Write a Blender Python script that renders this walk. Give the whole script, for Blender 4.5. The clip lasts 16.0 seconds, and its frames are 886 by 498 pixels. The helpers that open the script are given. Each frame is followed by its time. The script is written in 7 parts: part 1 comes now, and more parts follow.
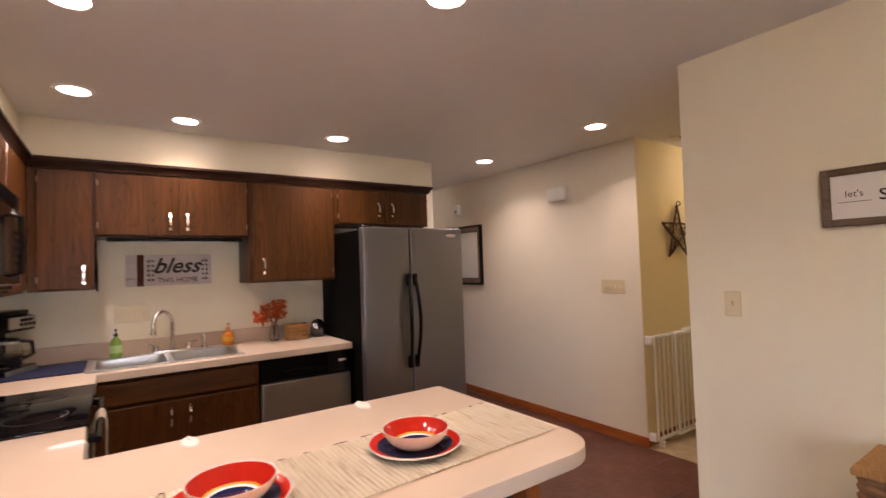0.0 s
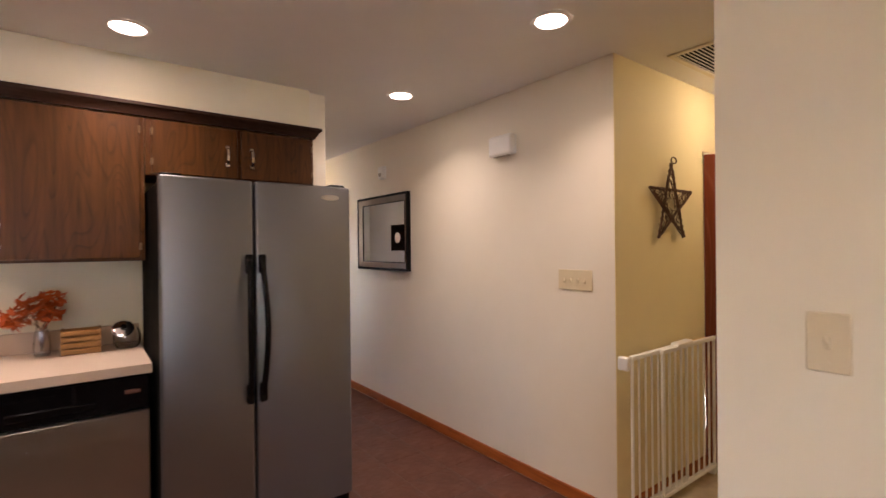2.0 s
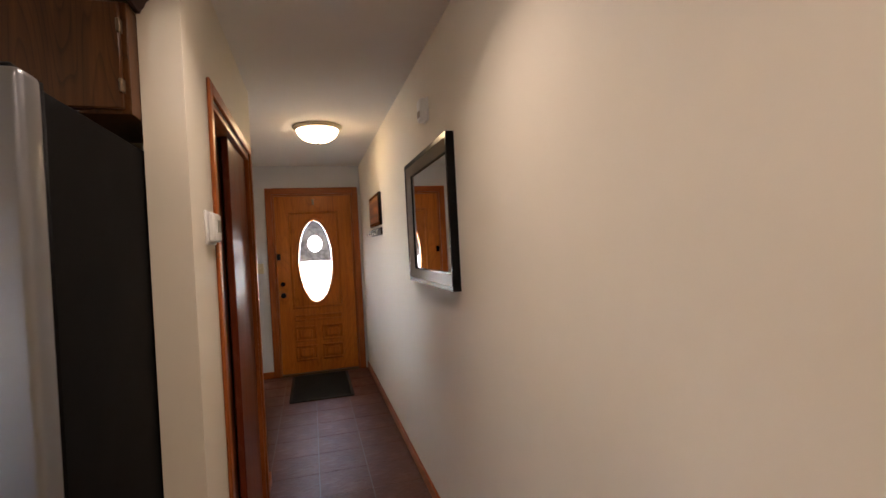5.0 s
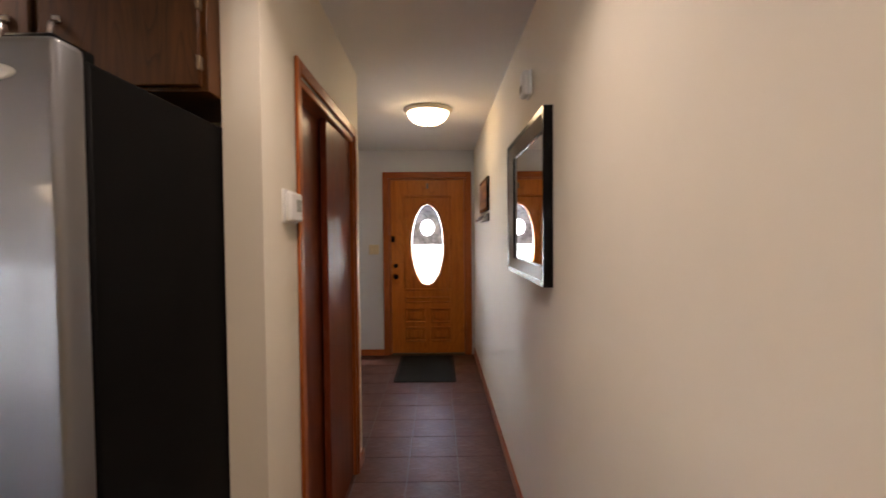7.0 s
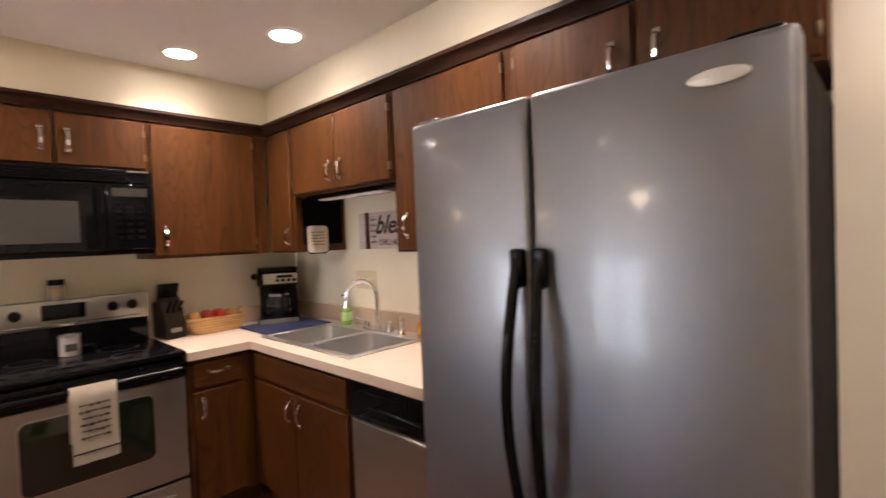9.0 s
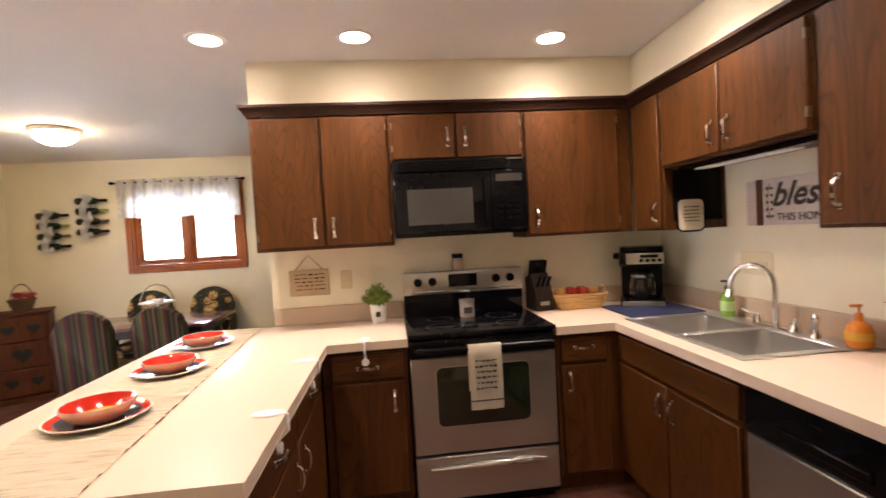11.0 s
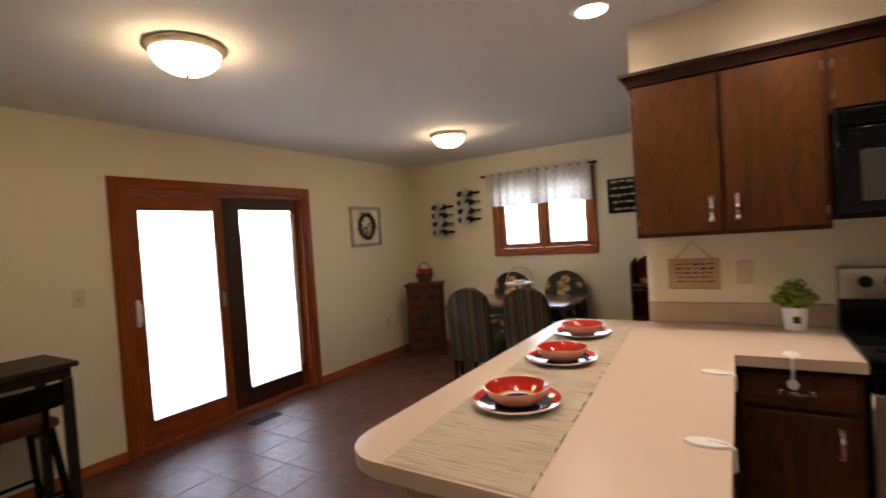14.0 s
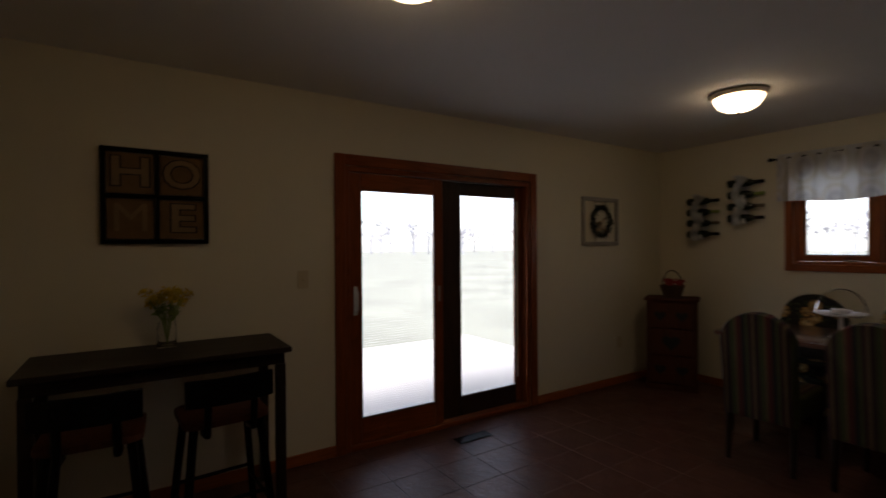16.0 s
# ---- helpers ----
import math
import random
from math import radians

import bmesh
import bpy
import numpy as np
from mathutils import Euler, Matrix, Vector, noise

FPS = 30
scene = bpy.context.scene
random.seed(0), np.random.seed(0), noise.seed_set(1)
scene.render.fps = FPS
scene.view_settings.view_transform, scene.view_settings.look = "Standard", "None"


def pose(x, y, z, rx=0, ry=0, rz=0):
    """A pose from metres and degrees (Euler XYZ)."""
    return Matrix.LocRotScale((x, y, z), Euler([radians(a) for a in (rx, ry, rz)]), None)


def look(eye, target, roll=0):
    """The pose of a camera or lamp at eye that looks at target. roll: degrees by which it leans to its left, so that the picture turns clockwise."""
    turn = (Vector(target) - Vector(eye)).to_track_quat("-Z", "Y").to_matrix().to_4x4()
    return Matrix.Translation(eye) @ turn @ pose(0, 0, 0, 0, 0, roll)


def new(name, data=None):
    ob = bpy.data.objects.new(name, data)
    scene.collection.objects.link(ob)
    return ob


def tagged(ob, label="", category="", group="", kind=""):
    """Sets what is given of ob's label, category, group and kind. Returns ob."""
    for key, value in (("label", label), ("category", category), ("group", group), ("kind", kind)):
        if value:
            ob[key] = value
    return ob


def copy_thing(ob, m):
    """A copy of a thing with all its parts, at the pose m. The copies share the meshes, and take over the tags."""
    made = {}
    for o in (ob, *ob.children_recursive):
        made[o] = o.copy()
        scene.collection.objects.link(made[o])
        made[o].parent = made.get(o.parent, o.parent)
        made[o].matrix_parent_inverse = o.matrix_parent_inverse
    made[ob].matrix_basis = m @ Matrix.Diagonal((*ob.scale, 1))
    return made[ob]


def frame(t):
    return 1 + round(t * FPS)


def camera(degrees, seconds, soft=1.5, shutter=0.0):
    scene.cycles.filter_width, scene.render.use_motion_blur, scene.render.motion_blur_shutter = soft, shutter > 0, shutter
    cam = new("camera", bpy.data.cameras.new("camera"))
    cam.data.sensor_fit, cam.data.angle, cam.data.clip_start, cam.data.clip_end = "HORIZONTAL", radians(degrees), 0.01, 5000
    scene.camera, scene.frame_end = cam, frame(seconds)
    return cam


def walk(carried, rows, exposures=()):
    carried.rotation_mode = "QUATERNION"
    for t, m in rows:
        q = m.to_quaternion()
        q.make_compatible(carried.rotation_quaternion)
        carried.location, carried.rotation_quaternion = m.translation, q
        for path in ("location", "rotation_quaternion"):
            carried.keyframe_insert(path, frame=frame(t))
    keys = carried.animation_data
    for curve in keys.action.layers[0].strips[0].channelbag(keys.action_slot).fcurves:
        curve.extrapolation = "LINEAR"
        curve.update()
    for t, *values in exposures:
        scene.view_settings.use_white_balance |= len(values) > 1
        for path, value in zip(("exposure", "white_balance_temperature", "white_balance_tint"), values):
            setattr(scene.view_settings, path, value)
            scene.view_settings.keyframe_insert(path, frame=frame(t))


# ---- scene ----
# camera and walk
cam = camera(86.4, 16.0, shutter=0.4)
PATH = [
    (0, (0.54, 0.028, 1.453), (1.684, 1.667, 1.523), -1.9),
    (0.5, (0.732, 0.182, 1.43), (1.972, 1.751, 1.462), -1.0),
    (1, (1.02, 0.378, 1.433), (2.307, 1.909, 1.452), -3.4),
    (1.5, (1.383, 0.553, 1.436), (2.598, 2.14, 1.394), -1.2),
    (2, (1.736, 0.78, 1.424), (2.947, 2.372, 1.417), -0.6),
    (2.5, (2.094, 1.022, 1.413), (3.261, 2.646, 1.422), -2.7),
    (3, (2.42, 1.286, 1.411), (3.56, 2.927, 1.335), -1.6),
    (3.5, (2.696, 1.565, 1.416), (3.914, 3.151, 1.39), -3.5),
    (4, (2.968, 1.822, 1.427), (3.978, 3.549, 1.441), -1.1),
    (4.5, (3.171, 2.062, 1.427), (3.893, 3.927, 1.435), -2.0),
    (7, (3.483, 2.34, 1.425), (3.504, 4.339, 1.364), -0.5),
    (7.5, (3.407, 2.317, 1.421), (3.071, 4.287, 1.343), -0.5),
    (8, (3.277, 2.272, 1.418), (2.539, 4.128, 1.324), -0.4),
    (8.5, (3.106, 2.201, 1.423), (2.009, 3.872, 1.347), -1.6),
    (9, (2.975, 2.183, 1.435), (1.6, 3.635, 1.382), -2.3),
    (9.5, (2.899, 2.158, 1.434), (1.261, 3.304, 1.356), -3.4),
    (12, (2.752, 2.164, 1.421), (0.775, 1.874, 1.34), -2.8),
    (12.5, (2.723, 2.099, 1.419), (0.786, 1.61, 1.328), -3.6),
    (13, (2.694, 1.999, 1.426), (0.787, 1.398, 1.372), -3.7),
    (13.5, (2.668, 1.903, 1.432), (0.823, 1.135, 1.361), -3.8),
    (14, (2.594, 1.846, 1.44), (0.898, 0.788, 1.393), -3.8),
    (14.5, (2.481, 1.786, 1.44), (1.033, 0.408, 1.392), -2.6),
    (15, (2.408, 1.632, 1.429), (1.135, 0.096, 1.287), -1.0),
    (15.5, (2.28, 1.394, 1.44), (0.98, -0.126, 1.419), -2.0),
    (16, (2.125, 1.142, 1.397), (1.031, -0.532, 1.389), -0.4),
]
EXPOSURES = [(0, 4.06, 6300, 26), (1.2, 4.08, 6280, 25), (2, 4.22, 6250, 24), (3.4, 4.3, 6250, 23), (4.5, 3.92, 6200, 20), (7.0, 4.0, 6100, 19), (8, 4.4, 5850, 20), (8.5, 4.4, 5850, 19), (9, 4.68, 5850, 18), (9.5, 4.72, 5900, 19), (11.9, 4.68, 6300, 18), (12.5, 4.53, 6350, 18), (13.2, 4.38, 6400, 18), (14, 3.5, 6450, 18), (14.5, 2.75, 6450, 19), (15, 2.15, 6500, 20), (15.5, 1.75, 6450, 19), (16, 1.05, 6400, 18)]
walk(cam, [(t, look(eye, target, roll)) for t, eye, target, roll in PATH], EXPOSURES)

# world and sun: an overcast day
world = bpy.data.worlds.new("overcast_sky")
scene.world = world
world.use_nodes = True
wn = world.node_tree.nodes
sky = wn.new("ShaderNodeTexSky")
sky.sky_type = "NISHITA"
sky.sun_disc = False
sky.sun_elevation = radians(50)
sky.sun_rotation = radians(76)
sky.dust_density = 1.0
sky.air_density = 1.0
wn["Background"].inputs["Strength"].default_value = 0.15
cloud = wn.new("ShaderNodeHueSaturation")
cloud.inputs["Saturation"].default_value = 0.5
cloud.inputs["Value"].default_value = 1.5
world.node_tree.links.new(sky.outputs[0], cloud.inputs["Color"])
world.node_tree.links.new(cloud.outputs[0], wn["Background"].inputs["Color"])
sun_data = bpy.data.lights.new("sun", "SUN")
sun_data.energy = 3.2
sun_data.angle = radians(20)
sun_data.color = (1.0, 0.96, 0.9)
sun = new("sun", sun_data)
sun.matrix_world = look((16, 4, 20), (0, 0, 0))

# ---- materials ----


def srgb(r, g, b):
    return tuple(((c / 255 + 0.055) / 1.055) ** 2.4 if c > 10 else c / 255 / 12.92 for c in (r, g, b))


class Mat:
    """A node material with a Principled shader and helpers for its inputs."""

    def __init__(self, name, color, rough=0.5, metal=0.0, spec=0.5):
        self.m = bpy.data.materials.new(name)
        self.m.use_nodes = True
        self.nt = self.m.node_tree
        self.b = self.nt.nodes["Principled BSDF"]
        self.b.inputs["Base Color"].default_value = (*color, 1)
        self.b.inputs["Roughness"].default_value = rough
        self.b.inputs["Metallic"].default_value = metal
        self.b.inputs["Specular IOR Level"].default_value = spec

    def node(self, kind, **kw):
        n = self.nt.nodes.new(kind)
        for k, v in kw.items():
            n.inputs[k].default_value = v
        return n

    def link(self, a, b):
        self.nt.links.new(a, b)

    def coords(self, scale=(1, 1, 1)):
        tc = self.node("ShaderNodeTexCoord")
        mp = self.node("ShaderNodeMapping")
        mp.inputs["Scale"].default_value = scale
        self.link(tc.outputs["Object"], mp.inputs["Vector"])
        return mp.outputs[0]

    def noise(self, scale, detail=4, stretch=(1, 1, 1), distortion=0.0):
        n = self.node("ShaderNodeTexNoise", Scale=scale, Detail=detail, Distortion=distortion)
        self.link(self.coords(stretch), n.inputs["Vector"])
        return n.outputs["Fac"]

    def ramp(self, fac, stops):
        r = self.node("ShaderNodeValToRGB")
        el = r.color_ramp.elements
        while len(el) < len(stops):
            el.new(0.5)
        for e, (p, c) in zip(el, stops):
            e.position = p
            e.color = (*c, 1)
        self.link(fac, r.inputs["Fac"])
        return r.outputs["Color"]

    def mix(self, fac, a, b, blend="MIX"):
        n = self.nt.nodes.new("ShaderNodeMix")
        n.data_type = "RGBA"
        n.blend_type = blend
        for sock, v in ((n.inputs[0], fac), (n.inputs[6], a), (n.inputs[7], b)):
            if isinstance(v, (int, float)):
                sock.default_value = v
            elif isinstance(v, tuple):
                sock.default_value = (*v, 1)
            else:
                self.link(v, sock)
        return n.outputs[2]

    def color(self, out):
        self.link(out, self.b.inputs["Base Color"])
        return self

    def bump(self, fac, strength=0.2, distance=0.002):
        n = self.node("ShaderNodeBump", Strength=strength, Distance=distance)
        self.link(fac, n.inputs["Height"])
        self.link(n.outputs[0], self.b.inputs["Normal"])
        return self

    def rough(self, fac, lo, hi):
        n = self.node("ShaderNodeMapRange")
        n.inputs["To Min"].default_value, n.inputs["To Max"].default_value = lo, hi
        self.link(fac, n.inputs["Value"])
        self.link(n.outputs[0], self.b.inputs["Roughness"])
        return self


def shade(c, k):
    return tuple(min(1, x * k) for x in c)


def plain(name, c, rough=0.5, metal=0.0, var=0.12, scale=30, bump=0.0, spec=0.5, gloss=0.07):
    """A surface with slight mottling and fine grain."""
    m = Mat(name, c, rough, metal, spec)
    big = m.noise(scale * 0.12, 3)
    fine = m.noise(scale * 4, 3)
    base = m.ramp(big, [(0.3, shade(c, 1 - var)), (0.7, shade(c, 1 + var * 0.6))])
    m.color(m.mix(0.25, base, m.ramp(fine, [(0.3, shade(c, 1 - var)), (0.7, shade(c, 1 + var))])))
    m.rough(big, max(0, rough - gloss), rough + gloss)
    if bump:
        m.bump(fine, bump, 0.001)
    return m.m


def paint(name, c, rough=0.65, texture=220):
    """Rolled wall paint with a fine orange-peel relief and faint marks."""
    m = Mat(name, c, rough, 0, 0.3)
    big = m.noise(1.3, 4)
    peel = m.noise(texture, 2)
    m.color(m.mix(0.5, m.ramp(big, [(0.25, shade(c, 0.95)), (0.75, shade(c, 1.03))]), m.ramp(m.noise(9, 5), [(0.3, shade(c, 0.98)), (0.7, shade(c, 1.01))])))
    m.bump(peel, 0.12, 0.001)
    return m.m


def wood(name, dark, light, axis="z", ring=9.0, rough=0.4, bump=0.15, coat=0.0, cathedral=0.3, line=None, spec=0.2):
    """Stained wood with stretched grain and pores along an axis."""
    m = Mat(name, light, rough, 0, spec)
    long = {"x": (0.09, 1, 1), "y": (1, 0.09, 1), "z": (1, 1, 0.09)}[axis]
    pore = {"x": (0.03, 1, 1), "y": (1, 0.03, 1), "z": (1, 1, 0.03)}[axis]
    figure = m.noise(ring, 4, long, 1.4)
    w = m.node("ShaderNodeTexWave", Scale=ring * 0.8, Distortion=7.0, Detail=3.0)
    w.inputs["Detail Scale"].default_value = 1.6
    m.link(m.coords(long), w.inputs["Vector"])
    pores = m.noise(170, 3, pore)
    a = m.ramp(figure, [(0.3, dark), (0.7, light)])
    b = m.ramp(w.outputs["Fac"], [(0.1, shade(dark, 0.9)), (0.75, light)])
    base = m.mix(0.2, a, b)
    field = m.noise(ring * 0.42, 1.5, {"x": (0.16, 1, 1), "y": (1, 0.16, 1), "z": (1, 1, 0.16)}[axis], 0.5)
    mul = m.node("ShaderNodeMath")
    mul.operation = "MULTIPLY"
    mul.inputs[1].default_value = 26.0
    m.link(field, mul.inputs[0])
    fr = m.node("ShaderNodeMath")
    fr.operation = "FRACT"
    m.link(mul.outputs[0], fr.inputs[0])
    base = m.mix(cathedral, base, m.ramp(fr.outputs[0], [(0.0, shade(light, 1.1)), (0.7, light), (0.93, line or shade(dark, 0.75)), (1.0, shade(light, 1.05))]))
    m.color(m.mix(0.5, base, m.ramp(pores, [(0.3, (0.55, 0.5, 0.48)), (0.6, (1, 1, 1))]), "MULTIPLY"))
    m.bump(pores, bump, 0.0006)
    m.rough(figure, rough - 0.06, rough + 0.1)
    m.b.inputs["Coat Weight"].default_value = coat
    m.b.inputs["Coat Roughness"].default_value = 0.2
    return m.m


def glow(name, c, strength):
    m = bpy.data.materials.new(name)
    m.use_nodes = True
    b = m.node_tree.nodes["Principled BSDF"]
    b.inputs["Base Color"].default_value = (*c, 1)
    b.inputs["Emission Color"].default_value = (*c, 1)
    b.inputs["Emission Strength"].default_value = strength
    return m


def glass(name, c=(1, 1, 1), rough=0.0, ior=1.45):
    m = Mat(name, c, rough)
    m.b.inputs["Transmission Weight"].default_value = 1.0
    m.b.inputs["IOR"].default_value = ior
    return m.m


def tile_mat(name, single):
    m = Mat(name, (0.12, 0.07, 0.05), 0.34, 0, 0.35)
    src = m.node("ShaderNodeObjectInfo").outputs["Random"] if single else m.node("ShaderNodeNewGeometry").outputs["Random Per Island"]
    mott = m.noise(7, 6, (1, 1, 1), 0.8)
    fine = m.noise(60, 4)
    base = m.ramp(mott, [(0.3, (0.078, 0.027, 0.018)), (0.55, (0.122, 0.045, 0.030)), (0.8, (0.162, 0.073, 0.051))])
    base = m.mix(0.3, base, m.ramp(fine, [(0.3, (0.055, 0.025, 0.018)), (0.7, (0.125, 0.062, 0.045))]))
    m.color(m.mix(0.55, base, m.ramp(src, [(0.0, (0.82, 0.82, 0.82)), (1.0, (1.18, 1.15, 1.14))]), "MULTIPLY"))
    m.rough(m.noise(3.1, 5, (1, 1, 1), 1.2), 0.22, 0.66)
    m.bump(m.noise(13, 7, (1, 1, 1), 1.6), 0.75, 0.006)
    return m.m


M = {}
M["cream"] = paint("cream_wall_paint", (0.77, 0.71, 0.54))
M["hall"] = paint("warm_white_wall_paint", (0.77, 0.72, 0.60))
M["entry"] = paint("pale_blue_grey_wall_paint", (0.60, 0.62, 0.66))
M["yellow"] = paint("yellow_cream_wall_paint", (0.76, 0.66, 0.40))
M["ceiling"] = paint("white_ceiling_paint", (0.78, 0.77, 0.74), 0.8, 130)
M["cab"] = wood("dark_stained_oak", (0.027, 0.0088, 0.0016), (0.095, 0.0335, 0.0057), "z", 12, 0.4, cathedral=0.34, line=(0.018, 0.006, 0.0012), spec=0.25)
M["cabx"] = wood("dark_stained_oak_level_grain", (0.027, 0.0088, 0.0016), (0.095, 0.0335, 0.0057), "x", 12, 0.4, cathedral=0.34, line=(0.018, 0.006, 0.0012), spec=0.25)
M["caby"] = wood("dark_stained_oak_cross_grain", (0.027, 0.0088, 0.0016), (0.095, 0.0335, 0.0057), "y", 12, 0.4, cathedral=0.34, line=(0.018, 0.006, 0.0012), spec=0.25)
M["cabdark"] = wood("dark_brown_moulding", (0.02, 0.009, 0.006), (0.045, 0.02, 0.012), "x", 8, 0.35)
M["trim"] = wood("orange_oak_trim", (0.25, 0.068, 0.015), (0.44, 0.13, 0.03), "z", 10, 0.35)
M["trimx"] = wood("orange_oak_trim_x", (0.25, 0.068, 0.015), (0.44, 0.13, 0.03), "x", 10, 0.35)
M["trimy"] = wood("orange_oak_trim_y", (0.25, 0.068, 0.015), (0.44, 0.13, 0.03), "y", 10, 0.35)
M["slider"] = wood("red_fir_frame", (0.165, 0.038, 0.009), (0.31, 0.08, 0.017), "z", 10, 0.35)
M["sliderx"] = wood("red_fir_frame_x", (0.165, 0.038, 0.009), (0.31, 0.08, 0.017), "x", 10, 0.35)
M["oak"] = wood("honey_oak_door", (0.36, 0.100, 0.010), (0.58, 0.185, 0.018), "z", 7, 0.35, coat=0.2)
M["mahog"] = wood("red_mahogany_veneer", (0.12, 0.021, 0.007), (0.20, 0.042, 0.012), "z", 4, 0.36, coat=0.1, cathedral=0.22, line=(0.36, 0.13, 0.07))
M["darkwood"] = wood("near_black_stained_wood", (0.012, 0.008, 0.006), (0.035, 0.022, 0.016), "x", 10, 0.4)
M["brownwood"] = wood("brown_pine", (0.055, 0.0165, 0.008), (0.118, 0.037, 0.0165), "z", 10, 0.6)
M["tablewood"] = wood("reddish_table_top", (0.13, 0.06, 0.04), (0.24, 0.12, 0.08), "y", 8, 0.16, coat=0.7)
M["laminate"] = plain("beige_laminate", (0.615, 0.50, 0.395), 0.34, 0, 0.02, 60, gloss=0.0)
M["splash"] = plain("tan_laminate_splash", (0.50, 0.38, 0.27), 0.4, 0, 0.06, 60)
M["fridge"] = plain("satin_grey_steel", (0.215, 0.218, 0.232), 0.42, 0.86, 0.02, 20, 0.0, 0.5, 0.01)
M["fridge"].node_tree.nodes["Principled BSDF"].inputs["Coat Weight"].default_value = 0.3
M["fridge"].node_tree.nodes["Principled BSDF"].inputs["Coat Roughness"].default_value = 0.085
M["steel"] = plain("brushed_steel", (0.35, 0.338, 0.305), 0.32, 0.85, 0.05, 30)
M["sinksteel"] = plain("sink_steel", (0.52, 0.51, 0.49), 0.3, 0.85, 0.05, 30)
M["chrome"] = plain("chrome", (0.82, 0.81, 0.8), 0.12, 1.0, 0.03, 30)
M["black"] = plain("black_plastic", (0.004, 0.004, 0.0045), 0.22, 0, 0.2, 30, 0.0, 0.16)
M["blackgloss"] = plain("black_glass", (0.004, 0.004, 0.005), 0.07, 0, 0.1, 10, 0.0, 0.16)
M["blackmatte"] = plain("black_textured_steel", (0.004, 0.004, 0.004), 0.6, 0, 0.2, 60, 0.2, 0.05)
M["white"] = plain("white_plastic", (0.78, 0.78, 0.75), 0.4, 0, 0.03, 20)
M["ivory"] = plain("ivory_plastic", (0.66, 0.57, 0.37), 0.4, 0, 0.04, 20)
M["grout"] = plain("pale_brown_grout", (0.14, 0.10, 0.086), 0.5, 0, 0.3, 30, 0.2)
M["tile"] = tile_mat("slate_brown_tile", True)
M["tilejoin"] = tile_mat("slate_brown_tile_field", False)
M["carpet"] = plain("beige_carpet", (0.42, 0.33, 0.2), 0.95, 0, 0.25, 90, 0.8)
M["glass"] = glass("clear_glass")
M["canlight"] = glow("recessed_lamp", (1.0, 0.80, 0.62), 2.4)
M["dome"] = glow("frosted_lamp_glass", (1.0, 0.75, 0.43), 3.2)
M["sidedome"] = glow("frosted_side_lamp_glass", (1.0, 0.79, 0.50), 1.3)
M["halldome"] = glow("frosted_hall_lamp_glass", (1.0, 0.70, 0.36), 1.3)
M["bronze"] = plain("brushed_bronze", (0.22, 0.17, 0.11), 0.35, 0.9, 0.1, 30)
M["lamprim"] = plain("pale_bronze_pan", (0.58, 0.50, 0.38), 0.45, 0.15, 0.1, 30)
M["mirror"] = Mat("mirror_silver", (0.92, 0.92, 0.92), 0.01, 1.0).m
M["silverframe"] = plain("antique_bronze_frame", (0.17, 0.12, 0.08), 0.35, 0.7, 0.4, 40, 0.2)
M["rubber"] = plain("black_rubber", (0.012, 0.013, 0.013), 0.85, 0, 0.2, 60, 0.4)
M["navy"] = plain("navy_microfibre", (0.008, 0.014, 0.055), 0.9, 0, 0.2, 90, 0.6)
M["cloth"] = plain("cream_cotton", (0.66, 0.60, 0.48), 0.9, 0, 0.06, 120, 0.5)
M["ink"] = plain("dark_ink", (0.03, 0.025, 0.022), 0.7, 0, 0.1, 60)
M["red"] = plain("glossy_red_glaze", (0.50, 0.022, 0.010), 0.12, 0, 0.08, 20)
M["blue"] = plain("glossy_navy_glaze", (0.010, 0.016, 0.07), 0.12, 0, 0.1, 20)
M["peach"] = plain("peach_glaze", (0.72, 0.46, 0.29), 0.2, 0, 0.08, 30)
M["terra"] = plain("terracotta_glaze", (0.45, 0.19, 0.085), 0.25, 0, 0.1, 30)
M["glazewhite"] = plain("white_glaze", (0.75, 0.71, 0.66), 0.12, 0, 0.04, 30)
M["yellowglaze"] = plain("yellow_glaze", (0.62, 0.34, 0.03), 0.12, 0, 0.1, 30)
M["leaf"] = plain("green_leaf", (0.24, 0.33, 0.05), 0.55, 0, 0.35, 60)
M["yellowpetal"] = plain("yellow_petal", (0.70, 0.50, 0.02), 0.6, 0, 0.2, 60)
M["orange"] = plain("orange_red_leaf", (0.58, 0.11, 0.015), 0.6, 0, 0.45, 60)
M["straw"] = plain("woven_straw", (0.55, 0.33, 0.12), 0.7, 0, 0.25, 120, 0.6)
M["twig"] = plain("dark_twig", (0.09, 0.04, 0.018), 0.8, 0, 0.4, 120, 0.6)
M["greyframe"] = plain("grey_weathered_wood", (0.36, 0.33, 0.28), 0.7, 0, 0.2, 60, 0.3)
M["paperwhite"] = plain("white_board", (0.72, 0.69, 0.64), 0.7, 0, 0.05, 30)
M["tan"] = plain("tan_board", (0.46, 0.34, 0.2), 0.7, 0, 0.15, 40, 0.2)
M["burlap"] = plain("tan_burlap", (0.2, 0.115, 0.045), 0.9, 0, 0.2, 150, 0.6)

# ---- mesh helpers ----
ORIGIN = {}


def finish(name, bm, mat, label="", smooth=38):
    bmesh.ops.recalc_face_normals(bm, faces=bm.faces)
    me = bpy.data.meshes.new(name)
    bm.to_mesh(me)
    bm.free()
    mats = mat if isinstance(mat, (list, tuple)) else [mat]
    for x in mats:
        me.materials.append(M[x])
    me.polygons.foreach_set("use_smooth", [True] * len(me.polygons))
    me.set_sharp_from_angle(angle=radians(smooth))
    ob = new(name, me)
    if label:
        ob["label"] = label
    return ob


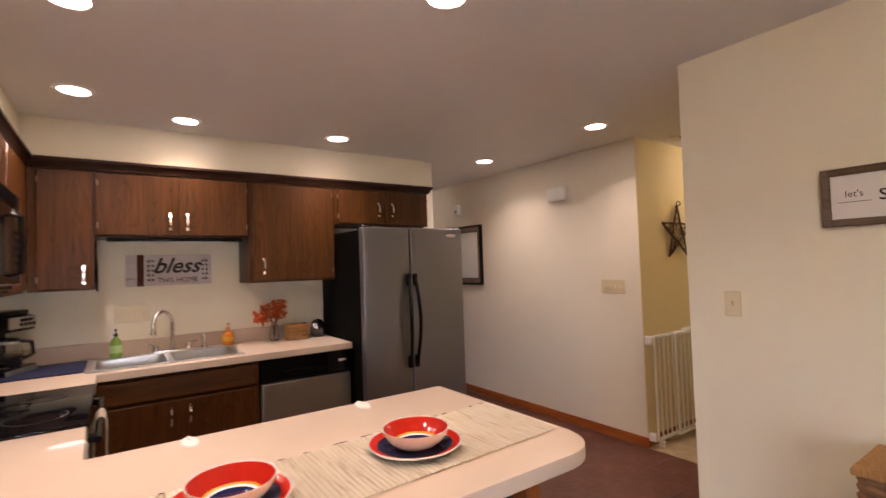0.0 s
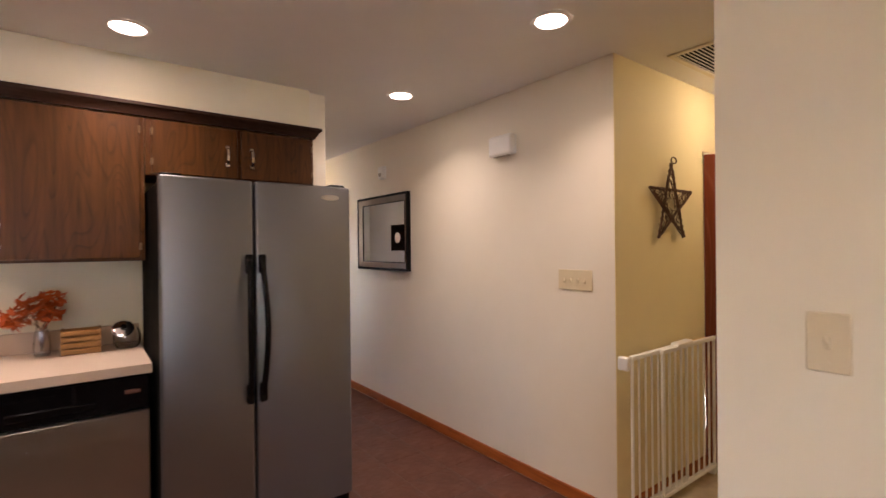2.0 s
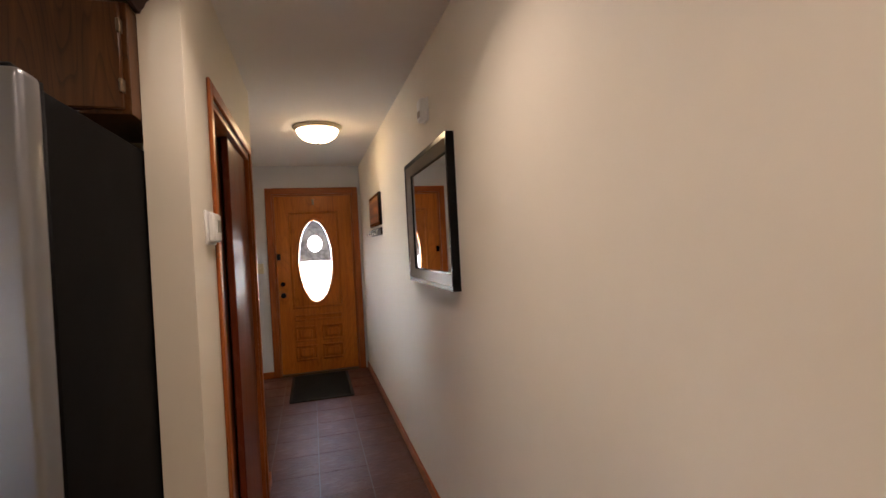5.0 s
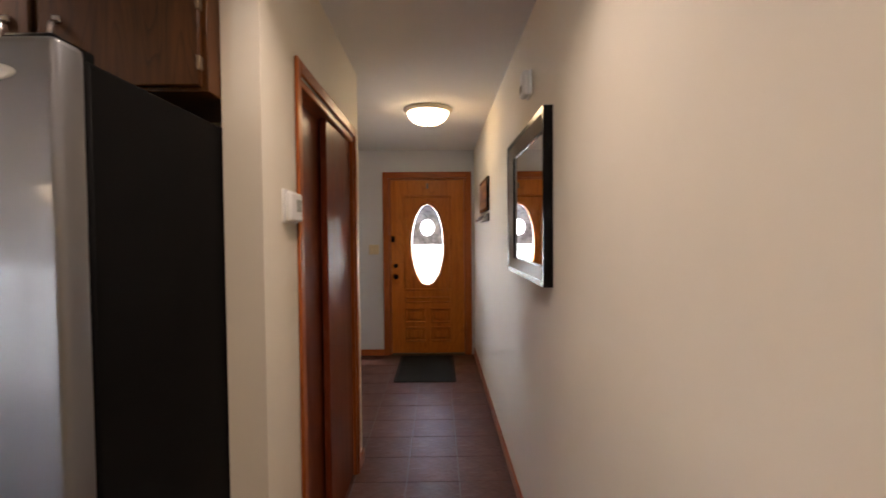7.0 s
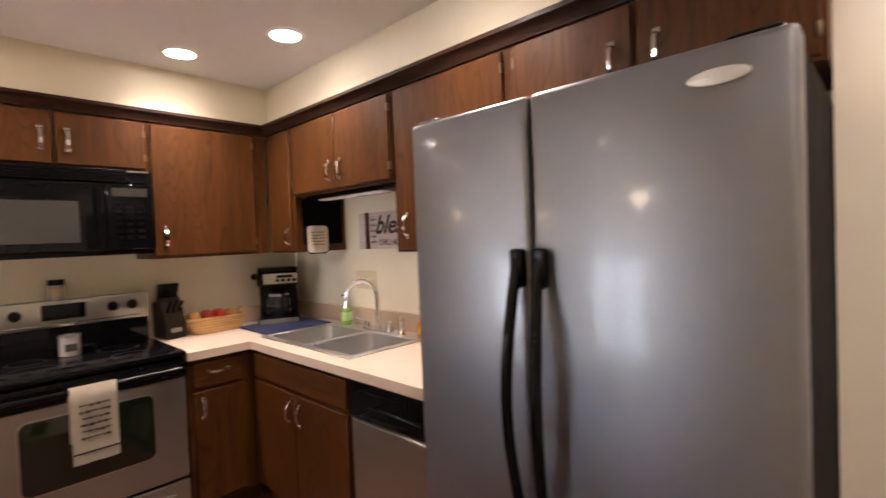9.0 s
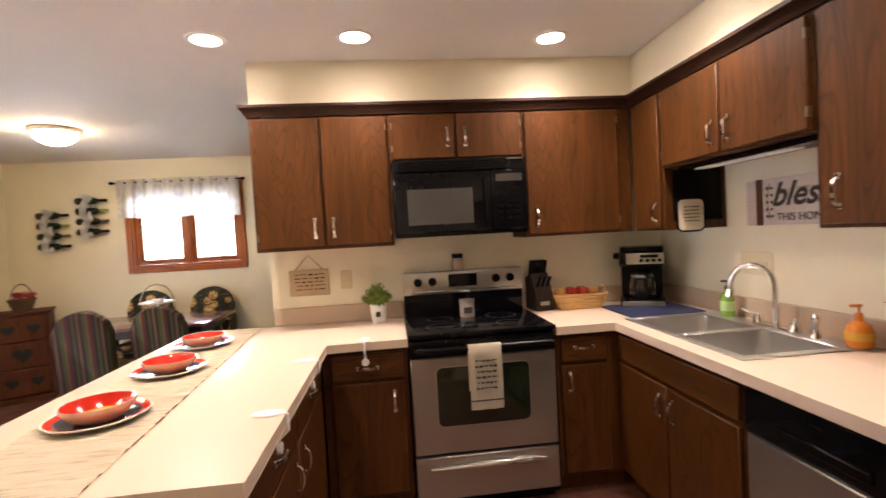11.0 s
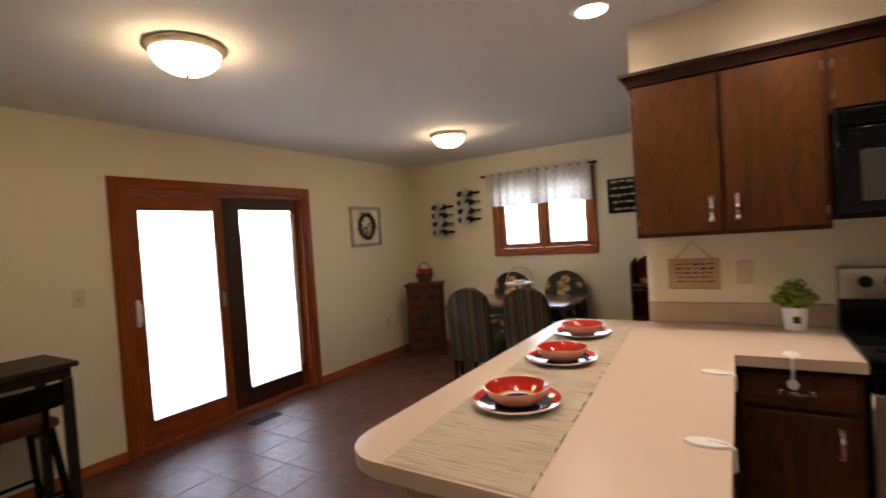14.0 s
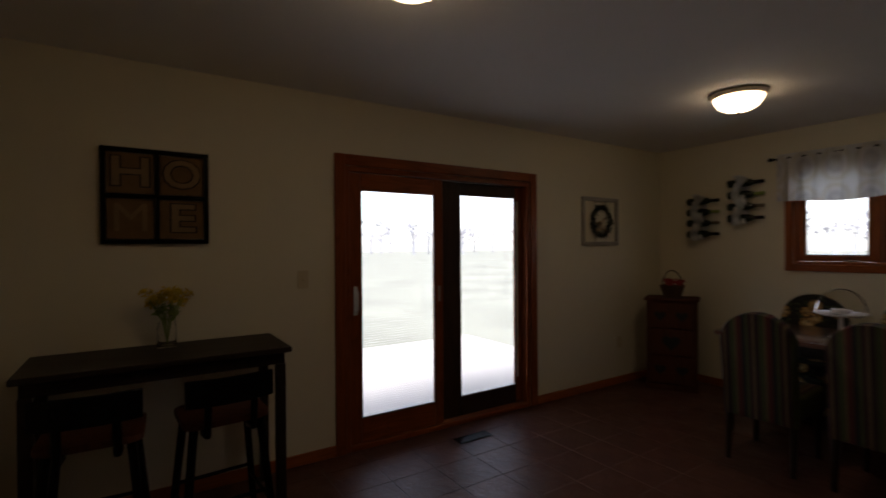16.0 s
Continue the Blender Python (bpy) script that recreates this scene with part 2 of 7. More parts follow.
def thing(name, base, label, category, group=""):
    """An Empty at a thing's base; its parts are given in world metres."""
    ob = new(name)
    ob.empty_display_size = 0.1
    ob.location = base
    ORIGIN[ob.name] = Vector(base)
    return tagged(ob, label, category, group)


def part(name, bm, mat, parent, label="", smooth=38):
    o = ORIGIN[parent.name]
    bmesh.ops.translate(bm, verts=bm.verts, vec=-o)
    ob = finish(name, bm, mat, label, smooth)
    ob.parent = parent
    ORIGIN[ob.name] = o
    return ob


def structure(name, bm, mat, label, category):
    ob = finish(name, bm, mat)
    ORIGIN[ob.name] = Vector((0, 0, 0))
    return tagged(ob, label, category, "", "structure")


def bx(bm, x0, y0, z0, x1, y1, z1, bev=0.0, seg=1, mi=0):
    x0, x1 = sorted((x0, x1))
    y0, y1 = sorted((y0, y1))
    z0, z1 = sorted((z0, z1))
    m = Matrix.LocRotScale(((x0 + x1) / 2, (y0 + y1) / 2, (z0 + z1) / 2), None, (x1 - x0, y1 - y0, z1 - z0))
    v = bmesh.ops.create_cube(bm, size=1, matrix=m)["verts"]
    f = {f for a in v for f in a.link_faces}
    for a in f:
        a.material_index = mi
    if bev:
        e = list({e for a in v for e in a.link_edges})
        bmesh.ops.bevel(bm, geom=e, offset=min(bev, 0.45 * min(x1 - x0, y1 - y0, z1 - z0)), segments=seg, profile=0.5, affect="EDGES", material=-1)
    return bm


def box(*a, **k):
    return bx(bmesh.new(), *a, **k)


def cyl(bm, p0, p1, r0, r1=None, seg=16, mi=0):
    p0, p1 = Vector(p0), Vector(p1)
    d = p1 - p0
    m = Matrix.Translation((p0 + p1) / 2) @ d.to_track_quat("Z", "Y").to_matrix().to_4x4()
    v = bmesh.ops.create_cone(bm, cap_ends=True, segments=seg, radius1=r0, radius2=r0 if r1 is None else r1, depth=d.length, matrix=m)["verts"]
    for f in {f for a in v for f in a.link_faces}:
        f.material_index = mi
    return bm


def lathe(bm, profile, c, seg=32, mi=0, mis=None):
    """Turns a profile of (radius, height) about the upright through c."""
    rings = []
    for r, z in profile:
        if r < 1e-5:
            rings.append([bm.verts.new((c[0], c[1], c[2] + z))])
        else:
            rings.append([bm.verts.new((c[0] + r * math.cos(2 * math.pi * i / seg), c[1] + r * math.sin(2 * math.pi * i / seg), c[2] + z)) for i in range(seg)])
    for k, (a, b) in enumerate(zip(rings, rings[1:])):
        for i in range(seg):
            j = (i + 1) % seg
            q = [a[i % len(a)], a[j % len(a)], b[j % len(b)], b[i % len(b)]]
            u = []
            for x in q:
                if x not in u:
                    u.append(x)
            if len(u) > 2:
                bm.faces.new(u).material_index = mis[k] if mis else mi
    return bm


def tube(bm, pts, r, seg=8, mi=0, closed=False):
    pts = [Vector(p) for p in pts]
    n = len(pts)
    rings = []
    side = None
    for i, p in enumerate(pts):
        a = pts[i - 1] if (i or closed) else p
        b = pts[(i + 1) % n] if (i < n - 1 or closed) else p
        d = (b - a).normalized()
        if side is None:
            side = d.orthogonal().normalized()
        side = (side - d * side.dot(d)).normalized()
        up = d.cross(side)
        rr = r[i] if isinstance(r, (list, tuple)) else r
        rings.append([bm.verts.new(p + rr * (math.cos(2 * math.pi * k / seg) * side + math.sin(2 * math.pi * k / seg) * up)) for k in range(seg)])
    pairs = list(zip(rings, rings[1:])) + ([(rings[-1], rings[0])] if closed else [])
    for a, b in pairs:
        for k in range(seg):
            bm.faces.new((a[k], a[(k + 1) % seg], b[(k + 1) % seg], b[k])).material_index = mi
    if not closed:
        bm.faces.new(rings[0][::-1]).material_index = mi
        bm.faces.new(rings[-1]).material_index = mi
    return bm


def prism(bm, outline, z0, z1, bev=0.0, mi=0):
    """An outline in x and y, drawn up from z0 to z1."""
    lo = [bm.verts.new((x, y, z0)) for x, y in outline]
    hi = [bm.verts.new((x, y, z1)) for x, y in outline]
    n = len(lo)
    fs = [bm.faces.new(lo[::-1]), bm.faces.new(hi)]
    fs += [bm.faces.new((lo[i], lo[(i + 1) % n], hi[(i + 1) % n], hi[i])) for i in range(n)]
    for f in fs:
        f.material_index = mi
    if bev:
        e = list(fs[0].edges) + list(fs[1].edges)
        bmesh.ops.bevel(bm, geom=e, offset=bev, segments=2, profile=0.5, affect="EDGES")
    return bm


def turned(bm, m):
    bmesh.ops.transform(bm, matrix=m, verts=bm.verts)
    return bm


def letters(body, size, depth, bold=0.0, slant=0.0):
    """A bmesh of built-in letters lying in x and y, centred."""
    cu = bpy.data.curves.new("letters", "FONT")
    cu.body, cu.size, cu.extrude = body, size, depth
    cu.align_x, cu.align_y = "CENTER", "CENTER"
    cu.offset, cu.shear = bold, slant
    cu.resolution_u = 3
    tmp = bpy.data.objects.new("letters", cu)
    bm = bmesh.new()
    me = bpy.data.meshes.new_from_object(tmp)
    bm.from_mesh(me)
    bpy.data.objects.remove(tmp)
    bpy.data.meshes.remove(me)
    return bm


def scribble(bm, x0, x1, y, h, rows, seed):
    """Unreadable writing as rows of short bars in x and y."""
    rnd = random.Random(seed)
    for k in range(rows):
        x = x0 + rnd.uniform(0, 0.12) * (x1 - x0)
        while x < x1:
            w = rnd.uniform(0.08, 0.22) * (x1 - x0)
            bx(bm, x, y - k * h * 2.3, 0, min(x + w, x1), y - k * h * 2.3 - h * rnd.uniform(0.5, 1.0), 0.0015)
            x += w + 0.05 * (x1 - x0)
    return bm
M["ground"] = plain("winter_lawn", (0.30, 0.31, 0.25), 0.95, 0, 0.25, 3)
M["patio"] = plain("light_concrete", (0.55, 0.53, 0.5), 0.85, 0, 0.1, 12, 0.2)
M["ovenglass"] = plain("smoked_oven_glass", (0.010, 0.015, 0.007), 0.08, 0, 0.1, 10)
M["mwglass"] = plain("grey_meshed_glass", (0.04, 0.039, 0.036), 0.15, 0, 0.1, 10)
M["greensoap"] = plain("green_soap", (0.2, 0.36, 0.07), 0.15, 0, 0.1, 30)
M["greenlabel"] = plain("pale_green_label", (0.38, 0.58, 0.22), 0.5, 0, 0.1, 60)
M["amber"] = plain("amber_glass", (0.62, 0.20, 0.015), 0.1, 0, 0.1, 20)
M["apple"] = plain("red_apple_skin", (0.42, 0.028, 0.015), 0.25, 0, 0.35, 60)
M["bread"] = plain("golden_crust", (0.48, 0.24, 0.06), 0.7, 0, 0.25, 60, 0.4)
M["crate"] = wood("light_crate_wood", (0.30, 0.15, 0.05), (0.48, 0.27, 0.1), "z", 12, 0.6)
M["cratex"] = wood("light_crate_wood_x", (0.30, 0.15, 0.05), (0.48, 0.27, 0.1), "x", 12, 0.6)


def runner_mat():
    m = Mat("cream_woven_cotton", (0.66, 0.58, 0.45), 0.9)
    weft = m.noise(170, 3, (1, 0.05, 1))
    streak = m.noise(26, 4, (1, 0.25, 1))
    c = m.ramp(weft, [(0.34, (0.56, 0.46, 0.31)), (0.44, (0.82, 0.75, 0.59)), (0.7, (0.87, 0.82, 0.70))])
    m.color(m.mix(0.35, c, m.ramp(streak, [(0.3, (0.74, 0.65, 0.49)), (0.7, (0.87, 0.82, 0.70))])))
    m.bump(weft, 0.6, 0.002)
    return m.m


M["runner"] = runner_mat()
M["screenframe"] = wood("dark_screen_frame", (0.03, 0.014, 0.009), (0.06, 0.028, 0.016), "z", 10, 0.45)
M["darkleaf"] = plain("dark_wreath_leaf", (0.03, 0.035, 0.02), 0.7, 0, 0.4, 60)
M["redpetal"] = plain("red_petal", (0.40, 0.015, 0.02), 0.6, 0, 0.3, 60)
M["bottleglass"] = plain("dark_green_bottle", (0.008, 0.02, 0.010), 0.08, 0, 0.1, 20)
M["brownletter"] = plain("tan_letter_paint", (0.27, 0.17, 0.07), 0.6, 0, 0.3, 40)
M["greybrown"] = wood("grey_brown_frame", (0.11, 0.075, 0.05), (0.2, 0.145, 0.1), "y", 12, 0.6)
M["wicker"] = plain("brown_wicker", (0.22, 0.11, 0.045), 0.7, 0, 0.35, 120, 0.5)
M["leadgrey"] = plain("lead_grey", (0.18, 0.18, 0.19), 0.5, 0.6, 0.1, 30)
M["lcd"] = plain("display_grey", (0.28, 0.3, 0.25), 0.3, 0, 0.05, 20)
M["ivorywhite"] = plain("cream_enamel", (0.7, 0.64, 0.5), 0.4, 0, 0.05, 20)
M["signboard"] = plain("weathered_white_board", (0.56, 0.48, 0.44), 0.7, 0, 0.15, 60, 0.2)
# bark paled so that the haze of distance lies in its colour
M["bark"] = plain("haze_grey_bark", (0.42, 0.43, 0.46), 0.9, 0, 0.2, 3)


def stripes_mat():
    m = Mat("striped_upholstery", (0.2, 0.15, 0.1), 0.9)
    sep = m.node("ShaderNodeSeparateXYZ")
    m.link(m.coords((1, 1, 1)), sep.inputs[0])
    mul = m.node("ShaderNodeMath")
    mul.operation = "MULTIPLY"
    mul.inputs[1].default_value = 6.0
    m.link(sep.outputs["Y"], mul.inputs[0])
    fr = m.node("ShaderNodeMath")
    fr.operation = "FRACT"
    m.link(mul.outputs[0], fr.inputs[0])
    r = m.node("ShaderNodeValToRGB")
    r.color_ramp.interpolation = "CONSTANT"
    cs = [(0.0, (0.05, 0.011, 0.009)), (0.14, (0.10, 0.11, 0.02)), (0.3, (0.24, 0.15, 0.045)), (0.38, (0.17, 0.018, 0.011)), (0.55, (0.02, 0.02, 0.016)), (0.68, (0.12, 0.125, 0.026)), (0.78, (0.08, 0.016, 0.014)), (0.9, (0.24, 0.14, 0.05))]
    el = r.color_ramp.elements
    el[0].position, el[0].color = cs[0][0], (*cs[0][1], 1)
    el[1].position, el[1].color = cs[-1][0], (*cs[-1][1], 1)
    for p, c in cs[1:-1]:
        e = el.new(p)
        e.color = (*c, 1)
    m.link(fr.outputs[0], r.inputs["Fac"])
    weave = m.noise(260, 2)
    m.color(m.mix(0.8, r.outputs["Color"], m.ramp(weave, [(0.3, (0.17, 0.17, 0.17)), (0.7, (0.43, 0.43, 0.43))]), "MULTIPLY"))
    m.bump(weave, 0.4, 0.001)
    return m.m


def floral_mat():
    m = Mat("black_floral_cotton", (0.012, 0.012, 0.012), 0.85)
    v = m.node("ShaderNodeTexVoronoi", Scale=7.5)
    m.link(m.coords((1, 1, 1)), v.inputs["Vector"])
    petals = m.ramp(v.outputs["Distance"], [(0.0, (0.34, 0.12, 0.03)), (0.1, (0.66, 0.50, 0.24)), (0.36, (0.5, 0.27, 0.07)), (0.42, (0.014, 0.013, 0.012))])
    petals = m.mix(0.85, petals, m.ramp(m.noise(48, 3), [(0.4, (0.12, 0.1, 0.08)), (0.56, (1.1, 1.1, 1.1))]), "MULTIPLY")
    leaves = m.ramp(m.noise(34, 3), [(0.56, (0.013, 0.013, 0.012)), (0.62, (0.07, 0.09, 0.03))])
    m.color(m.mix(1.0, petals, leaves, "LIGHTEN"))
    return m.m


def valance_mat():
    m = bpy.data.materials.new("sheer_valance_cloth")
    m.use_nodes = True
    nt = m.node_tree
    nt.nodes.remove(nt.nodes["Principled BSDF"])
    tc = nt.nodes.new("ShaderNodeTexCoord")
    mp = nt.nodes.new("ShaderNodeMapping")
    mp.inputs["Scale"].default_value = (0.0, 4.6, 3.4)
    w = nt.nodes.new("ShaderNodeTexVoronoi")
    w.inputs["Scale"].default_value = 1.0
    w.inputs["Randomness"].default_value = 0.0
    r = nt.nodes.new("ShaderNodeValToRGB")
    cs = [(0.0, (0.72, 0.71, 0.7)), (0.2, (0.58, 0.57, 0.58)), (0.32, (0.74, 0.73, 0.72)), (0.42, (0.68, 0.65, 0.58)), (0.55, (0.78, 0.78, 0.78))]
    el = r.color_ramp.elements
    el[0].position, el[0].color = cs[0][0], (*cs[0][1], 1)
    el[1].position, el[1].color = cs[-1][0], (*cs[-1][1], 1)
    for p, c in cs[1:-1]:
        e = el.new(p)
        e.color = (*c, 1)
    d, t, mx = nt.nodes.new("ShaderNodeBsdfDiffuse"), nt.nodes.new("ShaderNodeBsdfTranslucent"), nt.nodes.new("ShaderNodeMixShader")
    mx.inputs[0].default_value = 0.5
    out = nt.nodes["Material Output"]
    for a, b in ((tc.outputs["Object"], mp.inputs[0]), (mp.outputs[0], w.inputs["Vector"]), (w.outputs["Distance"], r.inputs[0]), (r.outputs[0], d.inputs[0]), (r.outputs[0], t.inputs[0]), (d.outputs[0], mx.inputs[1]), (t.outputs[0], mx.inputs[2]), (mx.outputs[0], out.inputs[0])):
        nt.links.new(a, b)
    return m


def sunset_mat():
    m = Mat("sunset_print", (0.2, 0.08, 0.03), 0.4)
    n = m.noise(5, 4, (1, 0.4, 3))
    m.color(m.ramp(n, [(0.3, (0.03, 0.012, 0.008)), (0.5, (0.22, 0.07, 0.02)), (0.65, (0.5, 0.22, 0.06))]))
    return m.m


def door_glass_mat():
    m = Mat("textured_door_glass", (1, 1, 1), 0.12)
    m.b.inputs["Transmission Weight"].default_value = 1.0
    m.bump(m.noise(45, 3), 0.6, 0.004)
    return m.m


M["stripes"] = stripes_mat()
M["floral"] = floral_mat()
M["valance"] = valance_mat()
M["sunset"] = sunset_mat()
M["doorglass"] = door_glass_mat()
M["darkglass"] = plain("obscure_bevel_glass", (0.6, 0.6, 0.6), 0.2, 0, 0.8, 110)
M["darkglass"].node_tree.nodes["Principled BSDF"].inputs["Transmission Weight"].default_value = 0.16
M["racksilver"] = plain("pale_silver_band", (0.66, 0.66, 0.64), 0.3, 0.4, 0.05, 30)
M["ringgrey"] = plain("faint_burner_print", (0.012, 0.012, 0.013), 0.3, 0, 0.1, 30)
M["candle"] = plain("candle_glass", (0.36, 0.31, 0.29), 0.15, 0, 0.2, 40)

# ---- structure ----
H = 2.415
XE, XW, YS, YN = 2.86, -2.72, -1.9, 3.96      # inner faces: east, west, south, north
XK = -0.2                                      # kitchen face of the stove wall
XH, YH = 3.91, 2.175                             # hall wall, and its corner
YF = 7.9                                       # front door wall


def wall(name, boxes, mat, label):
    bm = bmesh.new()
    for b in boxes:
        bx(bm, *b)
    return structure(name, bm, mat, label, "wall")


# floor slab with the joints; the tiles come last
structure("floor", box(-3.0, -2.1, -0.12, 3.9, 8.1, -0.002), "grout", "slate-brown tiled floor with pale brown joints", "floor")
structure("floor_carpet", box(3.9, 1.0, -0.12, 6.9, 2.6, 0.004), "carpet", "beige carpet on the side hallway floor", "carpet")
structure("ceiling", box(-3.0, -2.1, H, 6.9, 8.1, H + 0.12), "ceiling", "smooth white painted ceiling", "ceiling")

wall("wall_north", [(-2.87, YN, -0.02, 2.88, YN + 0.12, H)], "cream", "cream painted wall behind the sink")
wall("wall_kitchen", [(XK - 0.12, 1.42, -0.02, XK, YN, H)], "cream", "cream painted wall behind the stove")
wall("soffit_north", [(XK, 3.64, 2.172, 2.87, YN, H)], "cream", "cream soffit above the sink cabinets")
wall("soffit_west", [(XK, 1.43, 2.172, 0.09, 3.64, H)], "cream", "cream soffit above the stove cabinets")
SX0, SX1, SZ = -0.768, 0.932, 1.958
wall("wall_south", [(XW - 0.15, YS - 0.15, -0.02, SX0, YS, H), (SX1, YS - 0.15, -0.02, XE + 0.12, YS, H), (SX0, YS - 0.15, SZ, SX1, YS, H)], "cream", "cream painted wall round the sliding door")
WY0, WY1, WZ0, WZ1 = -0.645, 0.49, 1.228, 2.08
wall("wall_west", [(XW - 0.15, YS, -0.02, XW, WY0, H), (XW - 0.15, WY1, -0.02, XW, YN, H), (XW - 0.15, WY0, -0.02, XW, WY1, WZ0), (XW - 0.15, WY0, WZ1, XW, WY1, H)], "cream", "cream painted wall round the dining window")
wall("wall_east", [(XE, YS, -0.02, XE + 0.12, 1.25, H)], "cream", "cream painted wall with a light switch")
wall("wall_hallway_south", [(XE + 0.12, 1.13, -0.02, 6.75, 1.25, H)], "yellow", "yellow-cream side hallway wall")
wall("wall_hallway_end", [(6.75, 1.0, -0.02, 6.87, 3.2, H)], "yellow", "yellow-cream wall at the end of the side hallway")
wall("wall_hall_east", [(XH, YH + 0.003, -0.02, XH + 0.12, 8.05, H)], "hall", "warm white hall wall with a mirror")
wall("wall_star", [(XH + 0.001, YH, -0.02, XH + 0.12, YH + 0.0029, H), (XH + 0.12, YH, -0.02, 4.885, YH + 0.12, H), (4.885, YH, 2.02, 6.3, YH + 0.12, H), (5.0, YH + 0.7, -0.02, 6.75, YH + 0.8, H)], "yellow", "yellow-cream wall beside the side hallway")
CY0, CY1, CZ = 4.042, 5.12, 2.0
wall("wall_hall_west", [(2.88, 3.68, -0.02, 2.99, CY0, H), (2.88, CY1, -0.02, 2.99, 5.3, H), (2.88, CY0, CZ, 2.99, CY1, H), (2.2, 5.2, -0.02, 2.88, 5.3, H), (2.2, 4.08, -0.02, 2.3, 5.2, H)], "hall", "warm white hall wall with a closet")
EY0, EY1, EZ0, EZ1 = 5.5, 6.2, 0.8, 2.05    # an unseen window round the corner, added to let daylight into the entry
wall("wall_entry_west", [(2.08, 5.2, -0.02, 2.2, EY0, H), (2.08, EY1, -0.02, 2.2, YF, H), (2.08, EY0, -0.02, 2.2, EY1, EZ0), (2.08, EY0, EZ1, 2.2, EY1, H)], "entry", "pale blue-grey wall of the entry")
FX0, FX1, FZ = 2.908, 3.812, 2.09
wall("wall_front", [(2.08, YF, -0.02, FX0, YF + 0.15, H), (FX1, YF, -0.02, XH, YF + 0.15, H), (FX0, YF, FZ, FX1, YF + 0.15, H)], "entry", "pale blue-grey wall round the front door")


# baseboards, in oiled oak
def baseboard(boxes, mat):
    bm = bmesh.new()
    for b in boxes:
        bx(bm, *b, bev=0.004)
    structure("baseboard", bm, mat, "orange oak baseboard along the wall", "baseboard")


baseboard([(SX1 + 0.07, YS + 0.001, 0.0, XE - 0.014, YS + 0.014, 0.075), (XW + 0.014, YS + 0.001, 0, SX0 - 0.07, YS + 0.014, 0.075)], "trimx")
baseboard([(XW + 0.001, YS, 0, XW + 0.014, YN, 0.075)], "trimy")
baseboard([(XE - 0.014, YS, 0, XE - 0.001, 1.249, 0.075)], "trimy")
baseboard([(XH - 0.014, YH - 0.014, 0, XH - 0.001, YF, 0.075)], "trimy")
baseboard([(XH - 0.001, YH - 0.014, 0.004, 4.885, YH - 0.001, 0.08)], "trimx")
baseboard([(2.991, 3.68, 0, 3.004, CY0 - 0.05, 0.075), (2.991, CY1 + 0.05, 0, 3.004, 5.314, 0.075), ], "trimy")
baseboard([(2.2, 5.301, 0, 2.991, 5.314, 0.075), (2.2, YF - 0.014, 0, FX0 - 0.07, YF - 0.001, 0.075)], "trimx")

# outdoors
structure("ground", box(-150, -150, -0.5, 150, 150, -0.2), "ground", "pale winter lawn", "ground")
structure("patio", box(-2.5, -5.2, -0.2, 3.5, -2.06, -0.06, bev=0.01), "patio", "light concrete patio slab", "patio")
wall("porch_roof", [(-4.0, -2.75, 2.32, 3.6, -2.06, 2.5)], "ceiling", "white roof eave over the sliding door")

# ---- lamps ----


CAN_WATTS = 0.35


def can_light(x, y):
    t = thing("recessed_light", (x, y, H - 0.012), "white recessed ceiling light, switched on", "ceiling light", "recessed ceiling lights")
    part("trim_ring", lathe(bmesh.new(), [(0.066, -0.001), (0.07, -0.008), (0.088, -0.006), (0.092, -0.001)], (x, y, H), 28), "white", t)
    part("lamp", lathe(bmesh.new(), [(0.066, -0.002), (0.05, -0.006), (0, -0.008)], (x, y, H), 28), "canlight", t, "glowing warm white lamp")
    lamp = bpy.data.lights.new("downlight", "AREA")
    lamp.shape, lamp.size, lamp.energy, lamp.spread, lamp.color = "DISK", 0.13, CAN_WATTS, radians(125), (1.0, 0.80, 0.62)
    light = new("downlight", lamp)
    light.matrix_local = Matrix.Translation((0, 0, -0.006))
    light.parent = t


def dome_light(x, y, r=0.15, mat="dome"):
    t = thing("ceiling_lamp", (x, y, H - 0.14), "frosted glass dome ceiling lamp with a bronze rim", "ceiling lamp")
    part("rim", lathe(bmesh.new(), [(0.0, -0.001), (r * 1.1, -0.001), (r * 1.16, -0.006), (r * 1.17, -0.013), (r * 1.12, -0.02), (r * 1.06, -0.028), (r * 1.0, -0.033), (r * 0.95, -0.03)], (x, y, H), 48), "lamprim", t)
    part("shade", lathe(bmesh.new(), [(r * 0.99, -0.028), (r * 0.98, -0.04), (r * 0.9, -0.07), (r * 0.74, -0.096), (r * 0.52, -0.115), (r * 0.27, -0.126), (0, -0.13)], (x, y, H), 48), mat, t, "glowing frosted glass bowl")
    part("finial", lathe(bmesh.new(), [(0.012, -0.126), (0.013, -0.136), (0.007, -0.142), (0, -0.144)], (x, y, H), 12), "bronze", t)


for p in ((0.379, 3.05), (0.915, 3.335), (1.9, 3.285), (3.385, 3.384), (3.375, 2.135), (1.52, 1.36), (0.412, 2.043), (0.397, 1.338)):
    can_light(*p)
dome_light(-1.268, -0.42)
dome_light(1.296, -0.316)
dome_light(3.413, 6.09, 0.165, "halldome")
dome_light(4.86, 1.72, 0.15, "sidedome")

# ---- kitchen ----


def facing(side, face):
    """Maps width, distance out of the face, height to the world for a unit that faces -y, +y or +x."""
    if side == "-y":
        return lambda u, d, z: (u, face - d, z)
    if side == "+y":
        return lambda u, d, z: (u, face + d, z)
    return lambda u, d, z: (face + d, u, z)


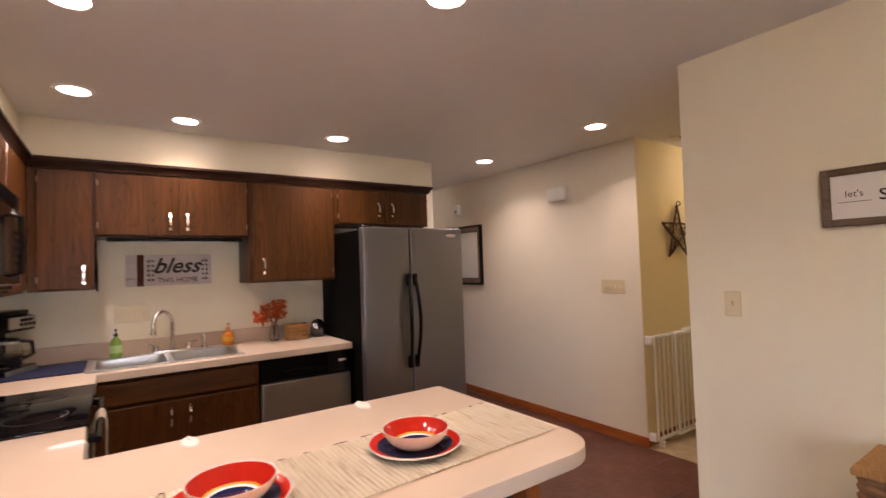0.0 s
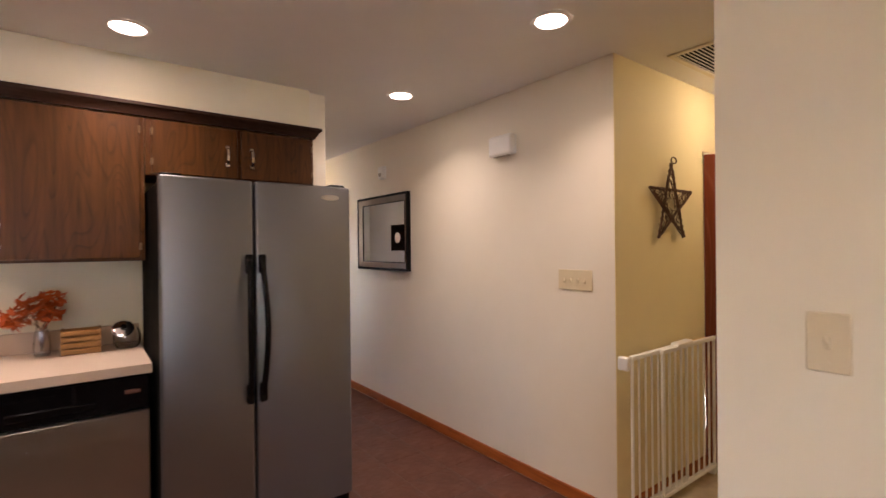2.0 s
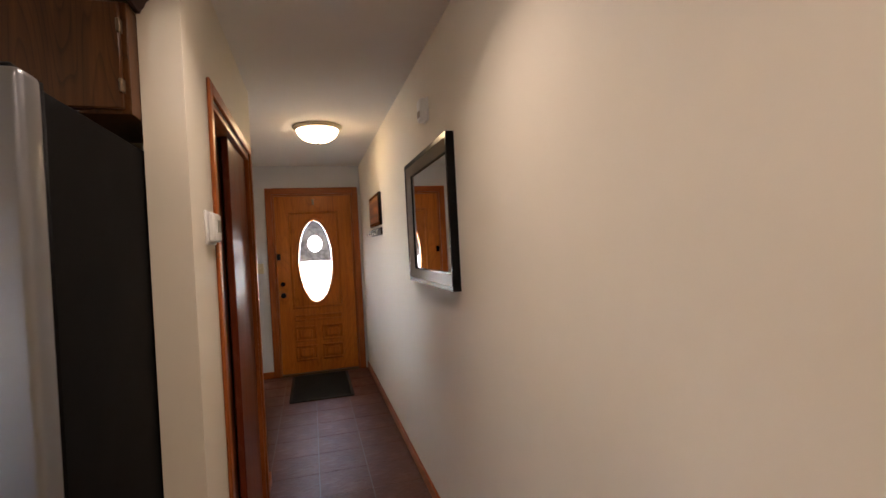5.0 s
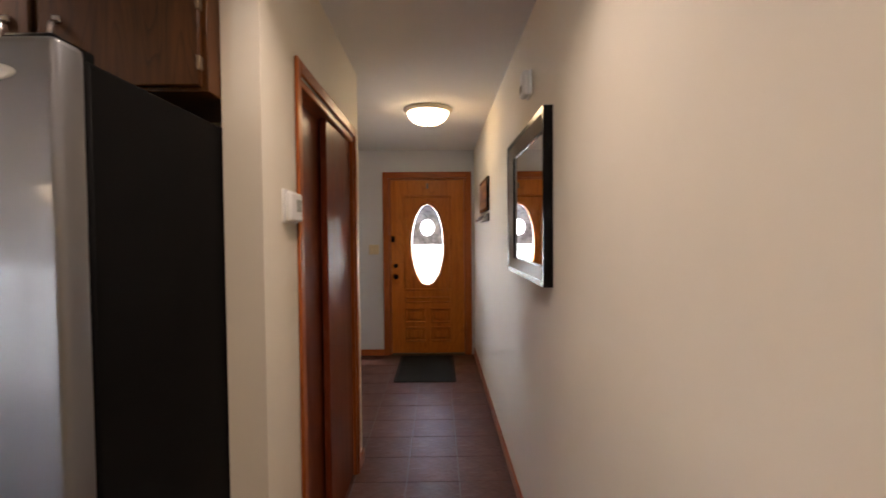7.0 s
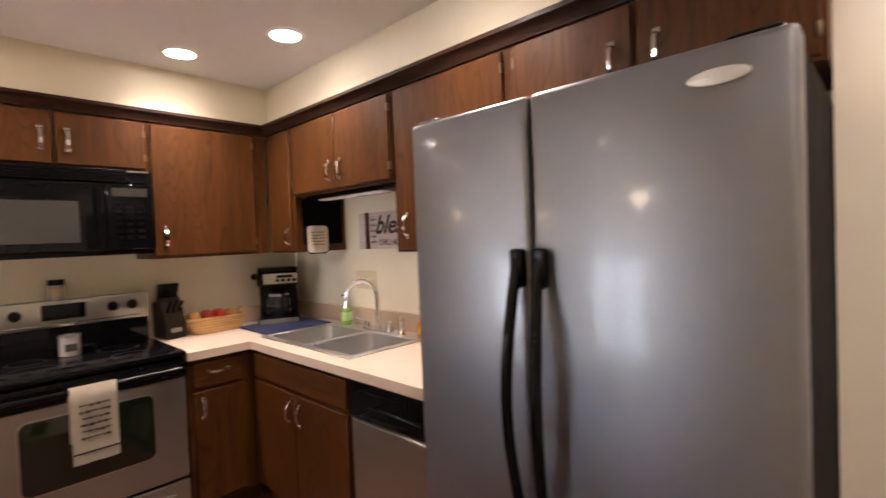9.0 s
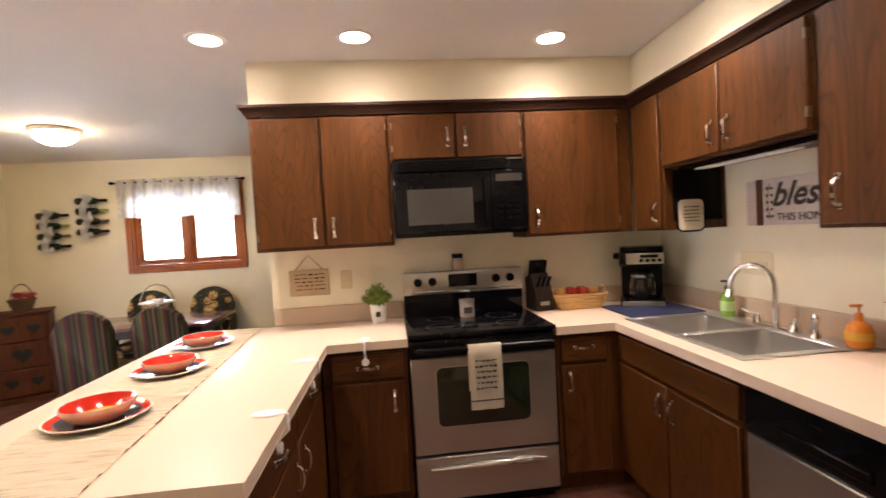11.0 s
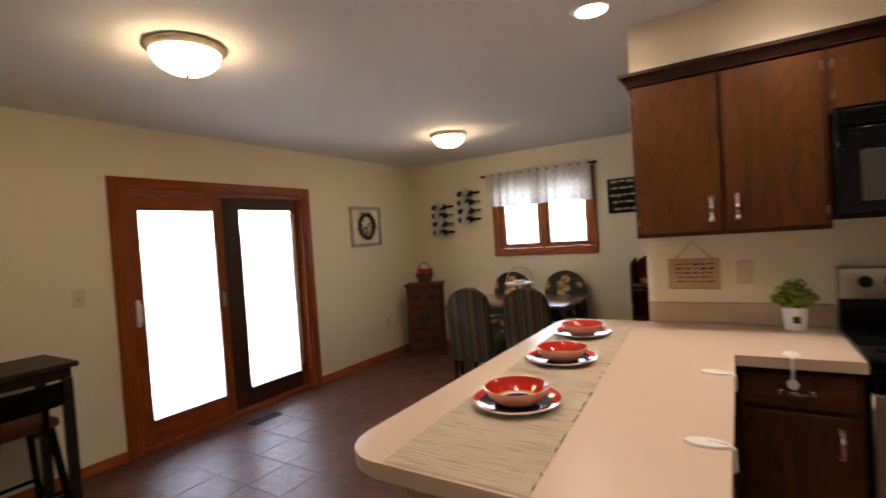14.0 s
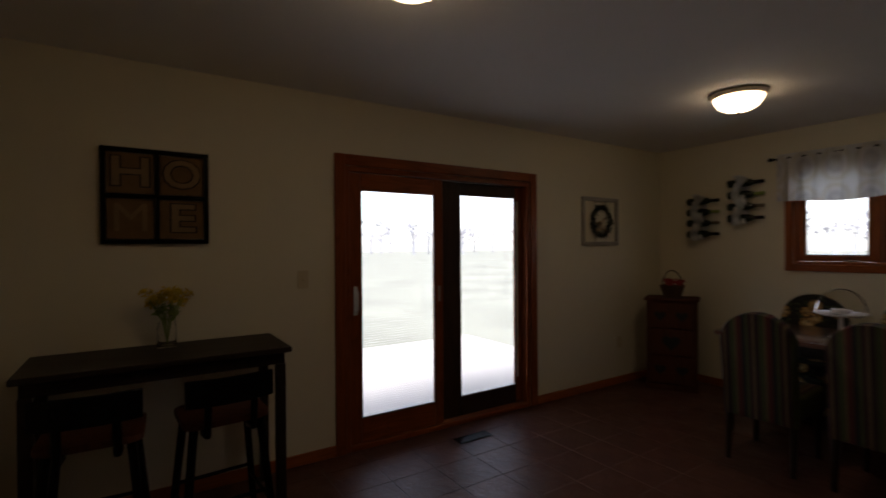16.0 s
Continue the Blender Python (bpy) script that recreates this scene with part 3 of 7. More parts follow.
def fbox(w, u0, d0, z0, u1, d1, z1, bev=0.0, bm=None):
    return bx(bm or bmesh.new(), *w(u0, d0, z0), *w(u1, d1, z1), bev=bev)


def pull(w, u, d, z, upright=True, n=0.048):
    """A chrome bow pull with square ends."""
    bm = bmesh.new()
    pts = []
    for i in range(9):
        a = -1 + i / 4
        off = d + 0.008 + 0.020 * (1 - a * a) ** 0.5
        pts.append(w(u, off, z + n * a) if upright else w(u + n * a, off, z))
    wide = 0.0075
    strip = []
    for i, q in enumerate(pts):
        q = Vector(q)
        side = Vector(w(u + wide, d, z) if upright else w(u, d, z + wide)) - Vector(w(u, d, z))
        out = (Vector(w(u, d + 0.0022, z)) - Vector(w(u, d, z)))
        strip.append([bm.verts.new(q + a * side + b * out) for a, b in ((-1, -1), (1, -1), (0.8, 1), (-0.8, 1))])
    for p, q in zip(strip, strip[1:]):
        for k in range(4):
            bm.faces.new((p[k], p[(k + 1) % 4], q[(k + 1) % 4], q[k]))
    for s in (-1, 1):
        if upright:
            fbox(w, u - 0.0105, d, z + s * n - 0.010, u + 0.0105, d + 0.011, z + s * n + 0.010, 0.002, bm)
        else:
            fbox(w, u + s * n - 0.010, d, z - 0.0105, u + s * n + 0.010, d + 0.011, z + 0.0105, 0.002, bm)
    return bm


def cabinet(name, side, face, depth, u0, u1, z0, z1, fronts, label, kick=False, hinges=False, well=False):
    """fronts: (u0, u1, z0, z1, pull u, pull z, upright, hinge u)."""
    w = facing(side, face)
    base = w((u0 + u1) / 2, -depth / 2, z0)
    t = thing(name, base, label, "cabinet", "kitchen cabinets")
    bm = fbox(w, u0, -depth, z0 + (0.1 if kick else 0), u1, 0, 0.70 if well else z1, 0.002)
    if well:    # an open top for the sink bowls
        fbox(w, u0, -0.025, 0.70, u1, 0, z1, 0.001, bm)
        fbox(w, u0, -depth, 0.70, u0 + 0.012, -0.025, z1, 0.001, bm)
        fbox(w, u1 - 0.018, -depth, 0.70, u1, -0.025, z1, 0.001, bm)
    if kick:
        fbox(w, u0 + 0.002, -depth, z0, u1 - 0.002, -0.06, z0 + 0.1, 0, bm)
    part("body", bm, "cab", t)
    for f in fronts:
        drawer = f[3] - f[2] < 0.2
        nm = "drawer_front" if drawer else "door"
        grain = ("cabx" if side != "+x" else "caby") if drawer else "cab"
        d = part(nm, fbox(w, f[0], 0.001, f[2], f[1], 0.02, f[3], 0.004), grain, t)
        if f[4] is not None:
            part("handle", pull(w, f[4], 0.02, f[5], f[6]), "chrome", d, "chrome bow handle")
        if hinges and len(f) > 7:
            for z in (f[2] + 0.06, f[3] - 0.06):
                part("hinge", fbox(w, f[7] - 0.005, 0.002, z - 0.018, f[7] + 0.005, 0.0225, z + 0.018, 0.002), "bronze", d, "small brass hinge")
    return t


UF, SF = 3.61, 0.115      # faces of the upper cabinets, sink side and stove side
DU = YN - UF - 0.002
cabinet("upper_cabinet", "-y", UF, DU, 0.128, 0.44, 1.375, 2.105, [(0.17, 0.425, 1.385, 2.095, 0.39, 1.47, True, 0.172)], "dark-stained oak corner wall cabinet with a chrome handle", hinges=True)
cabinet("upper_cabinet", "-y", UF, DU, 0.442, 1.337, 1.70, 2.105, [(0.455, 0.888, 1.71, 2.095, 0.845, 1.80, True, 0.457), (0.9, 1.325, 1.71, 2.095, 0.945, 1.80, True, 1.323)], "low dark-stained oak wall cabinet above the sink", hinges=True)
cabinet("upper_cabinet", "-y", UF, DU, 1.339, 1.985, 1.372, 2.105, [(1.367, 1.965, 1.385, 2.095, 1.435, 1.49, True, 1.963)], "dark-stained oak wall cabinet beside the refrigerator", hinges=True)
cabinet("upper_cabinet", "-y", UF, DU, 1.987, 2.878, 1.81, 2.105, [(2.015, 2.43, 1.82, 2.095, 2.375, 1.94, True, 2.017), (2.45, 2.865, 1.82, 2.095, 2.505, 1.94, True, 2.863)], "short dark-stained oak cabinet above the refrigerator", hinges=True)
DS = SF - XK - 0.002
cabinet("upper_cabinet", "+x", SF, DS, 1.43, 2.182, 1.372, 2.105, [(1.442, 1.795, 1.39, 2.095, 1.755, 1.49, True, 1.444), (1.812, 2.168, 1.39, 2.095, 1.855, 1.49, True, 2.166)], "two-door dark-stained oak wall cabinet", hinges=True)
cabinet("upper_cabinet", "+x", SF, DS, 2.184, 2.946, 1.838, 2.105, [(2.196, 2.552, 1.85, 2.095, 2.51, 1.965, True, 2.198), (2.566, 2.934, 1.85, 2.095, 2.61, 1.965, True, 2.932)], "short dark-stained oak cabinet above the microwave", hinges=True)
cabinet("upper_cabinet", "+x", SF, DS, 2.948, 3.60, 1.375, 2.105, [(2.96, 3.515, 1.39, 2.095, 3.01, 1.49, True, 3.513)], "single-door dark-stained oak wall cabinet beside the microwave", hinges=True)

# crown moulding along the top of the wall cabinets, mitred at its corners
bm = bmesh.new()
crown = ((0.0, 2.107), (0.012, 2.107), (0.014, 2.116), (0.022, 2.124), (0.027, 2.138), (0.038, 2.148), (0.043, 2.152), (0.043, 2.168), (0.0, 2.168))
runs = [[bm.verts.new(p) for p in ((XK + 0.001, 1.43 - d, z), (SF + d, 1.43 - d, z), (SF + d, UF - d, z), (2.879 + d, UF - d, z), (2.879 + d, 3.678, z))] for d, z in crown]
for p, q in zip(runs, runs[1:] + runs[:1]):
    for i in range(4):
        bm.faces.new((p[i], p[i + 1], q[i + 1], q[i]))
for i in (0, 4):
    bm.faces.new([r[i] for r in runs])
structure("trim", bm, "cabdark", "dark brown crown moulding on top of the wall cabinets", "trim")

# under-cabinet light strip
t = thing("cabinet_light_strip", (0.9, UF + 0.1, 1.67), "slim white light strip under the sink cabinet", "light strip")
part("housing", box(0.5, UF + 0.04, 1.675, 1.3, UF + 0.12, 1.699, bev=0.004), "black", t)
part("diffuser", box(0.62, UF + 0.05, 1.667, 1.18, UF + 0.11, 1.674, bev=0.002), "white", t)

# base cabinets
BY, BX = 3.338, 0.41
cabinet("base_cabinet", "-y", BY, YN - BY - 0.005, 0.40, 1.325, 0, 0.868, [(0.43, 1.30, 0.715, 0.845, None, 0, False), (0.43, 0.858, 0.125, 0.695, 0.815, 0.60, True), (0.872, 1.30, 0.125, 0.695, 0.915, 0.60, True)], "dark-stained oak base cabinet under the sink", kick=True, well=True)
cabinet("base_cabinet", "+x", BX, BX - XK - 0.005, 2.988, 3.36, 0, 0.868, [(3.01, 3.26, 0.715, 0.845, 3.135, 0.79, False), (3.01, 3.26, 0.125, 0.695, 3.05, 0.61, True)], "narrow dark-stained oak base cabinet beside the stove", kick=True)
cabinet("base_cabinet", "+x", BX, BX - XK - 0.005, 1.785, 2.208, 0, 0.868, [(1.83, 2.19, 0.715, 0.845, 2.01, 0.775, False), (1.83, 2.19, 0.125, 0.695, 2.135, 0.60, True)], "dark-stained oak base cabinet with a drawer", kick=True)
cabinet("peninsula_cabinet", "+y", 1.765, 0.525, -0.12, 1.66, 0, 0.868, [(0.47, 1.045, 0.715, 0.845, 0.76, 0.785, False), (0.47, 1.045, 0.125, 0.695, 0.98, 0.60, True), (1.065, 1.64, 0.715, 0.845, 1.35, 0.785, False), (1.065, 1.64, 0.125, 0.695, 1.12, 0.60, True)], "dark-stained oak cabinets under the peninsula", kick=True)
t = thing("support_post", (1.64, 1.17, 0), "light oak support post under the peninsula", "post")
part("post", box(1.60, 1.135, 0, 1.665, 1.2, 0.80, bev=0.004), "trim", t)
part("cap", box(1.585, 1.115, 0.80, 1.675, 1.225, 0.868, bev=0.006), "tan", t)


# worktops
def rounded(x0, y0, x1, y1, r):
    """An outline with rounded corners: radii for (x0 y0), (x1 y0), (x1 y1), (x0 y1)."""
    pts = []
    for (cx, cy), a0, q in (((x0, y0), 180, r[0]), ((x1, y0), 270, r[1]), ((x1, y1), 0, r[2]), ((x0, y1), 90, r[3])):
        sx, sy = (1 if cx == x0 else -1), (1 if cy == y0 else -1)
        if q < 0.001:
            pts.append((cx, cy))
            continue
        for k in range(9):
            a = radians(a0 + 90 * k / 8)
            pts.append((cx + sx * q + q * math.cos(a), cy + sy * q + q * math.sin(a)))
    return pts


ZC = 0.91
t = thing("peninsula_countertop", (0.8, 1.4, 0.868), "beige laminate peninsula countertop with rounded corners", "countertop")
outline = rounded(-0.16, 0.936, 1.742, 1.815, (0.1, 0.14, 0.006, 0.0))[:-1]
outline += [(0.455, 1.815), (0.455, 2.214), (XK + 0.001, 2.214), (XK + 0.001, 1.418), (-0.16, 1.418)]
part("top", prism(bmesh.new(), outline, 0.868, ZC, 0.004), "laminate", t)
part("backsplash", box(XK + 0.001, 1.425, ZC + 0.0005, XK + 0.022, 2.214, 1.015, bev=0.003), "splash", t, "tan laminate backsplash")
t = thing("sink_countertop", (0.9, 3.6, 0.868), "beige laminate countertop with a sink", "countertop")
KX0, KX1, KY0, KY1 = 0.42, 1.23, 3.40, 3.87
bm = bmesh.new()
xs, ys = (XK + 0.001, KX0, 0.455, KX1, 1.978), (2.982, 3.298, KY0, KY1, YN - 0.001)
grid = [[bm.verts.new((x, y, ZC)) for y in ys] for x in xs]
for i in range(4):
    for j in range(4):
        if (j > 0 or i < 2) and not (j == 2 and i in (1, 2)):
            bm.faces.new((grid[i][j], grid[i + 1][j], grid[i + 1][j + 1], grid[i][j + 1]))
bmesh.ops.delete(bm, geom=[v for v in bm.verts if not v.link_faces], context="VERTS")
low = bmesh.ops.extrude_face_region(bm, geom=list(bm.faces))["geom"]
bmesh.ops.translate(bm, verts=[v for v in low if isinstance(v, bmesh.types.BMVert)], vec=(0, 0, -0.042))
part("top", bm, "laminate", t)
part("backsplash", box(XK + 0.022, YN - 0.022, ZC + 0.0005, 1.978, YN - 0.001, 1.015, bev=0.003), "splash", t, "tan laminate backsplash")
part("side_splash", box(XK + 0.001, 2.982, ZC + 0.0005, XK + 0.022, YN - 0.001, 1.015, bev=0.003), "splash", t, "tan laminate backsplash")

# sink
t = thing("kitchen_sink", (0.82, 3.63, 0.72), "stainless steel double bowl sink", "sink")
bm = bmesh.new()
for b in ((KX0 - 0.02, KY0 - 0.02, KX1 + 0.02, KY0 + 0.02), (KX0 - 0.02, KY1 - 0.07, KX1 + 0.02, KY1 + 0.02), (KX0 - 0.02, KY0 + 0.02, KX0 + 0.02, KY1 - 0.07), (KX1 - 0.02, KY0 + 0.02, KX1 + 0.02, KY1 - 0.07), (0.81, KY0 + 0.02, 0.85, KY1 - 0.07)):
    bx(bm, b[0], b[1], ZC + 0.001, b[2], b[3], ZC + 0.007, bev=0.002)
part("rim", bm, "sinksteel", t)
for x0, x1 in ((KX0 + 0.012, 0.822), (0.838, KX1 - 0.012)):
    bm = bmesh.new()
    y0, y1, zb = KY0 + 0.012, KY1 - 0.062, 0.735
    top = [bm.verts.new((x, y, ZC + 0.002)) for x, y in rounded(x0, y0, x1, y1, (0.05,) * 4)]
    low = [bm.verts.new((x, y, zb + 0.03)) for x, y in rounded(x0 + 0.012, y0 + 0.012, x1 - 0.012, y1 - 0.012, (0.05,) * 4)]
    bot = [bm.verts.new((x, y, zb)) for x, y in rounded(x0 + 0.04, y0 + 0.04, x1 - 0.04, y1 - 0.04, (0.05,) * 4)]
    for a, b in ((top, low), (low, bot)):
        for i in range(len(a)):
            bm.faces.new((a[i], a[(i + 1) % len(a)], b[(i + 1) % len(a)], b[i]))
    bm.faces.new(bot)
    bowl = part("bowl", bm, "sinksteel", t)
    cx, cy = (x0 + x1) / 2, (y0 + y1) / 2
    part("drain", lathe(bmesh.new(), [(0.042, 0.001), (0.038, 0.005), (0.02, 0.002), (0, 0.002)], (cx, cy, zb), 20), "chrome", bowl)

# faucet on the back ledge of the sink
fx, fy, fz = 0.87, KY1 - 0.02, ZC + 0.007
t = thing("kitchen_faucet", (fx, fy, fz), "chrome gooseneck faucet with two lever handles", "faucet")
part("base_plate", prism(bmesh.new(), rounded(fx - 0.125, fy - 0.027, fx + 0.125, fy + 0.027, (0.026,) * 4), fz, fz + 0.015, 0.004), "chrome", t)
arc = [(fx, fy, fz + 0.015), (fx, fy, fz + 0.19)]
for k in range(1, 13):
    a = math.pi * k / 12 * 1.06
    arc.append((fx - 0.06 * (1 - math.cos(a)), fy - 0.062 * (1 - math.cos(a)), fz + 0.19 + 0.095 * math.sin(a)))
part("spout", tube(bmesh.new(), arc, 0.0135, 12), "chrome", t)
tip = arc[-1]
part("spray_head", cyl(bmesh.new(), tip, (tip[0] - 0.003, tip[1] - 0.004, tip[2] - 0.035), 0.017, 0.019, 14), "chrome", t)
for s in (-1, 1):
    h = part("handle", lathe(bmesh.new(), [(0.024, 0.013), (0.02, 0.035), (0.013, 0.05), (0, 0.054)], (fx + s * 0.1, fy, fz), 18), "chrome", t)
    part("lever", tube(bmesh.new(), [(fx + s * 0.1, fy, fz + 0.048), (fx + s * 0.125, fy - 0.02, fz + 0.056), (fx + s * 0.155, fy - 0.045, fz + 0.07)], [0.006, 0.006, 0.008], 8), "chrome", h)
t = thing("side_sprayer", (fx + 0.2, fy, fz), "chrome sink sprayer in its holder", "sprayer")
part("holder", lathe(bmesh.new(), [(0.0, 0.0), (0.022, 0), (0.02, 0.02), (0.014, 0.03), (0, 0.03)], (fx + 0.2, fy, fz), 16), "chrome", t)
part("head", lathe(bmesh.new(), [(0.011, 0.028), (0.013, 0.06), (0.016, 0.085), (0.012, 0.1), (0, 0.102)], (fx + 0.2, fy, fz), 16), "chrome", t)

# refrigerator
RX0, RX1, RF = 1.992, 2.878, 3.105
t = thing("refrigerator", ((RX0 + RX1) / 2, 3.5, 0), "grey steel side-by-side refrigerator with black sides", "refrigerator")
part("cabinet_body", box(RX0 + 0.004, RF + 0.075, 0.02, RX1 - 0.004, 3.93, 1.735, bev=0.006), "blackmatte", t, "black textured steel sides")
for n, (a, b) in enumerate(((RX0, 2.377), (2.385, RX1))):
    d = part("door", box(a, RF, 0.11, b, RF + 0.068, 1.75, bev=0.014, seg=3), "fridge", t)
    part("gasket", box(a + 0.012, RF + 0.067, 0.12, b - 0.012, RF + 0.076, 1.74), "black", d)
    hx = 2.352 if n == 0 else 2.41
    s = -1 if n == 0 else 1
    pts = [(hx, RF - 0.012, 1.395), (hx, RF - 0.03, 1.33)]
    for k in range(1, 12):
        a2 = math.pi * k / 12
        pts.append((hx + s * 0.010 * math.sin(a2), RF - 0.03 - 0.035 * math.sin(a2), 1.33 - 0.56 * k / 12))
    pts += [(hx, RF - 0.03, 0.77), (hx, RF - 0.012, 0.72)]
    bm = tube(bmesh.new(), pts, 0.0135, 10)
    bx(bm, hx - 0.017, RF - 0.03, 1.31, hx + 0.017, RF, 1.4, bev=0.006)
    bx(bm, hx - 0.017, RF - 0.03, 0.70, hx + 0.017, RF, 0.79, bev=0.006)
    part("handle", bm, "black", d, "black bowed door handle")
    if n:
        e = bmesh.new()
        lathe(e, [(0.0, 0.004), (0.9, 0.003), (1.0, 0.0)], (0, 0, 0), 28)
        turned(e, Matrix.Translation((2.765, RF - 0.001, 1.69)) @ Matrix.Rotation(radians(90), 4, "X") @ Matrix.Diagonal((0.05, 0.015, 1, 1)))
        part("badge", e, "racksilver", d, "small oval silver badge")
bm = box(RX0 + 0.01, RF + 0.03, 0.012, RX1 - 0.01, RF + 0.075, 0.1)
for k in range(6):
    bx(bm, RX0 + 0.03, RF + 0.024, 0.025 + k * 0.012, RX1 - 0.03, RF + 0.032, 0.031 + k * 0.012)
part("kick_grille", bm, "black", t)
for x in (RX0 + 0.04, RX1 - 0.07):
    part("hinge_cover", box(x - 0.035, RF + 0.02, 1.735, x + 0.05, RF + 0.12, 1.762, bev=0.006), "black", t)
for x in (RX0 + 0.06, RX1 - 0.06):
    part("foot", cyl(bmesh.new(), (x, RF + 0.12, 0), (x, RF + 0.12, 0.03), 0.02), "black", t)

# dishwasher
DX0, DX1 = 1.335, 1.972
t = thing("dishwasher", (1.65, 3.6, 0), "built-in dishwasher, steel door with a black control panel", "dishwasher")
part("tub", box(DX0, BY + 0.02, 0.1, DX1, YN - 0.04, 0.865), "black", t)
part("door_panel", box(DX0 + 0.003, BY - 0.022, 0.13, DX1 - 0.003, BY + 0.02, 0.70, bev=0.006), "steel", t)
c = part("control_panel", box(DX0 + 0.003, BY - 0.03, 0.71, DX1 - 0.003, BY + 0.02, 0.862, bev=0.006), "blackgloss", t, "glossy black control panel")
part("handle_lip", box(DX0 + 0.14, BY - 0.04, 0.74, DX1 - 0.2, BY - 0.028, 0.775, bev=0.005), "black", c)
for k in range(5):
    part("button", box(DX0 + 0.06 + k * 0.05, BY - 0.0325, 0.815, DX0 + 0.095 + k * 0.05, BY - 0.0295, 0.828, bev=0.001), "black", c)
part("badge", box(DX1 - 0.1, BY - 0.0325, 0.785, DX1 - 0.04, BY - 0.0295, 0.803, bev=0.001), "chrome", c)
part("kick_plate", box(DX0 + 0.003, BY + 0.05, 0, DX1 - 0.003, BY + 0.07, 0.12), "black", t)

# stove
OY0, OY1, OF = 2.217, 2.974, 0.447
t = thing("electric_range", (0.12, 2.6, 0), "steel electric range with a black glass cooktop", "stove")
part("body", box(XK + 0.01, OY0, 0.03, OF - 0.035, OY1, 0.9, bev=0.002), "black", t)
c = part("cooktop", box(-0.115, OY0 - 0.004, 0.9, OF + 0.012, OY1 + 0.004, 0.924, bev=0.006, seg=2), "blackgloss", t, "black glass cooktop")
for bxx, byy, r in ((0.06, 2.42, 0.075), (0.06, 2.78, 0.09), (0.29, 2.42, 0.1), (0.29, 2.78, 0.075)):
    part("burner_ring", lathe(bmesh.new(), [(r, 0.0), (r, 0.0007), (r - 0.004, 0.0007), (r - 0.004, 0)], (bxx, byy, 0.9242), 36), "ringgrey", c)
b = part("backguard", box(XK + 0.012, OY0 + 0.004, 1.05, -0.105, OY1 - 0.004, 1.188, bev=0.008, seg=2), "steel", t)
part("riser", box(XK + 0.012, OY0 + 0.006, 0.9, -0.115, OY1 - 0.006, 1.05, bev=0.003), "blackgloss", t)
part("guard_lip", box(-0.106, OY0 + 0.05, 1.066, -0.098, OY1 - 0.05, 1.072, bev=0.002), "chrome", b)
for y in (2.31, 2.40, 2.80, 2.89):
    k = part("knob", cyl(bmesh.new(), (-0.105, y, 1.128), (-0.083, y, 1.128), 0.027, 0.023, 20), "black", b, "round black control knob")
    part("pointer", box(-0.084, y - 0.004, 1.108, -0.076, y + 0.004, 1.148, bev=0.002), "black", k)
d = part("display", box(-0.106, 2.5, 1.09, -0.1025, 2.68, 1.168, bev=0.001), "blackgloss", b, "dark clock display")
for i in range(4):
    part("button", box(-0.103, 2.515 + 0.042 * i, 1.098, -0.1005, 2.54 + 0.042 * i, 1.108), "blackmatte", d)
part("badge", box(-0.106, 2.57, 1.054, -0.103, 2.63, 1.062), "chrome", b)
d = part("oven_door", box(OF - 0.033, OY0 + 0.004, 0.305, OF, OY1 - 0.004, 0.80, bev=0.006), "steel", t)
part("door_top", box(OF - 0.033, OY0 + 0.003, 0.803, OF + 0.006, OY1 - 0.003, 0.892, bev=0.006), "blackgloss", t, "glossy black band above the oven door")
pane_pose = Matrix.Translation((OF, 0, 0)) @ Matrix.Rotation(radians(90), 4, "Z") @ Matrix.Rotation(radians(90), 4, "X")
part("window_bezel", turned(prism(bmesh.new(), rounded(OY0 + 0.127, 0.442, OY1 - 0.142, 0.753, (0.035,) * 4), -0.002, 0.0018, 0.001), pane_pose), "sinksteel", d, "thin bright bezel")
part("oven_window", turned(prism(bmesh.new(), rounded(OY0 + 0.132, 0.447, OY1 - 0.147, 0.748, (0.031,) * 4), -0.002, 0.003, 0.001), pane_pose), "ovenglass", d, "dark oven window")
bm = bmesh.new()
for yy in (OY0 + 0.06, OY1 - 0.06):
    bx(bm, OF, yy - 0.012, 0.83, OF + 0.04, yy + 0.012, 0.862, bev=0.004)
tube(bm, [(OF + 0.038, OY0 + 0.03 + (OY1 - OY0 - 0.06) * k / 8, 0.846) for k in range(9)], 0.014, 10)
part("door_handle", bm, "black", t, "black oven door handle")
d = part("storage_drawer", box(OF - 0.033, OY0 + 0.004, 0.07, OF, OY1 - 0.004, 0.292, bev=0.006), "steel", t)
bm = bmesh.new()
tube(bm, [(OF + 0.004 + 0.016 * math.sin(math.pi * k / 10), OY0 + 0.08 + 0.6 * k / 10, 0.232 + 0.012 * math.sin(math.pi * k / 10)) for k in range(11)], [0.006 + 0.009 * math.sin(math.pi * k / 10) for k in range(11)], 8)
part("drawer_pull", bm, "sinksteel", d, "long pale steel drawer pull")
part("kick_plate", box(XK + 0.05, OY0 + 0.02, 0, OF - 0.06, OY1 - 0.02, 0.068), "black", t)

# towel over the oven handle
t = thing("dish_towel", (OF + 0.05, 2.59, 0.54), "cream cotton dish towel with dark lettering on the oven handle", "towel")
bm = bmesh.new()
prof = [(0.012, 0.62), (0.012, 0.72), (0.013, 0.80), (0.02, 0.85), (0.032, 0.864), (0.046, 0.866), (0.056, 0.852), (0.059, 0.8), (0.058, 0.7), (0.059, 0.6), (0.06, 0.54)]
grid = []
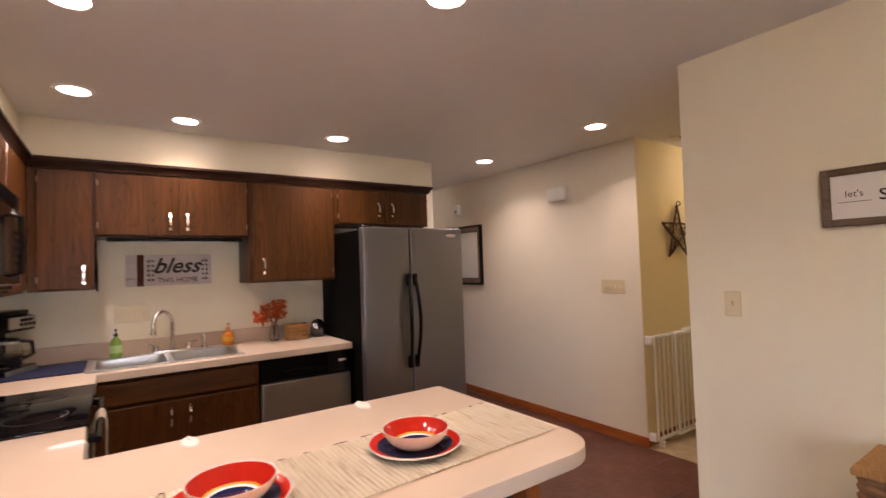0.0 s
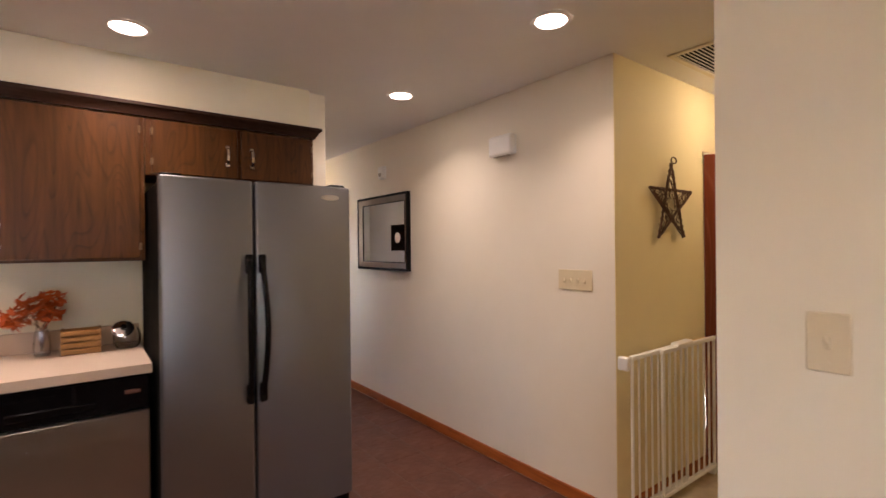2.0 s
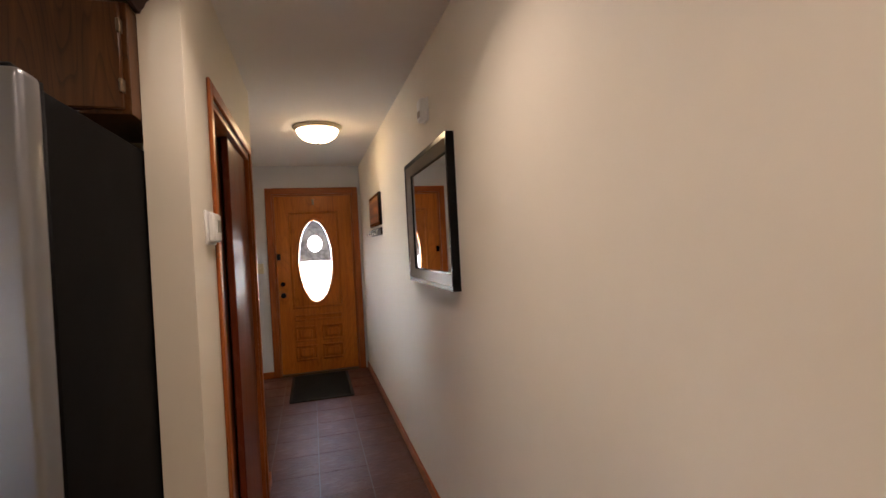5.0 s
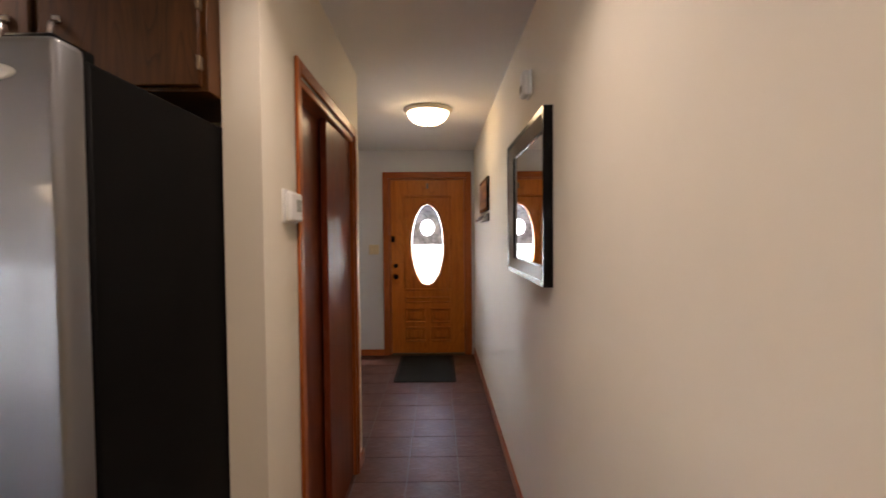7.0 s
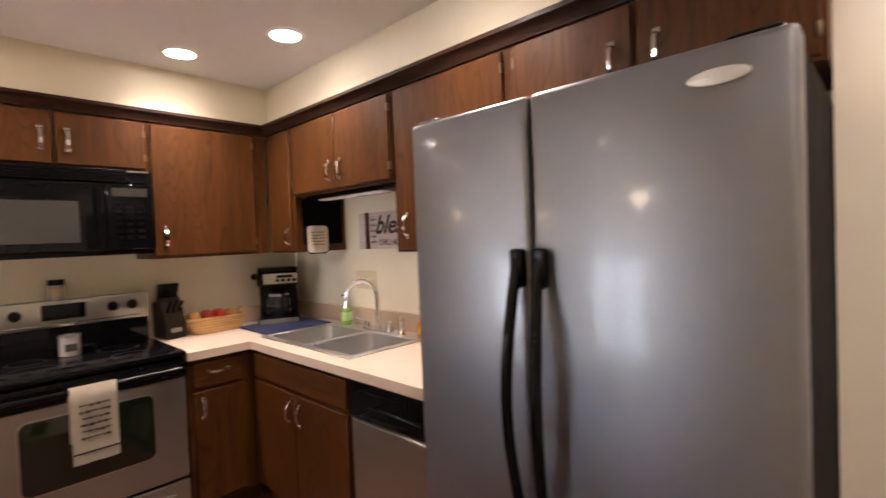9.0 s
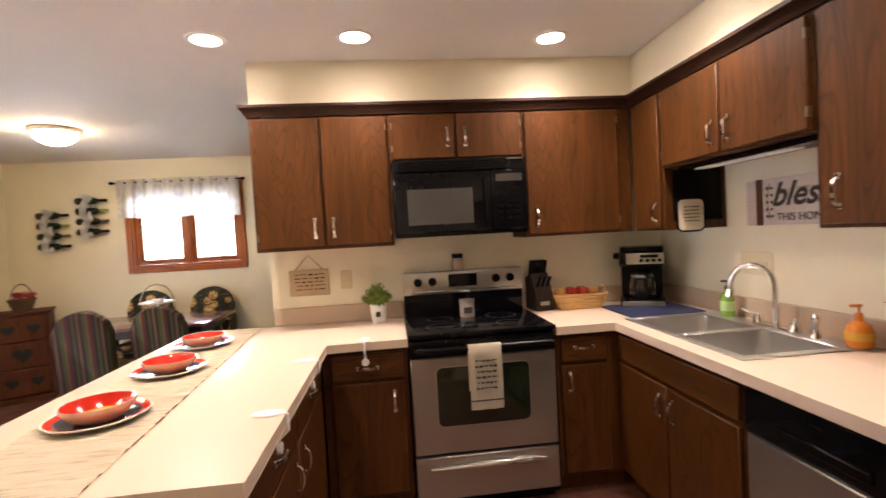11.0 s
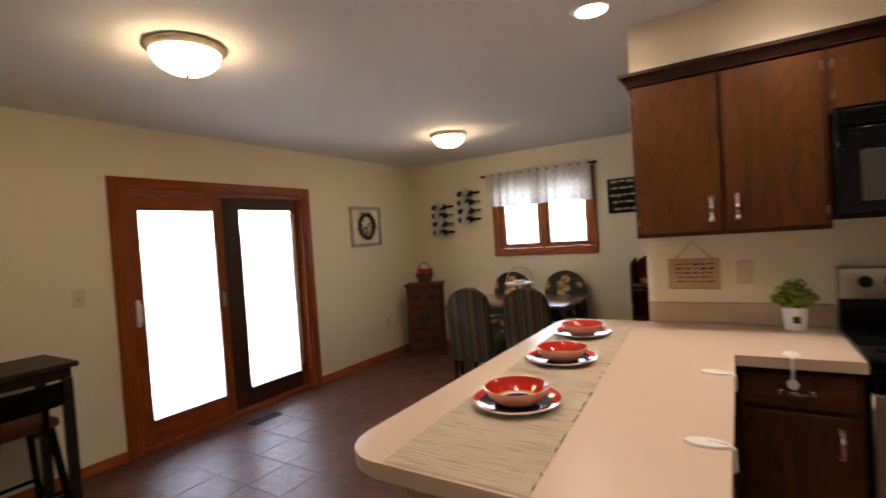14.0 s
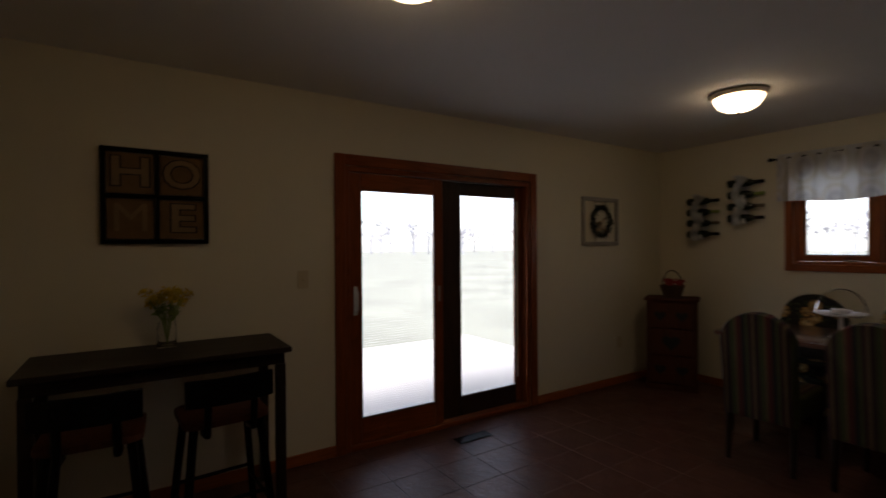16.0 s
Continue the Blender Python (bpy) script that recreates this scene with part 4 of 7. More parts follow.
for d, z in prof:
    row = []
    for k in range(13):
        y = 2.51 + 0.165 * k / 12
        wv = 0.003 * math.sin(k * 1.1 + z * 9) * (1 if z < 0.84 else 0.2)
        row.append(bm.verts.new((OF + 0.002 + d + wv, y, z)))
    grid.append(row)
for a, b in zip(grid, grid[1:]):
    for k in range(12):
        bm.faces.new((a[k], a[k + 1], b[k + 1], b[k]))
bmesh.ops.solidify(bm, geom=bm.faces, thickness=0.003)
part("cloth", bm, "cloth", t)
bm = scribble(bmesh.new(), -0.055, 0.055, 0.09, 0.012, 6, 4)
part("lettering", turned(bm, Matrix.Translation((OF + 0.066, 2.592, 0.70)) @ Matrix.Rotation(radians(90), 4, "Z") @ Matrix.Rotation(radians(90), 4, "X")), "ink", t, "dark printed lettering")
part("hem_band", box(OF + 0.0625, 2.512, 0.583, OF + 0.066, 2.673, 0.589), "ink", t)

# microwave
MY0, MY1, MF = 2.19, 2.945, 0.185
t = thing("microwave", (0, 2.56, 1.405), "black over-the-range microwave oven under a cabinet", "microwave")
part("body", box(XK + 0.005, MY0, 1.408, MF - 0.03, MY1, 1.836, bev=0.004), "black", t)
d = part("door", box(MF - 0.029, MY0 + 0.002, 1.43, MF, 2.735, 1.765, bev=0.006), "blackgloss", t)
part("window", box(MF - 0.002, 2.265, 1.475, MF + 0.002, 2.63, 1.672, bev=0.001), "mwglass", d, "grey meshed window")
part("handle", tube(bmesh.new(), [(MF, 2.702, 1.73), (MF + 0.03, 2.702, 1.72), (MF + 0.034, 2.702, 1.6), (MF + 0.03, 2.702, 1.48), (MF, 2.702, 1.47)], 0.01, 10), "black", d)
c = part("control_panel", box(MF - 0.029, 2.738, 1.43, MF, MY1 - 0.002, 1.765, bev=0.006), "blackgloss", t)
part("display", box(MF - 0.002, 2.765, 1.70, MF + 0.0015, 2.915, 1.742), "mwglass", c)
for r in range(6):
    for k in range(3):
        part("button", box(MF - 0.002, 2.772 + 0.048 * k, 1.485 + 0.033 * r, MF + 0.0015, 2.806 + 0.048 * k, 1.503 + 0.033 * r), "blackmatte", c)
v = part("vent_grille", box(MF - 0.029, MY0 + 0.002, 1.769, MF - 0.004, MY1 - 0.002, 1.834, bev=0.003), "black", t)
for k in range(5):
    part("slat", box(MF - 0.006, MY0 + 0.03, 1.776 + 0.011 * k, MF + 0.001, MY1 - 0.12, 1.782 + 0.011 * k), "blackmatte", v)
part("badge", box(MF - 0.005, MY1 - 0.11, 1.822, MF + 0.002, MY1 - 0.02, 1.831), "chrome", v)

# ---- things on the kitchen counters ----


def bottle(name, x, y, z, prof, mat, label, cat, seg=20):
    t = thing(name, (x, y, z), label, cat)
    part("bottle", lathe(bmesh.new(), prof, (x, y, z), seg), mat, t)
    return t


def pump(t, x, y, z, mat, s=1.0):
    bm = cyl(bmesh.new(), (x, y, z), (x, y, z + 0.018 * s), 0.014 * s, 0.012 * s, 12)
    cyl(bm, (x, y, z + 0.018 * s), (x, y, z + 0.045 * s), 0.004 * s, seg=8)
    bx(bm, x - 0.008 * s, y - 0.035 * s, z + 0.042 * s, x + 0.008 * s, y + 0.01 * s, z + 0.052 * s, bev=0.003 * s)
    part("pump", bm, mat, t)


sx, sy = 0.545, KY1 - 0.005
t = bottle("dish_soap_bottle", sx, sy, ZC + 0.007, [(0, 0), (0.03, 0), (0.033, 0.01), (0.033, 0.09), (0.026, 0.115), (0.012, 0.13), (0.012, 0.14), (0, 0.14)], "greensoap", "clear bottle of green dish soap with a black pump", "soap bottle")
pump(t, sx, sy, ZC + 0.147, "black", 0.9)
part("label", lathe(bmesh.new(), [(0.0335, 0.03), (0.0345, 0.03), (0.0345, 0.08), (0.0335, 0.08)], (sx, sy, ZC + 0.007), 20), "greenlabel", t)
ax, ay = 1.235, KY1 - 0.005
t = bottle("hand_soap_dispenser", ax, ay, ZC + 0.007, [(0, 0), (0.034, 0), (0.042, 0.012), (0.044, 0.05), (0.036, 0.085), (0.014, 0.1), (0.014, 0.11), (0, 0.11)], "amber", "amber glass hand soap dispenser with an orange pump", "soap dispenser")
pump(t, ax, ay, ZC + 0.117, "amber", 1.0)
part("label", lathe(bmesh.new(), [(0.0435, 0.03), (0.0445, 0.03), (0.0445, 0.06), (0.043, 0.06)], (ax, ay, ZC + 0.007), 20), "yellowglaze", t)


def leaf_clump(bm, c, r, n, size, rnd, mi=0, flat=0.7):
    """Many small bent leaves about a centre."""
    for _ in range(n):
        d = Vector((rnd.gauss(0, 1), rnd.gauss(0, 1), rnd.gauss(0, 1) * flat)).normalized() * r * rnd.uniform(0.45, 1.0)
        p = Vector(c) + d
        s = size * rnd.uniform(0.6, 1.2)
        m = Matrix.Translation(p) @ Euler((rnd.uniform(-1, 1), rnd.uniform(-1, 1), rnd.uniform(0, 6.3))).to_matrix().to_4x4()
        q = [m @ Vector(v) * 1 for v in ((-s, 0, 0), (0, -s * 0.42, s * 0.12), (s, 0, 0), (0, s * 0.42, s * 0.12), (0, 0, s * 0.02))]
        v = [bm.verts.new(x) for x in q]
        for a, b in ((0, 1), (1, 2), (2, 3), (3, 0)):
            bm.faces.new((v[a], v[b], v[4])).material_index = mi
    return bm


rnd = random.Random(5)
vx, vy = 1.565, 3.84
t = thing("autumn_vase", (vx, vy, ZC), "glass vase of orange and red autumn leaves", "vase")
part("vase", lathe(bmesh.new(), [(0, 0.0), (0.03, 0), (0.036, 0.04), (0.03, 0.09), (0.026, 0.125), (0.023, 0.125), (0.027, 0.085), (0.032, 0.04), (0.027, 0.006), (0, 0.006)], (vx, vy, ZC), 20), "glass", t)
bm = bmesh.new()
for k in range(7):
    tube(bm, [(vx, vy, ZC + 0.02), (vx + rnd.uniform(-0.02, 0.02), vy, ZC + 0.12), (vx + rnd.uniform(-0.09, 0.07), vy + rnd.uniform(-0.05, 0.04), ZC + 0.24)], 0.002, 5)
part("twig_bunch", bm, "twig", t)
bm = bmesh.new()
for c, r, n in (((-0.02, 0, 0.22), 0.08, 70), ((-0.11, -0.03, 0.17), 0.06, 55), ((0.05, 0.0, 0.25), 0.06, 45), ((0.04, -0.02, 0.18), 0.05, 35)):
    leaf_clump(bm, (vx + c[0], vy + c[1], ZC + c[2] + 0.02), r, n, 0.034, rnd)
part("leaves", bm, "orange", t, "orange and red leaves")

cx, cy = 1.72, 3.79
t = thing("wooden_crate", (cx, cy, ZC), "small slatted light wood crate on the counter", "crate")
for s in (-1, 1):
    part("end_panel", box(cx + s * 0.075 - 0.006, cy - 0.05, ZC, cx + s * 0.075 + 0.006, cy + 0.05, ZC + 0.125, bev=0.002), "crate", t)
for k in range(4):
    for s in (-1, 1):
        part("slat", box(cx - 0.08, cy + s * 0.053 - 0.004, ZC + 0.008 + k * 0.03, cx + 0.08, cy + s * 0.053 + 0.004, ZC + 0.03 + k * 0.03, bev=0.0015), "cratex", t)
part("base", box(cx - 0.07, cy - 0.048, ZC + 0.001, cx + 0.07, cy + 0.048, ZC + 0.01), "crate", t)
gx, gy = 1.915, 3.82
t = thing("glass_canister", (gx, gy, ZC), "round clear glass canister lying tilted with a silver lid", "canister")
part("jar", lathe(bmesh.new(), [(0, 0), (0.05, 0), (0.062, 0.02), (0.064, 0.06), (0.05, 0.1), (0.045, 0.1), (0.058, 0.06), (0.056, 0.02), (0.046, 0.006), (0, 0.006)], (gx, gy, ZC), 24), "glass", t)
l = part("lid", turned(lathe(bmesh.new(), [(0, 0.0), (0.046, 0), (0.05, 0.008), (0.04, 0.016), (0, 0.018)], (0, 0, 0), 24), Matrix.Translation((gx - 0.02, gy - 0.035, ZC + 0.1)) @ Matrix.Rotation(radians(55), 4, "X")), "chrome", t)
part("knob", turned(lathe(bmesh.new(), [(0, 0.016), (0.012, 0.016), (0.014, 0.03), (0, 0.034)], (0, 0, 0), 14), Matrix.Translation((gx - 0.02, gy - 0.035, ZC + 0.1)) @ Matrix.Rotation(radians(55), 4, "X")), "black", l)

# drying mat
t = thing("drying_mat", (0.2, 3.6, ZC), "navy blue dish drying mat on the counter", "mat")
bm = prism(bmesh.new(), rounded(0.0, 3.43, 0.395, 3.86, (0.02,) * 4), ZC + 0.001, ZC + 0.008, 0.002)
part("pad", bm, "navy", t)
part("hem", tube(bmesh.new(), [(x, y, ZC + 0.006) for x, y in rounded(0.002, 3.432, 0.393, 3.858, (0.02,) * 4)], 0.004, 6, closed=True), "navy", t)

# coffee maker in the corner
kx, ky = -0.015, 3.715
K = Matrix.Translation((kx, ky, ZC)) @ Matrix.Rotation(radians(-27), 4, "Z")
t = thing("coffee_maker", (kx, ky, ZC), "black and steel drip coffee maker with a glass carafe", "coffee maker")
part("base", turned(box(-0.11, -0.13, 0, 0.13, 0.13, 0.045, bev=0.012, seg=2), K), "black", t)
part("base_band", turned(box(0.127, -0.12, 0.008, 0.134, 0.12, 0.036, bev=0.002), K), "steel", t, "brushed steel band")
part("column", turned(box(-0.11, -0.12, 0.045, -0.03, 0.12, 0.26, bev=0.01), K), "black", t)
h = part("brew_head", turned(box(-0.11, -0.13, 0.245, 0.125, 0.13, 0.335, bev=0.016, seg=2), K), "black", t)
part("fascia", turned(box(0.122, -0.09, 0.262, 0.13, 0.122, 0.328, bev=0.003), K), "steel", h, "brushed steel control fascia")
for k in range(4):
    part("button", turned(box(0.129, -0.015 + 0.034 * k, 0.275, 0.134, 0.008 + 0.034 * k, 0.293, bev=0.002), K), "black", h)
part("display", turned(box(0.129, -0.01, 0.3, 0.132, 0.09, 0.318, bev=0.001), K), "blackgloss", h)
part("lid", turned(prism(bmesh.new(), rounded(-0.105, -0.125, 0.1, 0.125, (0.03,) * 4), 0.334, 0.365, 0.01), K), "black", h)
part("spout_shelf", turned(box(-0.11, -0.165, 0.29, 0.05, -0.128, 0.325, bev=0.008), K), "black", h)
c = part("carafe", turned(lathe(bmesh.new(), [(0, 0.047), (0.066, 0.047), (0.078, 0.075), (0.076, 0.13), (0.058, 0.185), (0.054, 0.185), (0.071, 0.13), (0.073, 0.075), (0.062, 0.052), (0, 0.052)], (0.05, 0, 0), 28), K), "glass", t)
part("coffee", turned(lathe(bmesh.new(), [(0, 0.053), (0.061, 0.053), (0.0725, 0.075), (0.0725, 0.11), (0, 0.11)], (0.05, 0, 0), 28), K), "black", c, "dark coffee")
part("carafe_band", turned(lathe(bmesh.new(), [(0.0595, 0.178), (0.0615, 0.178), (0.0615, 0.192), (0.0595, 0.192)], (0.05, 0, 0), 28), K), "steel", c)
part("carafe_lid", turned(lathe(bmesh.new(), [(0, 0.184), (0.058, 0.186), (0.056, 0.208), (0, 0.215)], (0.05, 0, 0), 28), K), "black", c)
part("carafe_handle", turned(tube(bmesh.new(), [(0.10, 0.02, 0.19), (0.15, 0.05, 0.18), (0.155, 0.055, 0.11), (0.118, 0.03, 0.085)], 0.011, 8), K), "black", c)

# bread basket with fruit
qx, qy = -0.075, 3.31
t = thing("fruit_basket", (qx, qy, ZC), "woven straw basket of red apples and bread", "basket")
bm = bmesh.new()
for k in range(6):
    g = k / 5
    o = rounded(qx - 0.075 - 0.02 * g, qy - 0.135 - 0.03 * g, qx + 0.075 + 0.02 * g, qy + 0.135 + 0.03 * g, (0.03,) * 4)
    tube(bm, [(x, y, ZC + 0.009 + 0.016 * k + 0.003 * math.sin(i * 2.2 + k * 3.1)) for i, (x, y) in enumerate(o)], 0.0095, 6, closed=True)
part("weave", bm, "straw", t)
part("bottom", prism(bmesh.new(), rounded(qx - 0.07, qy - 0.13, qx + 0.07, qy + 0.13, (0.03,) * 4), ZC + 0.001, ZC + 0.012), "straw", t)
for s in (-1, 1):
    part("handle", tube(bmesh.new(), [(qx - 0.04, qy + s * 0.165, ZC + 0.09), (qx - 0.03, qy + s * 0.172, ZC + 0.125), (qx + 0.03, qy + s * 0.172, ZC + 0.125), (qx + 0.04, qy + s * 0.165, ZC + 0.09)], 0.007, 6), "straw", t)
for n, (dx, dy, mt) in enumerate(((0.035, -0.04, "apple"), (-0.035, 0.04, "apple"), (0.035, 0.03, "apple"), (-0.035, -0.03, "apple"), (0.0, -0.105, "bread"), (0.005, 0.1, "bread"))):
    a = thing("apple" if mt == "apple" else "bread_roll", (qx + dx, qy + dy, ZC + 0.06), "shiny red apple in the basket" if mt == "apple" else "golden bread roll in the basket", "fruit" if mt == "apple" else "bread")
    r = 0.034
    part("body", lathe(bmesh.new(), [(0, -r * 0.75), (r * 0.5, -r * 0.85), (r * 0.95, -r * 0.3), (r, r * 0.2), (r * 0.7, r * 0.75), (r * 0.25, r * 0.8), (0, r * 0.6)], (qx + dx, qy + dy, ZC + 0.1), 18), mt, a)

# knife block
nx, ny = -0.095, 3.075
K = Matrix.Translation((nx, ny, ZC)) @ Matrix.Rotation(radians(8), 4, "Z") @ Matrix.Scale(1.18, 4)
t = thing("knife_block", (nx, ny, ZC), "black knife block filled with black-handled knives", "knife block")
bm = bmesh.new()
v = [bm.verts.new((x, s * 0.05, z)) for s in (-1, 1) for x, z in ((-0.07, 0), (0.06, 0), (0.06, 0.09), (0.0, 0.2), (-0.07, 0.17))]
bm.faces.new(v[:5][::-1])
bm.faces.new(v[5:])
for i in range(5):
    bm.faces.new((v[i], v[(i + 1) % 5], v[5 + (i + 1) % 5], v[5 + i]))
bmesh.ops.bevel(bm, geom=list(bm.edges), offset=0.004, segments=2, affect="EDGES")
part("block", turned(bm, K), "darkwood", t)
part("plate", turned(box(0.059, -0.025, 0.03, 0.062, 0.025, 0.05), K), "steel", t)
for i in range(2):
    for j in range(4):
        p = Vector((-0.045 + 0.03 * i, -0.034 + 0.023 * j, 0.17))
        part("knife_handle", turned(bx(bmesh.new(), -0.007, -0.008, 0, 0.007, 0.008, 0.10, bev=0.004), K @ Matrix.Translation(p) @ Matrix.Rotation(radians(16 + 3 * i), 4, "Y")), "black", t, "black knife handle")
for j in range(3):
    part("knife_handle", turned(bx(bmesh.new(), -0.006, -0.007, 0, 0.006, 0.007, 0.075, bev=0.003), K @ Matrix.Translation((0.03, -0.028 + 0.028 * j, 0.12)) @ Matrix.Rotation(radians(36), 4, "Y")), "black", t, "black knife handle")

# potted herb
px, py = -0.10, 2.06
t = thing("potted_plant", (px, py, ZC), "bushy green plant in a white pot with a dark label", "plant")
part("pot", lathe(bmesh.new(), [(0, 0), (0.04, 0), (0.046, 0.05), (0.048, 0.095), (0.052, 0.096), (0.052, 0.104), (0.044, 0.104), (0.04, 0.08), (0, 0.08)], (px, py, ZC), 24), "white", t)
part("label", box(px + 0.044, py - 0.014, ZC + 0.035, px + 0.0495, py + 0.014, ZC + 0.066), "ink", t)
bm = bmesh.new()
for c, r, n in (((0, 0, 0.15), 0.06, 190), ((0.02, -0.045, 0.145), 0.045, 110), ((0.015, 0.045, 0.15), 0.045, 110), ((0.01, 0, 0.195), 0.045, 100), ((0.035, 0.01, 0.14), 0.045, 90), ((0.01, -0.03, 0.18), 0.04, 70)):
    leaf_clump(bm, (px + c[0], py + c[1], ZC + c[2]), r, n, 0.017, rnd)
part("foliage", bm, "leaf", t, "small bright green leaves")

# jars on the stove
def shaker(x, y, z, h, r, label):
    t = thing("spice_jar", (x, y, z), label, "jar")
    part("jar", lathe(bmesh.new(), [(0, 0), (r, 0), (r, h * 0.68), (r * 0.85, h * 0.74), (0, h * 0.74)], (x, y, z), 20), "candle", t)
    part("lid", lathe(bmesh.new(), [(r * 0.95, h * 0.72), (r, h * 0.74), (r * 0.98, h * 0.98), (0, h)], (x, y, z), 20), "black", t)
    part("label", lathe(bmesh.new(), [(r + 0.0005, h * 0.15), (r + 0.0012, h * 0.15), (r + 0.0012, h * 0.55), (r + 0.0005, h * 0.55)], (x, y, z), 20), "tan", t)


shaker(-0.15, 2.57, 1.189, 0.105, 0.036, "small jar with a black lid on the stove")
t = thing("candle_jar", (0.04, 2.585, 0.925), "glass candle jar with a white label on the cooktop", "candle")
part("jar", lathe(bmesh.new(), [(0, 0), (0.042, 0), (0.044, 0.008), (0.044, 0.095), (0.04, 0.1), (0.037, 0.1), (0.037, 0.07), (0, 0.07)], (0.04, 2.585, 0.925), 24), "candle", t)
part("rim", lathe(bmesh.new(), [(0.0445, 0.088), (0.0455, 0.09), (0.0455, 0.102), (0.041, 0.102)], (0.04, 2.585, 0.925), 24), "steel", t)
part("label", box(0.082, 2.56, 0.95, 0.0855, 2.61, 0.985), "ink", t)


# child locks: an oval pad on the counter and a strap to the drawer below
def child_lock(x, y, side):
    t = thing("child_lock", (x, y, ZC), "white plastic child safety latch on the counter edge", "safety latch", "child safety latches")
    w = facing(side, y if side == "+y" else x)
    u = x if side == "+y" else y
    e = (1.815 - y) if side == "+y" else (0.455 - x)
    f = (1.785 - y) if side == "+y" else (0.43 - x)
    bm = lathe(bmesh.new(), [(1.0, 0.0), (0.95, 0.006), (0.5, 0.009), (0, 0.0095)], (0, 0, 0), 24)
    part("pad", turned(bm, Matrix.Translation(w(u, 0, ZC + 0.0005)) @ Matrix.Diagonal((0.026 if side == "+y" else 0.05, 0.05 if side == "+y" else 0.026, 1, 1))), "white", t)
    part("strap", tube(bmesh.new(), [w(u, 0, ZC + 0.007), w(u, e - 0.01, ZC + 0.006), w(u, e + 0.004, ZC - 0.002), w(u, e + 0.005, 0.86), w(u, f + 0.006, 0.835), w(u, f + 0.006, 0.81)], 0.0065, 6), "white", t)
    part("button", cyl(bmesh.new(), w(u, f + 0.001, 0.805), w(u, f + 0.014, 0.805), 0.019, 0.017, 18), "white", t)


child_lock(1.34, 1.765, "+y")
child_lock(0.735, 1.765, "+y")
child_lock(0.41, 2.0, "+x")


# plates and bowls on the runner
def place_setting(x, y, turn):
    z = ZC + 0.007
    p = thing("dinner_plate", (x, y, z), "round glazed plate, red rim and navy centre", "plate", "dinner plates")
    prof = [(0, 0.004), (0.055, 0.004), (0.095, 0.008), (0.105, 0.011), (0.111, 0.013), (0.134, 0.021), (0.139, 0.021), (0.136, 0.016), (0.11, 0.006), (0.07, 0.0), (0, 0.0)]
    part("plate", lathe(bmesh.new(), prof, (x, y, z), 56, mis=[1, 1, 1, 1, 0, 3, 3, 3, 3, 3]), ["red", "blue", "yellowglaze", "glazewhite"], p)
    zb = z + 0.0045
    b = thing("cereal_bowl", (x + 0.006, y + 0.004, zb), "peach pottery bowl, glossy red inside with a navy centre", "bowl", "bowls")
    prof = [(0, 0.006), (0.038, 0.007), (0.054, 0.011), (0.06, 0.014), (0.065, 0.018), (0.088, 0.041), (0.096, 0.054), (0.1, 0.055), (0.098, 0.044), (0.08, 0.02), (0.06, 0.005), (0.05, 0.0), (0, 0.0)]
    part("bowl", lathe(bmesh.new(), prof, (x + 0.006, y + 0.004, zb), 56, mis=[1, 1, 3, 2, 0, 0, 3, 4, 4, 4, 4, 4]), ["red", "blue", "yellowglaze", "glazewhite", "peach"], b)


place_setting(1.268, 1.25, 0)
place_setting(0.755, 1.228, 1)
place_setting(0.275, 1.177, 2)

# woven table runner, a little askew, hanging over the far end
t = thing("table_runner", (0.8, 1.22, ZC), "cream woven table runner along the peninsula", "table runner")
bm = bmesh.new()
rows = []
N = 260
for i in range(N + 1):
    s = i / N
    x = 1.731 - 1.906 * s
    z = ZC + 0.0035 + (0.0030 if i % 2 else 0.0)
    if x < -0.162:
        z -= (-0.162 - x) * 3.0
    y0, y1 = 1.10 - 0.085 * s, 1.47 - 0.118 * s
    row = []
    for k in range(9):
        edge = 0.003 * rnd.uniform(-1, 1) if k in (0, 8) else 0
        row.append(bm.verts.new((x + rnd.uniform(-0.001, 0.001), y0 + (y1 - y0) * k / 8 + edge, z + rnd.uniform(-0.0006, 0.0006))))
    rows.append(row)
for a, b in zip(rows, rows[1:]):
    for k in range(8):
        bm.faces.new((a[k], a[k + 1], b[k + 1], b[k]))
bmesh.ops.solidify(bm, geom=bm.faces, thickness=0.002)
part("weave", bm, "runner", t, smooth=20)
bm = bmesh.new()
for i in range(0, 120):
    s = i / 120 * 0.97
    if rnd.random() < 0.25:
        x = 1.726 - 1.84 * s
        y = 1.47 - 0.118 * s
        L = rnd.uniform(0.008, 0.022)
        tube(bm, [(x, y, ZC + 0.005), (x - L, y + rnd.uniform(-0.001, 0.003), ZC + 0.0065)], 0.0014, 5)
part("edge_stitching", bm, "twig", t, "brown edge stitching")["kind"] = "stuff"


